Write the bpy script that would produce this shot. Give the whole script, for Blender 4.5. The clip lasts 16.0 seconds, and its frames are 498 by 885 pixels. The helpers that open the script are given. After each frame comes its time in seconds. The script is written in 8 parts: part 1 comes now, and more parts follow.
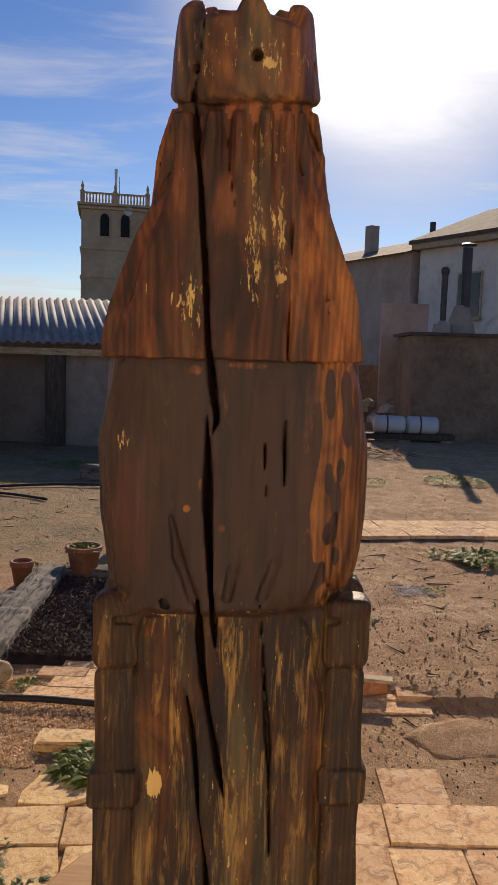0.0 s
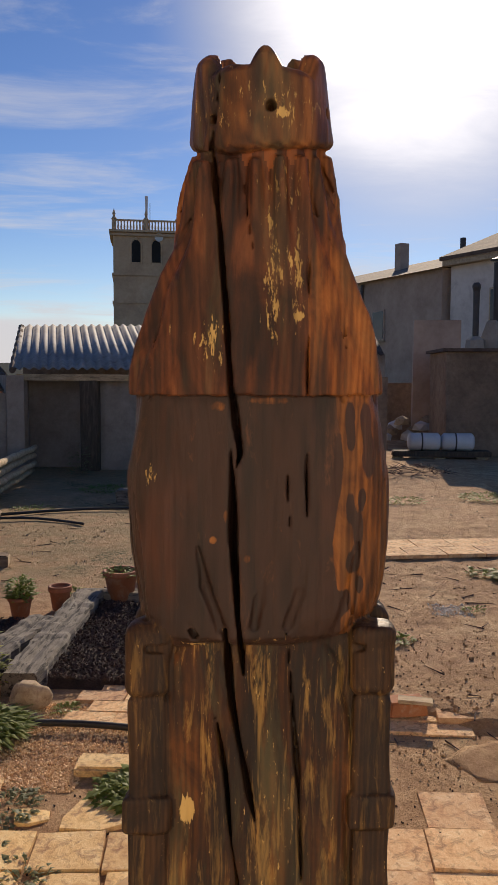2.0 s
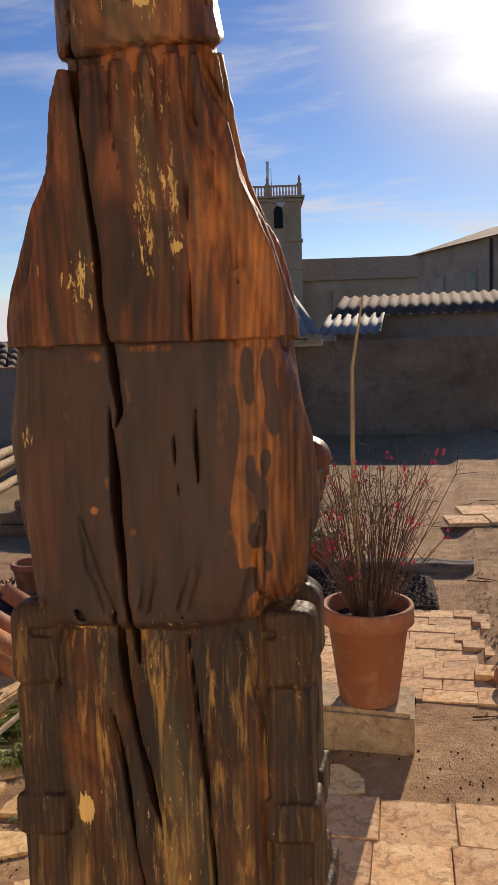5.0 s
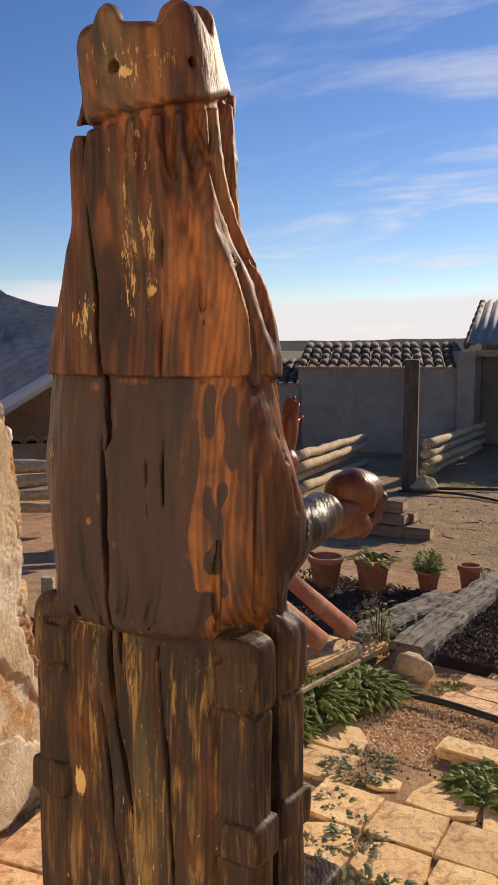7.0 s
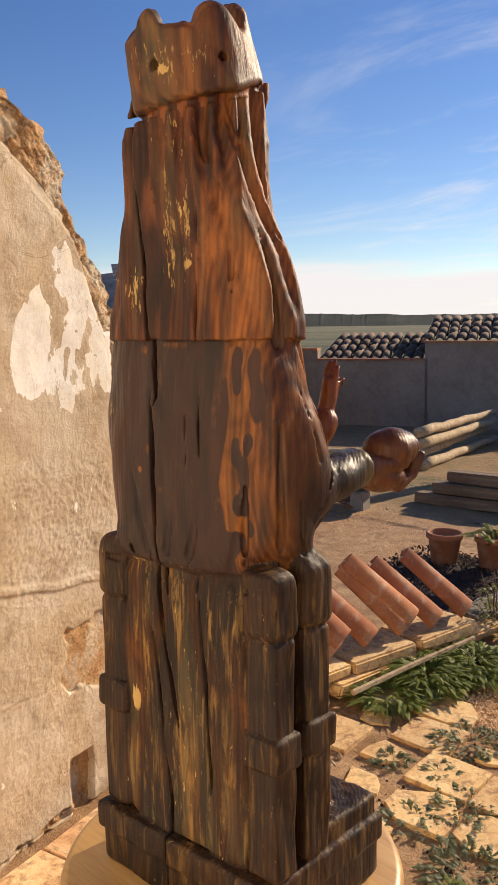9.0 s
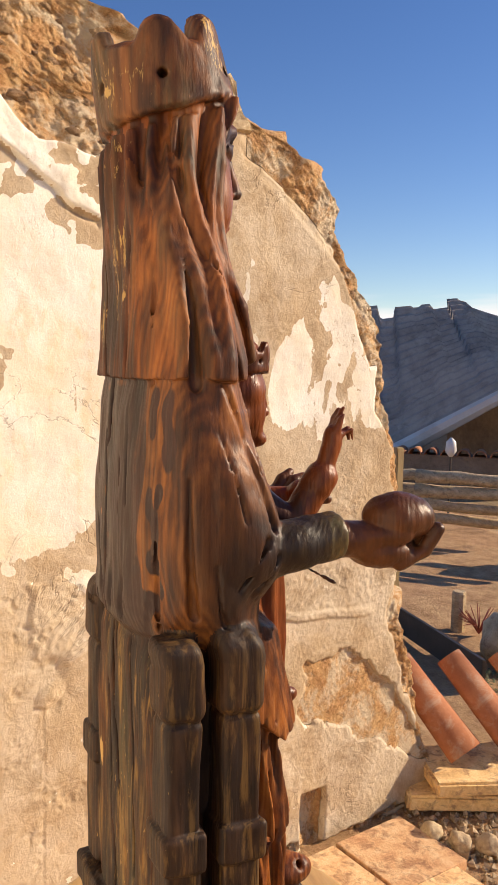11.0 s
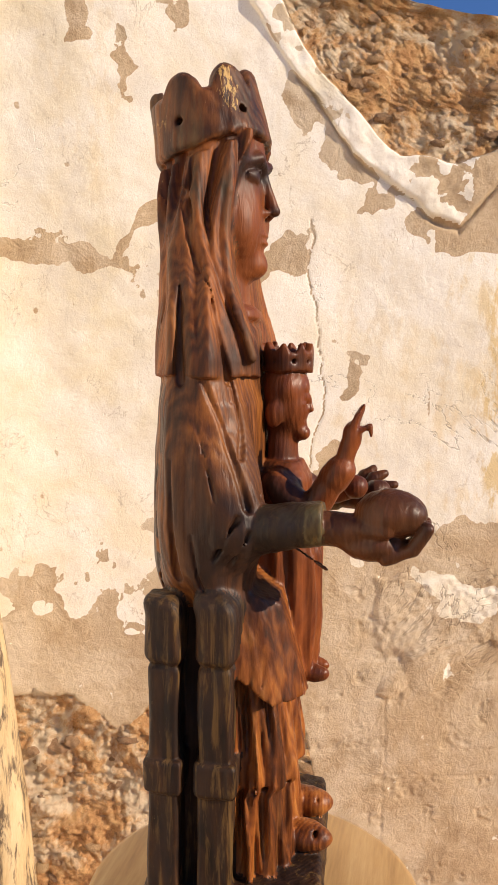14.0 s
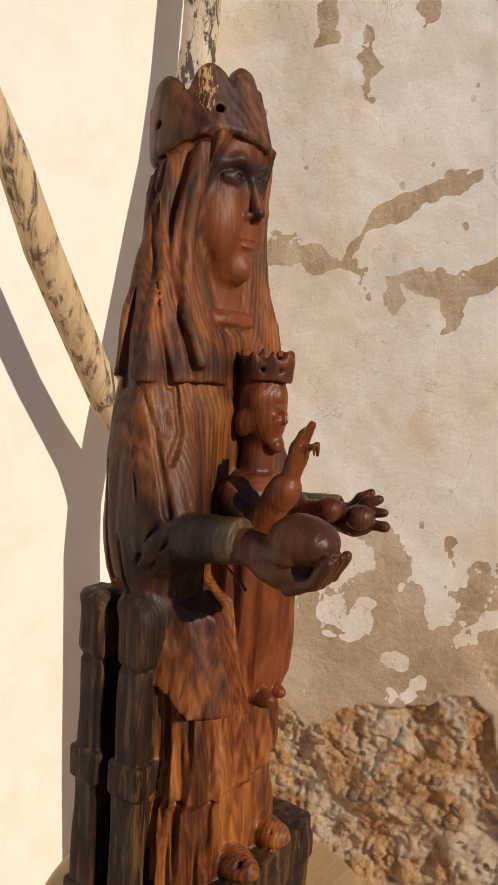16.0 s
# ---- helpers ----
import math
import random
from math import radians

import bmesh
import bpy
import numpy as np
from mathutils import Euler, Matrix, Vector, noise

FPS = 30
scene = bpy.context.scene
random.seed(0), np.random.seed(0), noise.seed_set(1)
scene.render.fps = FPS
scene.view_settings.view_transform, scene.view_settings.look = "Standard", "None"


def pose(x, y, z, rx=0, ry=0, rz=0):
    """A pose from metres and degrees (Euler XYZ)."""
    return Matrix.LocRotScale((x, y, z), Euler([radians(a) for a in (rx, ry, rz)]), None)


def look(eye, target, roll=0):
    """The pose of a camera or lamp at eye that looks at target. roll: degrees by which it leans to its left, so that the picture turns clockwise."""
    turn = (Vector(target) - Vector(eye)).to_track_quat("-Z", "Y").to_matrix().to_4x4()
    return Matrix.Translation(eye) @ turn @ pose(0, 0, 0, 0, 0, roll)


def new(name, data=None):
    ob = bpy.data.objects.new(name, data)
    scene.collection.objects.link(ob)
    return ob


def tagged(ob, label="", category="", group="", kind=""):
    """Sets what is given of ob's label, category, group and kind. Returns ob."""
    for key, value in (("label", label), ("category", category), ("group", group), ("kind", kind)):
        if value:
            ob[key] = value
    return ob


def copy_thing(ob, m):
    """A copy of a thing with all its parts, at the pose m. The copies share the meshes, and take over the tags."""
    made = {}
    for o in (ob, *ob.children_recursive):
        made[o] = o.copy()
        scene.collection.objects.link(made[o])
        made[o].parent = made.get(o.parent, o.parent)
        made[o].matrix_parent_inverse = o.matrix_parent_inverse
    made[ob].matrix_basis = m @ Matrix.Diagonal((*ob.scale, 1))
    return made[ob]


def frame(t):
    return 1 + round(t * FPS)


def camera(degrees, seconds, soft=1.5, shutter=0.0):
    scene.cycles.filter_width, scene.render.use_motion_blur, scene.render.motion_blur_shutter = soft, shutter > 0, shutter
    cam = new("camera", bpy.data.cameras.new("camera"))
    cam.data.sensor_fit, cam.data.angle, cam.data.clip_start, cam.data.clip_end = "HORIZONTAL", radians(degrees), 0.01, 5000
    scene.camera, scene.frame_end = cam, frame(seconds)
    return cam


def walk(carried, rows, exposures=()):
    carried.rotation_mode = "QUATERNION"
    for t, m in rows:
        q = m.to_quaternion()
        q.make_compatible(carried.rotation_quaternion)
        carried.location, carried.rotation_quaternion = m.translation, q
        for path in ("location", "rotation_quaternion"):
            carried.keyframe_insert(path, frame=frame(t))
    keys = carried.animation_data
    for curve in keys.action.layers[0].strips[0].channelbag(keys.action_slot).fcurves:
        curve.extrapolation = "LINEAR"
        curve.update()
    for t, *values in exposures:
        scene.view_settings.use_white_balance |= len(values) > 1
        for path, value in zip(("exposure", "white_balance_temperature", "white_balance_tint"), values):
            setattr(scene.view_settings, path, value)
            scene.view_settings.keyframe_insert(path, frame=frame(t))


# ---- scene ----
cam = camera(34.3, 16.0)
PATH = [
    (0, (0.139, 0.406, 1.634), (0.094, 2.393, 1.418), 1.8),
    (0.5, (0.148, 0.386, 1.64), (0.03, 2.374, 1.457), 0.9),
    (1, (0.139, 0.381, 1.643), (0.001, 2.37, 1.483), 0.6),
    (1.5, (0.141, 0.388, 1.643), (0.021, 2.377, 1.472), 0.7),
    (2, (0.147, 0.39, 1.644), (0.016, 2.379, 1.477), 0.3),
    (2.5, (0.146, 0.387, 1.647), (0.032, 2.376, 1.478), 0.4),
    (3, (0.13, 0.398, 1.643), (0.068, 2.39, 1.482), -0.2),
    (3.5, (0.125, 0.43, 1.629), (0.114, 2.415, 1.388), -1.2),
    (3.7, (0.142, 0.436, 1.627), (0.109, 2.418, 1.361), -1.3),
    (5.8, (0.327, 0.535, 1.634), (-0.397, 2.389, 1.438), -2.4),
    (6, (0.336, 0.548, 1.637), (-0.442, 2.382, 1.467), -2.6),
    (6.2, (0.361, 0.555, 1.64), (-0.478, 2.364, 1.49), -2.7),
    (6.5, (0.42, 0.556, 1.644), (-0.591, 2.272, 1.457), -0.5),
    (7, (0.485, 0.559, 1.647), (-0.699, 2.154, 1.418), 0.0),
    (7.5, (0.476, 0.529, 1.643), (-0.695, 2.133, 1.409), -0.6),
    (8, (0.466, 0.512, 1.626), (-0.609, 2.174, 1.342), -2.4),
    (8.5, (0.512, 0.512, 1.628), (-0.685, 2.095, 1.377), -1.3),
    (8.7, (0.55, 0.527, 1.64), (-0.753, 2.021, 1.374), -0.9),
    (10.8, (0.622, 0.777, 1.639), (-1.167, 1.653, 1.457), 0.7),
    (11, (0.657, 0.815, 1.644), (-1.207, 1.51, 1.438), 1.0),
    (11.5, (0.719, 0.869, 1.645), (-1.213, 1.34, 1.43), 1.3),
    (12, (0.701, 0.909, 1.641), (-1.264, 1.227, 1.445), 1.4),
    (12.5, (0.676, 0.963, 1.643), (-1.314, 1.107, 1.506), 1.1),
    (13, (0.715, 1.031, 1.649), (-1.277, 0.901, 1.522), 1.5),
    (13.5, (0.755, 1.096, 1.644), (-1.211, 0.786, 1.443), 1.2),
    (14, (0.742, 1.123, 1.643), (-1.201, 0.694, 1.44), 0.6),
    (14.5, (0.674, 1.154, 1.644), (-1.233, 0.585, 1.451), 2.1),
    (15, (0.637, 1.189, 1.649), (-1.227, 0.489, 1.464), 1.8),
    (15.5, (0.623, 1.252, 1.65), (-1.163, 0.379, 1.438), 2.4),
    (16, (0.62, 1.354, 1.657), (-1.017, 0.229, 1.428), 3.9),
]
EXPOSURE = [(0, -0.18, 6860, 16), (3.7, -0.27, 6860, 16), (6, 0.05, 6910, 16), (7, 0.12, 6960, 16), (7.5, 0.23, 7010, 16), (8.7, 0.24, 7160, 16), (11, 0.42, 7210, 16), (11.5, 0.31, 7210, 16), (12, -0.02, 7160, 16), (12.5, 0.05, 6910, 16), (13.5, 0.22, 6710, 16), (15, 0.12, 6440, 16), (15.5, -0.02, 6340, 16), (16, -0.5, 6290, 16)]
walk(cam, [(t, look(eye, target, roll)) for t, eye, target, roll in PATH], EXPOSURE)




# ---- light ----
SUN_EL, SUN_AZ = 25.0, 8.0        # azimuth clockwise from +y
world = bpy.data.worlds.new("world")
scene.world = world
world.use_nodes = True
wn = world.node_tree
sky = wn.nodes.new("ShaderNodeTexSky")
sky.sky_type = "NISHITA"
sky.sun_disc = False
sky.sun_elevation, sky.sun_rotation = radians(SUN_EL), radians(SUN_AZ)
sky.altitude, sky.air_density, sky.dust_density, sky.ozone_density = 900, 1.0, 0.15, 2.5


def wmath(op, a, b=0.0):
    n = wn.nodes.new("ShaderNodeMath")
    n.operation = op
    for i, v in enumerate((a, b)):
        if isinstance(v, (int, float)):
            n.inputs[i].default_value = v
        else:
            wn.links.new(v, n.inputs[i])
    return n.outputs[0]


def wramp(fac, a, b):
    n = wn.nodes.new("ShaderNodeMapRange")
    n.interpolation_type = "SMOOTHSTEP"
    n.inputs[1].default_value, n.inputs[2].default_value = a, b
    wn.links.new(fac, n.inputs[0])
    return n.outputs[0]


# thin high cloud, drawn out sideways, and a bank low over the horizon
sep = wn.nodes.new("ShaderNodeSeparateXYZ")
wn.links.new(wn.nodes.new("ShaderNodeTexCoord").outputs["Generated"], sep.inputs[0])
dx, dy, dz = sep.outputs
flatz = wmath("ADD", dz, 0.10)
comb = wn.nodes.new("ShaderNodeCombineXYZ")
wn.links.new(wmath("DIVIDE", dx, flatz), comb.inputs[0])
wn.links.new(wmath("MULTIPLY", wmath("DIVIDE", dy, flatz), 2.0), comb.inputs[1])
cn = wn.nodes.new("ShaderNodeTexNoise")
cn.inputs["Scale"].default_value, cn.inputs["Detail"].default_value, cn.inputs["Roughness"].default_value, cn.inputs["Distortion"].default_value = 0.9, 8, 0.62, 0.5
wn.links.new(comb.outputs[0], cn.inputs[0])
cover = wmath("MULTIPLY", wramp(cn.outputs[0], 0.46, 0.76), wramp(dy, 0.62, 0.97))
bank_n = wn.nodes.new("ShaderNodeTexNoise")
bank_n.inputs["Scale"].default_value, bank_n.inputs["Detail"].default_value = 5, 7
bm_ = wn.nodes.new("ShaderNodeMapping")
bm_.inputs["Scale"].default_value = (1, 1, 9)
wn.links.new(wn.nodes.new("ShaderNodeTexCoord").outputs["Generated"], bm_.inputs[0])
wn.links.new(bm_.outputs[0], bank_n.inputs[0])
bank = wmath("MULTIPLY", wramp(wmath("ADD", dz, wmath("MULTIPLY", bank_n.outputs[0], -0.06)), 0.052, 0.024), wramp(bank_n.outputs[0], 0.15, 0.40))
glare = wmath("MULTIPLY", wmath("ADD", 0.62, wmath("MULTIPLY", cn.outputs[0], 0.7)), wramp(wmath("ADD", wmath("MULTIPLY", dx, 0.13), wmath("ADD", wmath("MULTIPLY", dy, 0.90), wmath("MULTIPLY", dz, 0.42))), 0.952, 0.999))
cloud = wmath("MAXIMUM", wmath("MAXIMUM", wmath("MULTIPLY", cover, 0.85), wmath("MULTIPLY", bank, 0.95)), glare)
wm = wn.nodes.new("ShaderNodeMix")
wm.data_type = "RGBA"
wn.links.new(cloud, wm.inputs[0])
deep = wn.nodes.new("ShaderNodeHueSaturation")
deep.inputs["Saturation"].default_value, deep.inputs["Value"].default_value = 1.25, 1.27
deep.inputs["Hue"].default_value = 0.512
wn.links.new(sky.outputs[0], deep.inputs["Color"])
wn.links.new(deep.outputs[0], wm.inputs[6])
white = wn.nodes.new("ShaderNodeCombineColor")
for i_, base_ in enumerate((8.6, 8.9, 9.4)):
    wn.links.new(wmath("ADD", base_, wmath("MULTIPLY", wmath("POWER", glare, 3.0), 9.0)), white.inputs[i_])
wn.links.new(white.outputs[0], wm.inputs[7])
wn.links.new(wm.outputs[2], wn.nodes["Background"].inputs[0])
wn.nodes["Background"].inputs[1].default_value = 0.085
sun = bpy.data.lights.new("sun", "SUN")
sun.energy, sun.angle, sun.color = 5.0, radians(0.5), (1.0, 0.865, 0.665)
sd = Vector((math.sin(radians(SUN_AZ)) * math.cos(radians(SUN_EL)), math.cos(radians(SUN_AZ)) * math.cos(radians(SUN_EL)), math.sin(radians(SUN_EL))))
new("sun", sun).matrix_world = look(sd * 50, (0, 0, 0))


# ---- materials ----
def nodes(name):
    m = bpy.data.materials.new(name)
    m.use_nodes = True
    t = m.node_tree
    return m, t, t.nodes["Principled BSDF"]


def tex(t, kind, co, scale, detail=4.0, rough=0.6, stretch=(1, 1, 1), warp=0.0):
    mp = t.nodes.new("ShaderNodeMapping")
    mp.inputs["Scale"].default_value = stretch
    t.links.new(co, mp.inputs[0])
    n = t.nodes.new("ShaderNodeTexNoise" if kind == "noise" else "ShaderNodeTexVoronoi")
    n.inputs["Scale"].default_value = scale
    if kind == "noise":
        n.inputs["Detail"].default_value, n.inputs["Roughness"].default_value, n.inputs["Distortion"].default_value = detail, rough, warp
    t.links.new(mp.outputs[0], n.inputs[0])
    return n.outputs[0]


def ramp(t, fac, stops, hard=False):
    r = t.nodes.new("ShaderNodeValToRGB")
    e = r.color_ramp.elements
    while len(e) < len(stops):
        e.new(0.5)
    for q, (p, c) in zip(e, stops):
        q.position, q.color = p, (*c, 1) if not isinstance(c, (int, float)) else (c, c, c, 1)
    if hard:
        r.color_ramp.interpolation = "CONSTANT"
    t.links.new(fac, r.inputs[0])
    return r.outputs[0]


def mix(t, fac, a, b, how="MIX"):
    m = t.nodes.new("ShaderNodeMix")
    m.data_type, m.blend_type = "RGBA", how
    for s, v in ((0, fac), (6, a), (7, b)):
        if isinstance(v, (int, float)):
            m.inputs[s].default_value = v
        elif isinstance(v, tuple):
            m.inputs[s].default_value = (*v, 1)
        else:
            t.links.new(v, m.inputs[s])
    return m.outputs[2]


def calc(t, op, a, b=0.0):
    m = t.nodes.new("ShaderNodeMath")
    m.operation = op
    for i, v in enumerate((a, b)):
        if isinstance(v, (int, float)):
            m.inputs[i].default_value = v
        else:
            t.links.new(v, m.inputs[i])
    return m.outputs[0]


def bumps(t, b, heights, distance=0.01):
    last = None
    for h, s in heights:
        n = t.nodes.new("ShaderNodeBump")
        n.inputs["Strength"].default_value, n.inputs["Distance"].default_value = s, distance
        t.links.new(h, n.inputs["Height"])
        if last:
            t.links.new(last, n.inputs["Normal"])
        last = n.outputs[0]
    t.links.new(last, b.inputs["Normal"])


def where(t, which="Object"):
    return t.nodes.new("ShaderNodeTexCoord").outputs[which]


def plain(name, stops, scale=8, stretch=(1, 1, 1), rough=0.85, fine=60, bump=0.4, dist=0.01, metal=0.0, spot=None, vary=0.0, warp=0.3):
    """A surface with two scales of variation; spot: a stain colour and how much of it; vary: difference from piece to piece."""
    m, t, b = nodes(name)
    co = where(t)
    big = tex(t, "noise", co, scale, 5, 0.6, stretch, warp)
    small = tex(t, "noise", co, fine, 4, 0.7, stretch)
    f = calc(t, "ADD", calc(t, "MULTIPLY", big, 0.65), calc(t, "MULTIPLY", small, 0.35))
    col = ramp(t, f, stops)
    if spot:
        s = tex(t, "noise", co, scale * 2.3, 6, 0.7, stretch, 0.6)
        col = mix(t, ramp(t, s, [(0.5, 0.0), (0.5 + spot[1], 1.0)]), col, spot[0])
    if vary:
        o = t.nodes.new("ShaderNodeObjectInfo")
        v = t.nodes.new("ShaderNodeHueSaturation")
        t.links.new(calc(t, "ADD", 1 - vary, calc(t, "MULTIPLY", o.outputs["Random"], 2 * vary)), v.inputs["Value"])
        t.links.new(calc(t, "ADD", 0.5 - vary * .03, calc(t, "MULTIPLY", o.outputs["Random"], vary * .06)), v.inputs["Hue"])
        t.links.new(col, v.inputs["Color"])
        col = v.outputs[0]
    t.links.new(col, b.inputs["Base Color"])
    b.inputs["Metallic"].default_value = metal
    t.links.new(calc(t, "ADD", rough - 0.1, calc(t, "MULTIPLY", small, 0.2)), b.inputs["Roughness"])
    bumps(t, b, [(big, bump * 0.6), (small, bump)], dist)
    return m


def field(t, n):
    a = t.nodes.new("ShaderNodeAttribute")
    a.attribute_name = n
    return a.outputs["Fac"]


def carved(name, stops, gloss=0.4, gold=False, coat=None, green=0.0, dark=0.3, ochre=0.0, ring=0.13):
    """Oiled old timber carved from one upright trunk: growth rings round its heart, fine upright grain, weather stains,
    flakes of old gilding (gold), a worn coat of paint (coat), moss-green (green) and pale ochre streaks (ochre)."""
    m, t, b = nodes(name)
    co = where(t)
    mp = t.nodes.new("ShaderNodeMapping")
    mp.inputs["Location"].default_value = (0.012, 0.028, 0)
    t.links.new(co, mp.inputs[0])
    w = t.nodes.new("ShaderNodeTexWave")
    w.wave_type, w.rings_direction = "RINGS", "Z"
    w.inputs["Scale"].default_value, w.inputs["Distortion"].default_value, w.inputs["Detail"].default_value, w.inputs["Detail Scale"].default_value = 95, 6.5, 3, 0.9
    warp = t.nodes.new("ShaderNodeMapping")
    warp.inputs["Scale"].default_value = (1, 1, 0.12)
    t.links.new(mp.outputs[0], warp.inputs[0])
    t.links.new(warp.outputs[0], w.inputs[0])
    rings = w.outputs["Fac"]
    grain = tex(t, "noise", co, 85, 5, 0.62, (1, 1, 0.055), 0.5)
    fine = tex(t, "noise", co, 420, 4, 0.7, (1, 1, 0.05))
    patch = tex(t, "noise", co, 24, 6, 0.65, (1, 1, 0.30), 0.4)
    broad = tex(t, "noise", co, 30, 6, 0.62, (1, 1, 0.42), 0.9)
    f = calc(t, "ADD", calc(t, "MULTIPLY", calc(t, "SUBTRACT", rings, 0.5), ring * 0.55), calc(t, "ADD", calc(t, "MULTIPLY", broad, 0.60), calc(t, "ADD", calc(t, "MULTIPLY", grain, 0.22), calc(t, "ADD", 0.03, calc(t, "MULTIPLY", fine, 0.12)))))
    col = ramp(t, f, stops)
    blot = ramp(t, patch, [(0.36, 1.0), (0.54, 0.0)])
    col = mix(t, calc(t, "MULTIPLY", blot, dark), col, (0.016, 0.011, 0.009))
    if ochre:
        p = tex(t, "noise", co, 150, 6, 0.7, (1, 1, 0.09), 0.5)
        q = tex(t, "noise", co, 38, 4, 0.6, (1, 1, 0.35))
        col = mix(t, calc(t, "MULTIPLY", ramp(t, calc(t, "ADD", p, calc(t, "MULTIPLY", calc(t, "SUBTRACT", q, 0.5), 0.5)), [(0.53, 0.0), (0.64, 1.0)]), ochre), col, (0.36, 0.20, 0.055))
    if green:
        p = tex(t, "noise", co, 42, 6, 0.65, (1, 1, 0.12), 0.4)
        col = mix(t, calc(t, "MULTIPLY", ramp(t, p, [(0.50, 0.0), (0.64, 1.0)]), green), col, (0.095, 0.092, 0.048))
    if coat:
        p = tex(t, "noise", co, 130, 5, 0.7, (1, 1, 0.30), 0.4)
        off = calc(t, "ADD", field(t, "bare"), calc(t, "MULTIPLY", calc(t, "SUBTRACT", p, 0.5), 0.7))
        worn = ramp(t, off, [(0.42, 0.0), (0.58, 1.0)])
        tone = mix(t, calc(t, "MULTIPLY", patch, 0.9), coat, (coat[0] * 0.55, coat[1] * 0.50, coat[2] * 0.50))
        tone = mix(t, ramp(t, tex(t, "noise", co, 11, 4, 0.6, (1, 1, 0.5)), [(0.50, 0.0), (0.66, 0.45)]), tone, (0.115, 0.038, 0.022))
        tone = mix(t, ramp(t, grain, [(0.33, 0.75), (0.44, 0.0)]), tone, (0.018, 0.011, 0.009))
        tone = mix(t, ramp(t, tex(t, "noise", co, 60, 5, 0.7, (1, 1, 0.35), 0.5), [(0.60, 0.0), (0.68, 0.55)]), tone, (0.13, 0.050, 0.022))
        col = mix(t, worn, tone, col)
    if gold:
        p = tex(t, "noise", co, 330, 5, 0.72, (1, 1, 0.26), 0.3)
        on = calc(t, "ADD", p, calc(t, "MULTIPLY", calc(t, "SUBTRACT", field(t, "gilt"), 1.0), 0.33))
        col = mix(t, ramp(t, on, [(0.50, 0.0), (0.55, 0.95)]), col, mix(t, patch, (0.36, 0.20, 0.05), (0.62, 0.42, 0.16)))
    col = mix(t, calc(t, "MINIMUM", 0.95, calc(t, "MULTIPLY", field(t, "darkened"), calc(t, "ADD", 0.60, calc(t, "MULTIPLY", patch, 0.9)))), col, (0.014, 0.009, 0.008))
    b.inputs["Specular IOR Level"].default_value = 0.26
    t.links.new(col, b.inputs["Base Color"])
    t.links.new(calc(t, "ADD", gloss - 0.16, calc(t, "MULTIPLY", grain, 0.32)), b.inputs["Roughness"])
    bumps(t, b, [(calc(t, "MULTIPLY", patch, 2.0), 0.25), (grain, 0.28), (rings, 0.08), (fine, 0.16)], 0.0025)
    return m


RED = [(0.36, (0.034, 0.010, 0.004)), (0.45, (0.120, 0.030, 0.008)), (0.53, (0.24, 0.070, 0.016)), (0.64, (0.38, 0.138, 0.035))]
BROWN = [(0.36, (0.020, 0.009, 0.005)), (0.45, (0.060, 0.021, 0.008)), (0.53, (0.130, 0.047, 0.015)), (0.64, (0.23, 0.094, 0.030))]
ORANGE = [(0.36, (0.040, 0.013, 0.005)), (0.45, (0.115, 0.036, 0.009)), (0.53, (0.225, 0.075, 0.016)), (0.64, (0.35, 0.135, 0.032))]
GREY = [(0.36, (0.011, 0.006, 0.004)), (0.45, (0.032, 0.016, 0.009)), (0.53, (0.066, 0.034, 0.016)), (0.64, (0.125, 0.068, 0.029))]
AMBER = [(0.36, (0.012, 0.006, 0.004)), (0.45, (0.036, 0.017, 0.008)), (0.53, (0.080, 0.037, 0.012)), (0.64, (0.16, 0.078, 0.022))]
STATUE_MATS = [
    carved("carved_oak_dark", [(p, (c[0] * .62, c[1] * .50, c[2] * .42)) for p, c in GREY], 0.58, True, dark=0.5, ochre=0.25, ring=0.12),
    carved("carved_robe", ORANGE, 0.46, True, coat=(0.048, 0.023, 0.017), dark=0.32),
    carved("carved_veil", [(p, (c[0] * 1.02, c[1] * .92, c[2] * .9)) for p, c in ORANGE], 0.58, True, green=0.30, dark=0.50),
    carved("carved_skin", [(0.22, (0.085, 0.022, 0.007)), (0.43, (0.17, 0.047, 0.013)), (0.57, (0.24, 0.072, 0.018)), (0.78, (0.36, 0.125, 0.034))], 0.47, dark=0.26, ring=0.04),
    carved("carved_crown", [(p, (c[0] * .74, c[1] * .76, c[2] * 1.0)) for p, c in ORANGE], 0.50, True, green=0.45, dark=0.65),
    carved("carved_skirt", [(p, (c[0] * 1.05, c[1] * 1.12, c[2] * 1.0)) for p, c in RED], 0.42, dark=0.60, ring=0.10),
    carved("carved_back_panel", [(p, (c[0] * .82, c[1] * .56, c[2] * .42)) for p, c in AMBER], 0.62, True, green=0.45, dark=0.95, ochre=0.62),
    carved("carved_child", [(.5 + (p - .5) * 1.7, (c[0] * .85, c[1] * .78, c[2] * .85)) for p, c in RED], 0.38, dark=0.50, ring=0.03),
    carved("carved_veil_back", [(p, (c[0] * .82, c[1] * .66, c[2] * .75)) for p, c in BROWN], 0.62, True, green=0.30, dark=0.45),
    carved("carved_arm", [(.5 + (p - .5) * 2.0, (c[0] * .9, c[1] * .85, c[2] * .9)) for p, c in BROWN], 0.40, dark=0.45, ring=0.01),
    carved("carved_cuff", [(0.36, (0.028, 0.016, 0.008)), (0.46, (0.075, 0.048, 0.020)), (0.54, (0.13, 0.086, 0.034)), (0.64, (0.22, 0.15, 0.06))], 0.42, green=0.6, dark=0.5, ochre=0.4, ring=0.06),
]

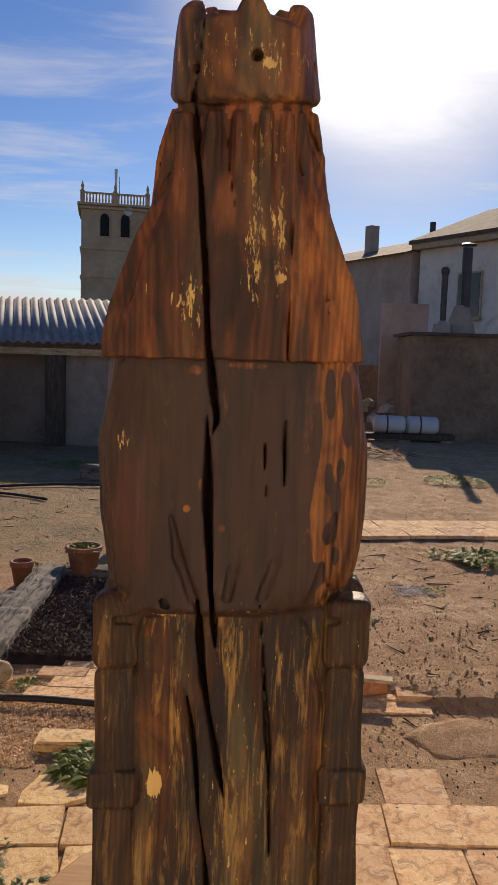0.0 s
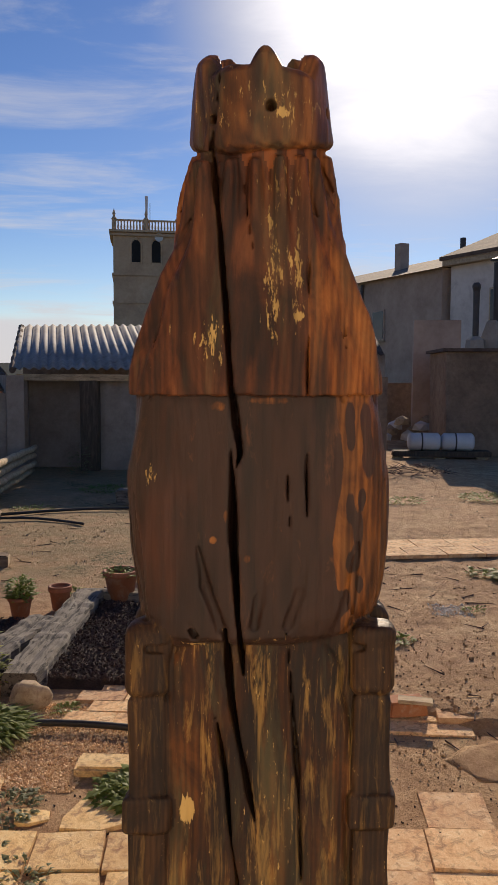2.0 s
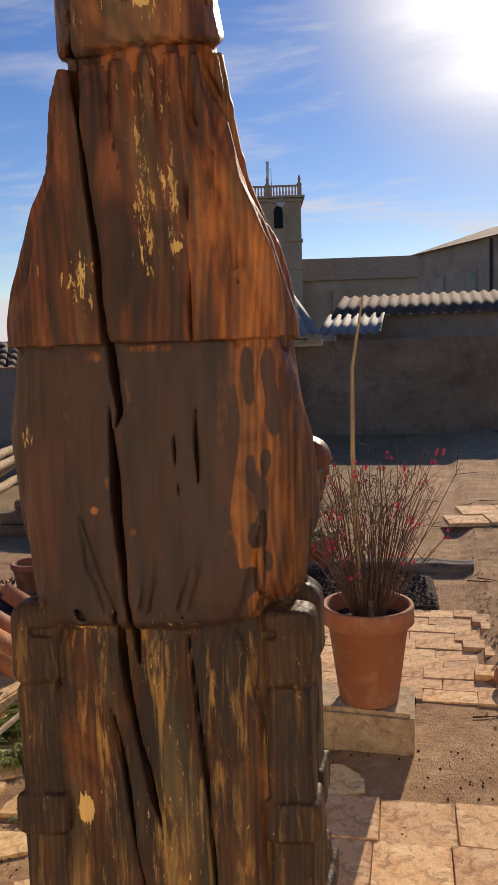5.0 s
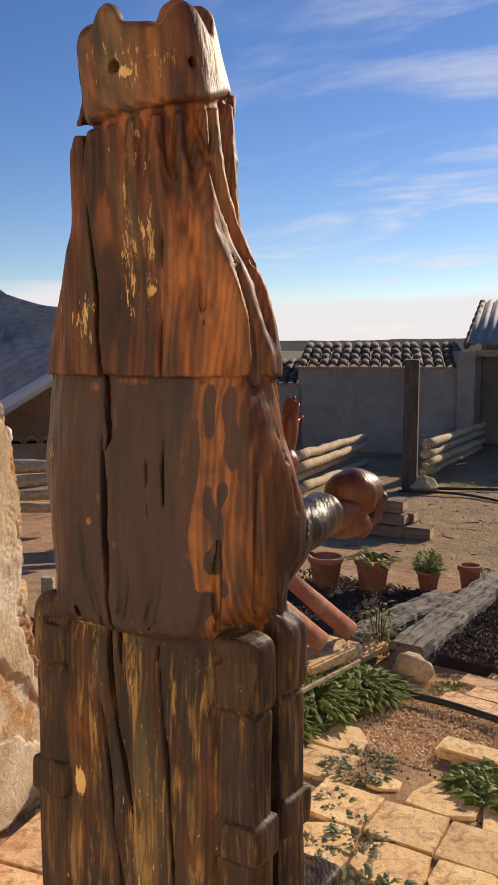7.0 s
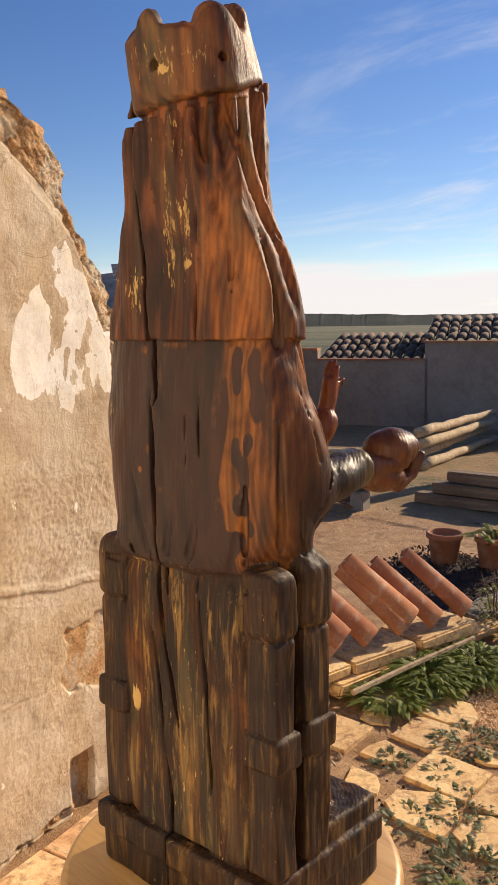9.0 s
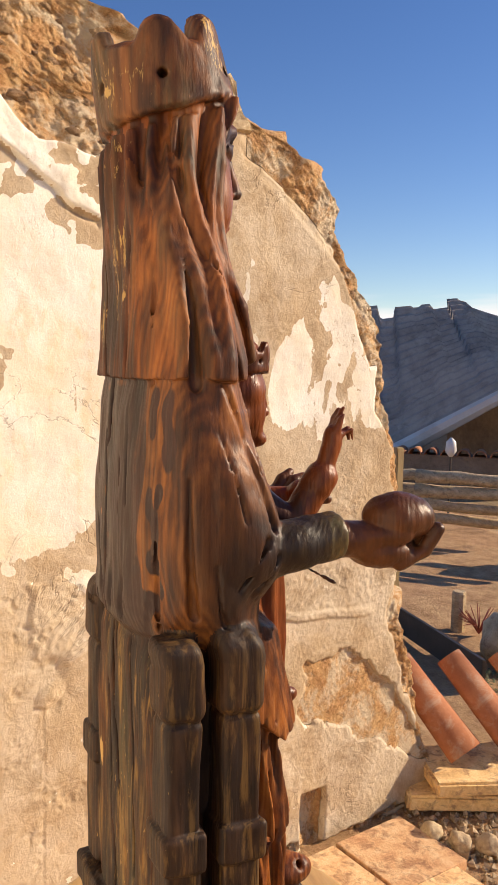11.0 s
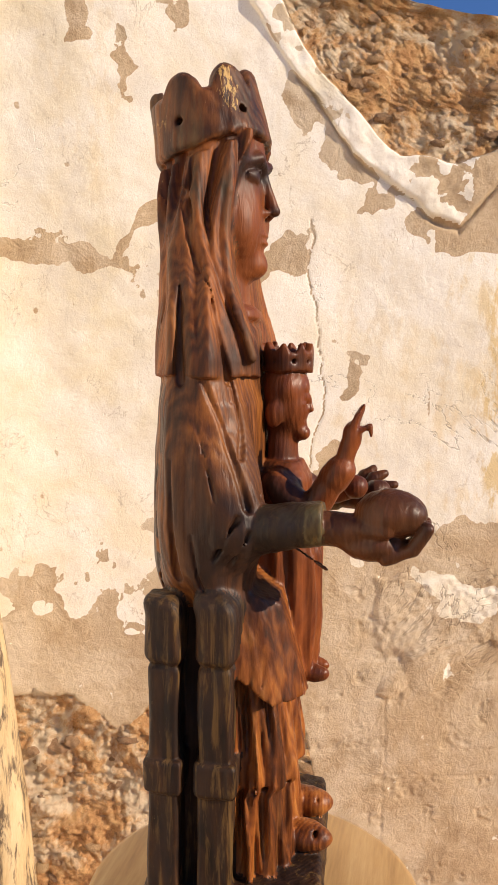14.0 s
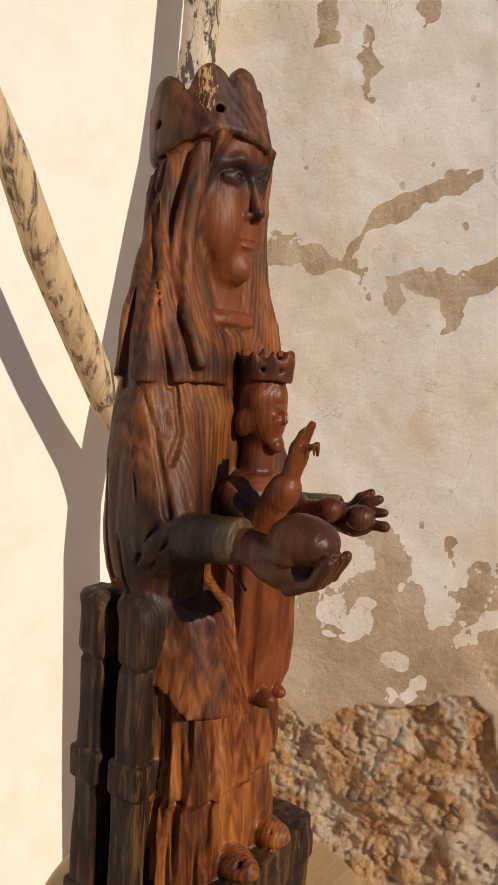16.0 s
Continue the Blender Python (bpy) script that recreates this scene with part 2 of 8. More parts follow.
M_PINE = plain("varnished_pine", [(0.30, (0.30, 0.16, 0.055)), (0.5, (0.46, 0.27, 0.10)), (0.7, (0.58, 0.38, 0.17))], 9, (0.35, 4, 1), 0.38, 90, 0.08, 0.003, warp=1.0)
M_DIRT = None
M_TERRA = plain("terracotta", [(0.3, (0.27, 0.085, 0.035)), (0.55, (0.40, 0.15, 0.065)), (0.75, (0.48, 0.22, 0.11))], 7, rough=0.85, fine=90, bump=0.15, dist=0.003, spot=((0.50, 0.36, 0.26), 0.3), vary=0.16)
M_POT = plain("flowerpot_clay", [(0.3, (0.25, 0.088, 0.042)), (0.6, (0.38, 0.145, 0.070)), (0.8, (0.44, 0.20, 0.11))], 5, rough=0.8, fine=120, bump=0.1, dist=0.002, spot=((0.42, 0.29, 0.20), 0.35), vary=0.08)
M_PLASTER = plain("broken_plaster", [(0.3, (0.32, 0.22, 0.12)), (0.5, (0.50, 0.37, 0.22)), (0.72, (0.66, 0.54, 0.36))], 14, rough=0.92, fine=110, bump=0.8, dist=0.006, spot=((0.68, 0.56, 0.36), 0.25))
M_ORESTONE = plain("ochre_stone", [(0.3, (0.32, 0.18, 0.085)), (0.55, (0.52, 0.33, 0.175)), (0.75, (0.64, 0.48, 0.31))], 14, rough=0.95, fine=90, bump=0.8, dist=0.008, spot=((0.16, 0.08, 0.04), 0.25), vary=0.22)
M_GRAVEL = plain("ochre_gravel", [(0.3, (0.44, 0.25, 0.125)), (0.48, (0.68, 0.45, 0.25)), (0.58, (0.80, 0.60, 0.38)), (0.75, (0.87, 0.75, 0.56))], 60, rough=0.95, fine=200, bump=0.3, dist=0.002)
M_TILE = plain("floor_tile_clay", [(0.34, (0.50, 0.25, 0.115)), (0.46, (0.72, 0.43, 0.215)), (0.58, (0.82, 0.57, 0.315)), (0.68, (0.86, 0.68, 0.45))], 9, rough=0.92, fine=80, bump=0.55, dist=0.005, spot=((0.36, 0.19, 0.095), 0.16), vary=0.16, warp=0.8)
M_FLAG = plain("flagstone", [(0.34, (0.54, 0.30, 0.125)), (0.46, (0.76, 0.50, 0.225)), (0.58, (0.86, 0.63, 0.32)), (0.68, (0.90, 0.73, 0.45))], 9, rough=0.92, fine=80, bump=0.6, dist=0.006, spot=((0.40, 0.22, 0.11), 0.16), vary=0.16, warp=0.8)
M_STONE = plain("limestone", [(0.3, (0.30, 0.21, 0.12)), (0.55, (0.50, 0.38, 0.24)), (0.75, (0.62, 0.52, 0.37))], 12, rough=0.92, fine=70, bump=0.6, dist=0.008, spot=((0.20, 0.11, 0.06), 0.25), vary=0.2)
M_SLEEPER = plain("weathered_sleeper", [(0.3, (0.070, 0.056, 0.044)), (0.44, (0.17, 0.145, 0.115)), (0.56, (0.22, 0.19, 0.155)), (0.72, (0.32, 0.285, 0.235))], 7, (0.4, 2.2, 2.2), 0.9, 45, 0.6, 0.010, spot=((0.035, 0.028, 0.024), 0.10))
M_LOG = plain("peeled_log", [(0.3, (0.26, 0.17, 0.09)), (0.5, (0.52, 0.38, 0.22)), (0.7, (0.70, 0.56, 0.37))], 6, (0.5, 3, 3), 0.85, 60, 0.4, 0.006, spot=((0.10, 0.07, 0.045), 0.3))
M_BARK = plain("dark_timber", [(0.3, (0.030, 0.022, 0.016)), (0.5, (0.080, 0.058, 0.040)), (0.7, (0.15, 0.115, 0.08))], 8, (3, 3, 0.4), 0.9, 60, 0.6, 0.006)
M_BEAM = plain("brown_beam", [(0.3, (0.085, 0.052, 0.030)), (0.5, (0.19, 0.125, 0.075)), (0.7, (0.32, 0.23, 0.145))], 8, (0.4, 3, 3), 0.85, 60, 0.5, 0.006)
M_MULCH = plain("bark_mulch", [(0.3, (0.014, 0.009, 0.008)), (0.5, (0.050, 0.029, 0.023)), (0.75, (0.11, 0.068, 0.055))], 18, rough=0.95, fine=120, bump=1.0, dist=0.02)
M_CHIP = plain("bark_chip", [(0.3, (0.020, 0.012, 0.010)), (0.5, (0.060, 0.034, 0.028)), (0.75, (0.15, 0.10, 0.085))], 40, rough=0.9, fine=200, bump=0.4)
M_LEAF = plain("leaf_green", [(0.3, (0.11, 0.145, 0.022)), (0.5, (0.21, 0.26, 0.05)), (0.75, (0.34, 0.37, 0.11))], 30, rough=0.55, fine=200, bump=0.1)
M_LEAFY = plain("leaf_yellow_green", [(0.3, (0.10, 0.13, 0.02)), (0.5, (0.22, 0.24, 0.05)), (0.75, (0.36, 0.34, 0.10))], 30, rough=0.55, fine=200, bump=0.1)
M_LEAFG = plain("leaf_grey_green", [(0.3, (0.12, 0.14, 0.065)), (0.5, (0.20, 0.225, 0.115)), (0.75, (0.32, 0.33, 0.19))], 30, rough=0.6, fine=200, bump=0.1)
M_TWIG = plain("dry_twig", [(0.3, (0.045, 0.022, 0.018)), (0.5, (0.10, 0.055, 0.042)), (0.75, (0.17, 0.10, 0.075))], 40, rough=0.85, fine=150, bump=0.2)
M_PINK = plain("pink_petal", [(0.3, (0.50, 0.04, 0.10)), (0.7, (0.72, 0.12, 0.22))], 30, rough=0.6, bump=0.05)
M_REDTWIG = plain("red_twig", [(0.3, (0.16, 0.03, 0.022)), (0.7, (0.32, 0.07, 0.045))], 30, rough=0.8, bump=0.1)
M_CANE = plain("cane", [(0.3, (0.28, 0.19, 0.08)), (0.7, (0.48, 0.36, 0.18))], 12, (1, 1, 0.2), 0.6, 80, 0.2)
M_RUBBER = plain("black_hose", [(0.3, (0.010, 0.010, 0.010)), (0.7, (0.030, 0.028, 0.026))], 10, rough=0.55, bump=0.1)
M_SHEET = plain("corrugated_sheet", [(0.3, (0.16, 0.155, 0.15)), (0.5, (0.26, 0.255, 0.25)), (0.72, (0.36, 0.355, 0.35))], 1.5, (1, 1, 1), 0.8, 12, 0.15, 0.01, 0.0, spot=((0.13, 0.10, 0.08), 0.4))
M_SHEETD = plain("dark_corrugated_sheet", [(0.3, (0.25, 0.20, 0.155)), (0.5, (0.40, 0.32, 0.25)), (0.72, (0.52, 0.44, 0.35))], 1.5, (1, 1, 1), 0.6, 12, 0.15, 0.01, spot=((0.07, 0.055, 0.045), 0.4))
M_BLOCK = plain("cement_render", [(0.3, (0.20, 0.16, 0.125)), (0.5, (0.30, 0.25, 0.20)), (0.72, (0.40, 0.35, 0.28))], 1.2, rough=0.9, fine=14, bump=0.3, dist=0.01, spot=((0.16, 0.12, 0.09), 0.4))
M_EARTH = plain("earth_wall", [(0.3, (0.14, 0.094, 0.060)), (0.5, (0.25, 0.172, 0.112)), (0.72, (0.36, 0.27, 0.185))], 1.5, rough=0.95, fine=12, bump=0.8, dist=0.03, spot=((0.09, 0.06, 0.04), 0.4))
M_TOWER = plain("ashlar", [(0.3, (0.38, 0.245, 0.145)), (0.5, (0.54, 0.365, 0.22)), (0.72, (0.65, 0.48, 0.31))], 0.35, rough=0.9, fine=3, bump=0.4, dist=0.05)
M_HOUSE = plain("house_render", [(0.3, (0.50, 0.44, 0.38)), (0.5, (0.66, 0.60, 0.53)), (0.72, (0.76, 0.71, 0.64))], 0.5, rough=0.9, fine=5, bump=0.2, dist=0.02, spot=((0.28, 0.23, 0.19), 0.4))
M_HOUSEB = plain("stone_house", [(0.3, (0.30, 0.21, 0.155)), (0.5, (0.44, 0.325, 0.245)), (0.72, (0.55, 0.43, 0.33))], 0.8, rough=0.9, fine=5, bump=0.4, dist=0.03)
M_ROOF = plain("old_roof_tile", [(0.3, (0.060, 0.040, 0.028)), (0.5, (0.13, 0.085, 0.058)), (0.72, (0.24, 0.17, 0.12))], 3, rough=0.9, fine=25, bump=0.4, dist=0.01, vary=0.3)
M_DARK = plain("dark_opening", [(0.3, (0.008, 0.007, 0.006)), (0.7, (0.02, 0.018, 0.016))], 2, rough=0.9, bump=0.1)
M_ASH = plain("pale_ash", [(0.3, (0.66, 0.59, 0.48)), (0.7, (0.85, 0.80, 0.71))], 30, rough=0.95, bump=0.3)
M_STEEL = plain("old_steel", [(0.3, (0.035, 0.033, 0.032)), (0.7, (0.09, 0.08, 0.075))], 4, rough=0.5, bump=0.1, metal=0.5)
M_WHITE = plain("white_plastic", [(0.3, (0.50, 0.50, 0.50)), (0.7, (0.70, 0.70, 0.69))], 3, rough=0.45, bump=0.05)
M_HILL = plain("wooded_hill", [(0.3, (0.022, 0.032, 0.026)), (0.5, (0.040, 0.055, 0.042)), (0.7, (0.075, 0.085, 0.065))], 0.02, rough=1.0, fine=0.2, bump=0.0)
M_CLOCK = plain("clock_face", [(0.3, (0.55, 0.55, 0.52)), (0.7, (0.68, 0.68, 0.64))], 3, rough=0.6, bump=0.0)
M_GLASS = plain("window_pane", [(0.3, (0.02, 0.022, 0.025)), (0.7, (0.05, 0.055, 0.06))], 1, rough=0.15, bump=0.0)
M_CREAM = plain("cream_limewash", [(0.3, (0.74, 0.69, 0.58)), (0.5, (0.82, 0.785, 0.69)), (0.72, (0.86, 0.835, 0.765))], 2.2, rough=0.9, fine=22, bump=0.25, dist=0.004, spot=((0.74, 0.66, 0.50), 0.45))
M_POLE = plain("weathered_pole", [(0.3, (0.40, 0.31, 0.19)), (0.5, (0.58, 0.48, 0.33)), (0.7, (0.68, 0.60, 0.46))], 9, (1.6, 1.6, 0.6), 0.85, 60, 0.7, 0.008, spot=((0.085, 0.065, 0.05), 0.05))
M_BRANCH = plain("peeled_branch", [(0.3, (0.34, 0.23, 0.11)), (0.5, (0.52, 0.38, 0.20)), (0.7, (0.62, 0.49, 0.30))], 10, (2, 2, 0.4), 0.7, 60, 0.4, 0.005, spot=((0.11, 0.075, 0.045), 0.10))


def thin_leaf(m, share=0.5):
    """Let light through, as thin leaves do."""
    t = m.node_tree
    b = t.nodes["Principled BSDF"]
    thru = t.nodes.new("ShaderNodeBsdfTranslucent")
    t.links.new(b.inputs["Base Color"].links[0].from_socket, thru.inputs["Color"])
    both = t.nodes.new("ShaderNodeMixShader")
    both.inputs[0].default_value = share
    t.links.new(b.outputs[0], both.inputs[1])
    t.links.new(thru.outputs[0], both.inputs[2])
    t.links.new(both.outputs[0], t.nodes["Material Output"].inputs["Surface"])


for leaf_mat in (M_LEAF, M_LEAFY, M_LEAFG, M_PINK):
    thin_leaf(leaf_mat)


def ground_mat():
    """Trodden dirt: pale dust, redder damp soil, grit, dry grass and moss on the far side of the beds."""
    m, t, b = nodes("yard_dirt")
    co = where(t)
    big = tex(t, "noise", co, 0.55, 6, 0.62, warp=0.5)
    patchy = tex(t, "noise", co, 2.3, 7, 0.68, warp=0.7)
    mid = tex(t, "noise", co, 9, 7, 0.70, warp=0.3)
    fine = tex(t, "noise", co, 75, 6, 0.78)
    f = calc(t, "ADD", calc(t, "MULTIPLY", patchy, 0.35), calc(t, "ADD", calc(t, "MULTIPLY", mid, 0.35), calc(t, "MULTIPLY", fine, 0.30)))
    col = ramp(t, f, [(0.36, (0.17, 0.085, 0.040)), (0.45, (0.40, 0.225, 0.105)), (0.52, (0.56, 0.345, 0.175)), (0.62, (0.76, 0.54, 0.31))])
    col = mix(t, ramp(t, big, [(0.42, 0.0), (0.60, 0.7)]), col, mix(t, mid, (0.40, 0.20, 0.095), (0.66, 0.42, 0.235)))
    grit = ramp(t, tex(t, "voronoi", co, 38), [(0.10, 1.0), (0.16, 0.0)])
    sparse = ramp(t, tex(t, "noise", co, 6, 4, 0.6), [(0.50, 0.0), (0.58, 1.0)])
    col = mix(t, calc(t, "MULTIPLY", calc(t, "MULTIPLY", grit, sparse), 0.8), col, mix(t, ramp(t, fine, [(0.46, 0.0), (0.54, 1.0)]), (0.10, 0.055, 0.030), (0.80, 0.66, 0.46)))
    xyz = t.nodes.new("ShaderNodeSeparateXYZ")
    t.links.new(co, xyz.inputs[0])
    lawn = calc(t, "MULTIPLY", ramp(t, calc(t, "MULTIPLY", xyz.outputs[1], 0.1), [(0.60, 0.0), (0.68, 1.0)]), ramp(t, calc(t, "ADD", calc(t, "MULTIPLY", xyz.outputs[0], 0.1), 0.5), [(0.47, 1.0), (0.53, 0.0)]))
    dry = mix(t, mid, (0.20, 0.135, 0.060), (0.40, 0.285, 0.140))
    col = mix(t, calc(t, "MULTIPLY", lawn, ramp(t, patchy, [(0.40, 0.35), (0.56, 0.95)])), col, dry)
    moss = calc(t, "MULTIPLY", ramp(t, tex(t, "noise", co, 1.1, 6, 0.7, warp=0.5), [(0.53, 0.0), (0.61, 1.0)]), ramp(t, tex(t, "noise", co, 24, 4, 0.7), [(0.45, 0.0), (0.55, 1.0)]))
    col = mix(t, calc(t, "MULTIPLY", moss, calc(t, "ADD", 0.35, calc(t, "MULTIPLY", lawn, 0.5))), col, (0.085, 0.090, 0.030))
    far = t.nodes.new("ShaderNodeVectorMath")
    far.operation = "LENGTH"
    t.links.new(co, far.inputs[0])
    grass = ramp(t, tex(t, "noise", co, 0.03, 6, 0.7), [(0.40, (0.060, 0.075, 0.030)), (0.52, (0.13, 0.125, 0.055)), (0.64, (0.24, 0.19, 0.10))])
    col = mix(t, ramp(t, calc(t, "MULTIPLY", far.outputs["Value"], 0.01), [(0.22, 0.0), (0.30, 1.0)]), col, grass)
    t.links.new(col, b.inputs["Base Color"])
    b.inputs["Roughness"].default_value = 0.95
    bumps(t, b, [(patchy, 0.8), (mid, 0.9), (fine, 0.8), (grit, 0.4)], 0.025)
    return m


def wall_mat():
    """Limewash over tan plaster over rubble; three fields on the mesh say how much of each coat is left."""
    m, t, b = nodes("ruined_plaster")
    co = where(t)

    edge = calc(t, "SUBTRACT", tex(t, "noise", co, 13, 9, 0.68, warp=0.35), 0.5)
    streak = calc(t, "SUBTRACT", tex(t, "noise", co, 16, 6, 0.7, (1, 1, 0.45), 0.2), 0.5)
    fine = tex(t, "noise", co, 85, 5, 0.75)
    mid = tex(t, "noise", co, 9, 6, 0.6)
    big = tex(t, "noise", co, 1.7, 4, 0.5)
    tan = ramp(t, calc(t, "ADD", calc(t, "MULTIPLY", mid, 0.6), calc(t, "MULTIPLY", fine, 0.4)), [(0.34, (0.37, 0.255, 0.145)), (0.5, (0.51, 0.38, 0.235)), (0.66, (0.63, 0.50, 0.335))])
    tan = mix(t, ramp(t, big, [(0.4, 0.0), (0.65, 0.55)]), tan, (0.47, 0.375, 0.265))
    tan = mix(t, ramp(t, tex(t, "noise", co, 3.1, 7, 0.7, warp=0.5), [(0.47, 0.0), (0.62, 0.75)]), tan, (0.64, 0.545, 0.41))
    tan = mix(t, ramp(t, tex(t, "noise", co, 4.3, 7, 0.72, warp=0.6), [(0.36, 0.6), (0.47, 0.0)]), tan, (0.33, 0.225, 0.125))
    white = ramp(t, calc(t, "ADD", calc(t, "MULTIPLY", big, 0.6), calc(t, "MULTIPLY", mid, 0.4)), [(0.34, (0.76, 0.68, 0.50)), (0.47, (0.83, 0.79, 0.69)), (0.62, (0.87, 0.85, 0.79))])
    white = mix(t, ramp(t, tex(t, "noise", co, 3.4, 5, 0.6, warp=0.5), [(0.48, 0.0), (0.66, 0.65)]), white, (0.74, 0.64, 0.44))
    white = mix(t, ramp(t, tex(t, "noise", co, 5.1, 6, 0.65), [(0.54, 0.0), (0.66, 0.5)]), white, (0.66, 0.61, 0.53))
    yellow = mix(t, mid, (0.66, 0.47, 0.20), (0.76, 0.66, 0.44))
    white = mix(t, calc(t, "MULTIPLY", field(t, "ochre"), ramp(t, streak, [(-0.1, 0.0), (0.1, 1.0)])), white, yellow)
    stone = ramp(t, calc(t, "ADD", calc(t, "MULTIPLY", tex(t, "noise", co, 20, 6, 0.65), 0.6), calc(t, "MULTIPLY", fine, 0.4)), [(0.33, (0.32, 0.150, 0.055)), (0.46, (0.60, 0.32, 0.13)), (0.60, (0.74, 0.47, 0.22)), (0.72, (0.82, 0.64, 0.41))])
    on = calc(t, "GREATER_THAN", calc(t, "ADD", field(t, "limewash"), calc(t, "ADD", calc(t, "MULTIPLY", edge, 0.55), calc(t, "MULTIPLY", streak, 0.30))), 0.5)
    bare = ramp(t, calc(t, "ADD", field(t, "rubble"), calc(t, "MULTIPLY", edge, 0.5)), [(0.46, 0.0), (0.54, 1.0)])
    grit = tex(t, "noise", co, 240, 4, 0.75)
    holes = ramp(t, tex(t, "voronoi", co, 9), [(0.010, 1.0), (0.016, 0.0)])
    warped = tex(t, "noise", co, 30, 3, 0.6)
    pit = calc(t, "ADD", tex(t, "voronoi", co, 13, stretch=(1, 1, 0.7)), calc(t, "MULTIPLY", calc(t, "SUBTRACT", warped, 0.5), 0.28))
    chips = calc(t, "MULTIPLY", ramp(t, pit, [(0.075, 1.0), (0.095, 0.0)]), ramp(t, tex(t, "noise", co, 2.6, 3, 0.5), [(0.42, 0.0), (0.50, 1.0)]))
    on = calc(t, "MULTIPLY", on, calc(t, "SUBTRACT", 1.0, chips))
    white = mix(t, ramp(t, grit, [(0.36, 0.30), (0.47, 0.0)]), white, (0.52, 0.42, 0.29))
    col = mix(t, bare, mix(t, on, tan, white), stone)
    lump = tex(t, "noise", co, 46, 8, 0.78, warp=0.4)
    trowel = tex(t, "noise", co, 24, 5, 0.6, (1, 1, 1), 0.8)
    col = mix(t, calc(t, "MULTIPLY", bare, ramp(t, lump, [(0.36, 0.70), (0.46, 0.0)])), col, (0.22, 0.105, 0.045))
    col = mix(t, calc(t, "MULTIPLY", bare, ramp(t, tex(t, "noise", co, 7, 7, 0.72, warp=0.5), [(0.47, 0.0), (0.58, 0.85)])), col, (0.76, 0.64, 0.46))
    col = mix(t, calc(t, "MULTIPLY", holes, 0.6), col, (0.10, 0.07, 0.045))
    crack = calc(t, "ABSOLUTE", calc(t, "SUBTRACT", tex(t, "noise", co, 1.6, 7, 0.62, warp=0.9), 0.5))
    craze = calc(t, "ABSOLUTE", calc(t, "SUBTRACT", tex(t, "noise", co, 7.5, 5, 0.6, (1, 1, 0.6), 0.6), 0.5))
    craze = calc(t, "MULTIPLY", calc(t, "MULTIPLY", ramp(t, craze, [(0.0, 1.0), (0.006, 0.0)]), ramp(t, tex(t, "noise", co, 4.2, 3, 0.6), [(0.52, 0.0), (0.57, 1.0)])), on)
    col = mix(t, calc(t, "MULTIPLY", craze, 0.55), col, (0.34, 0.26, 0.17))
    line = calc(t, "MULTIPLY", ramp(t, crack, [(0.0, 1.0), (0.0024, 0.0)]), ramp(t, tex(t, "noise", co, 0.9, 2, 0.5), [(0.50, 0.0), (0.56, 1.0)]))
    col = mix(t, calc(t, "MULTIPLY", line, 0.45), col, (0.13, 0.09, 0.055))
    t.links.new(col, b.inputs["Base Color"])
    b.inputs["Roughness"].default_value = 0.92
    bumps(t, b, [(calc(t, "MULTIPLY", on, 1.5), 0.8), (mid, 0.3), (calc(t, "MULTIPLY", trowel, calc(t, "SUBTRACT", 2.0, calc(t, "MULTIPLY", on, 1.4))), 0.5), (calc(t, "MULTIPLY", calc(t, "MULTIPLY", lump, bare), 5.0), 0.8), (calc(t, "MULTIPLY", fine, calc(t, "ADD", calc(t, "SUBTRACT", 1.5, on), calc(t, "MULTIPLY", bare, 4.0))), 0.45), (craze, -0.5), (grit, 0.14), (calc(t, "MULTIPLY", calc(t, "ADD", line, holes), -1.0), 0.5)], 0.005)
    return m


M_DIRT, M_WALL = ground_mat(), wall_mat()


# ---- building helpers ----
def mesh(name, bm, mat, smooth=False):
    me = bpy.data.meshes.new(name)
    bmesh.ops.recalc_face_normals(bm, faces=bm.faces)
    for f in bm.faces:
        f.smooth = smooth
    bm.to_mesh(me)
    bm.free()
    for q in (mat if isinstance(mat, (list, tuple)) else [mat]):
        me.materials.append(q)
    return me


def part(name, bm, material, parent, label="", smooth=False):
    ob = new(name, mesh(name, bm, material, smooth))
    ob.parent = parent
    return tagged(ob, label) if label else ob


def thing(name, at, label, category, group="", turn=0.0):
    ob = new(name)
    ob.matrix_world = pose(*at, 0, 0, turn)
    return tagged(ob, label, category, group)


def block(lo, hi, bevel=0.0, bm=None, wob=0.0, seed=0):
    bm = bm or bmesh.new()
    g = bmesh.ops.create_cube(bm, size=1)["verts"]
    rnd = random.Random(seed)
    for v in g:
        v.co = Vector([lo[i] + (v.co[i] + .5) * (hi[i] - lo[i]) + wob * rnd.uniform(-1, 1) for i in range(3)])
    if bevel:
        es = list({e for v in g for e in v.link_edges})
        bmesh.ops.bevel(bm, geom=es, offset=bevel, segments=2, affect="EDGES")
    return bm


def lathe(profile, n=32, bm=None, c=(0, 0)):
    """A turned shape: (radius, height) from the bottom up."""
    bm = bm or bmesh.new()
    rows = [[bm.verts.new((c[0] + r * math.cos(2 * math.pi * k / n), c[1] + r * math.sin(2 * math.pi * k / n), z)) for k in range(n)] for r, z in profile]
    for a, b in zip(rows, rows[1:]):
        for k in range(n):
            bm.faces.new((a[k], a[(k + 1) % n], b[(k + 1) % n], b[k]))
    bm.faces.new(rows[0])
    bm.faces.new(rows[-1])
    return bm


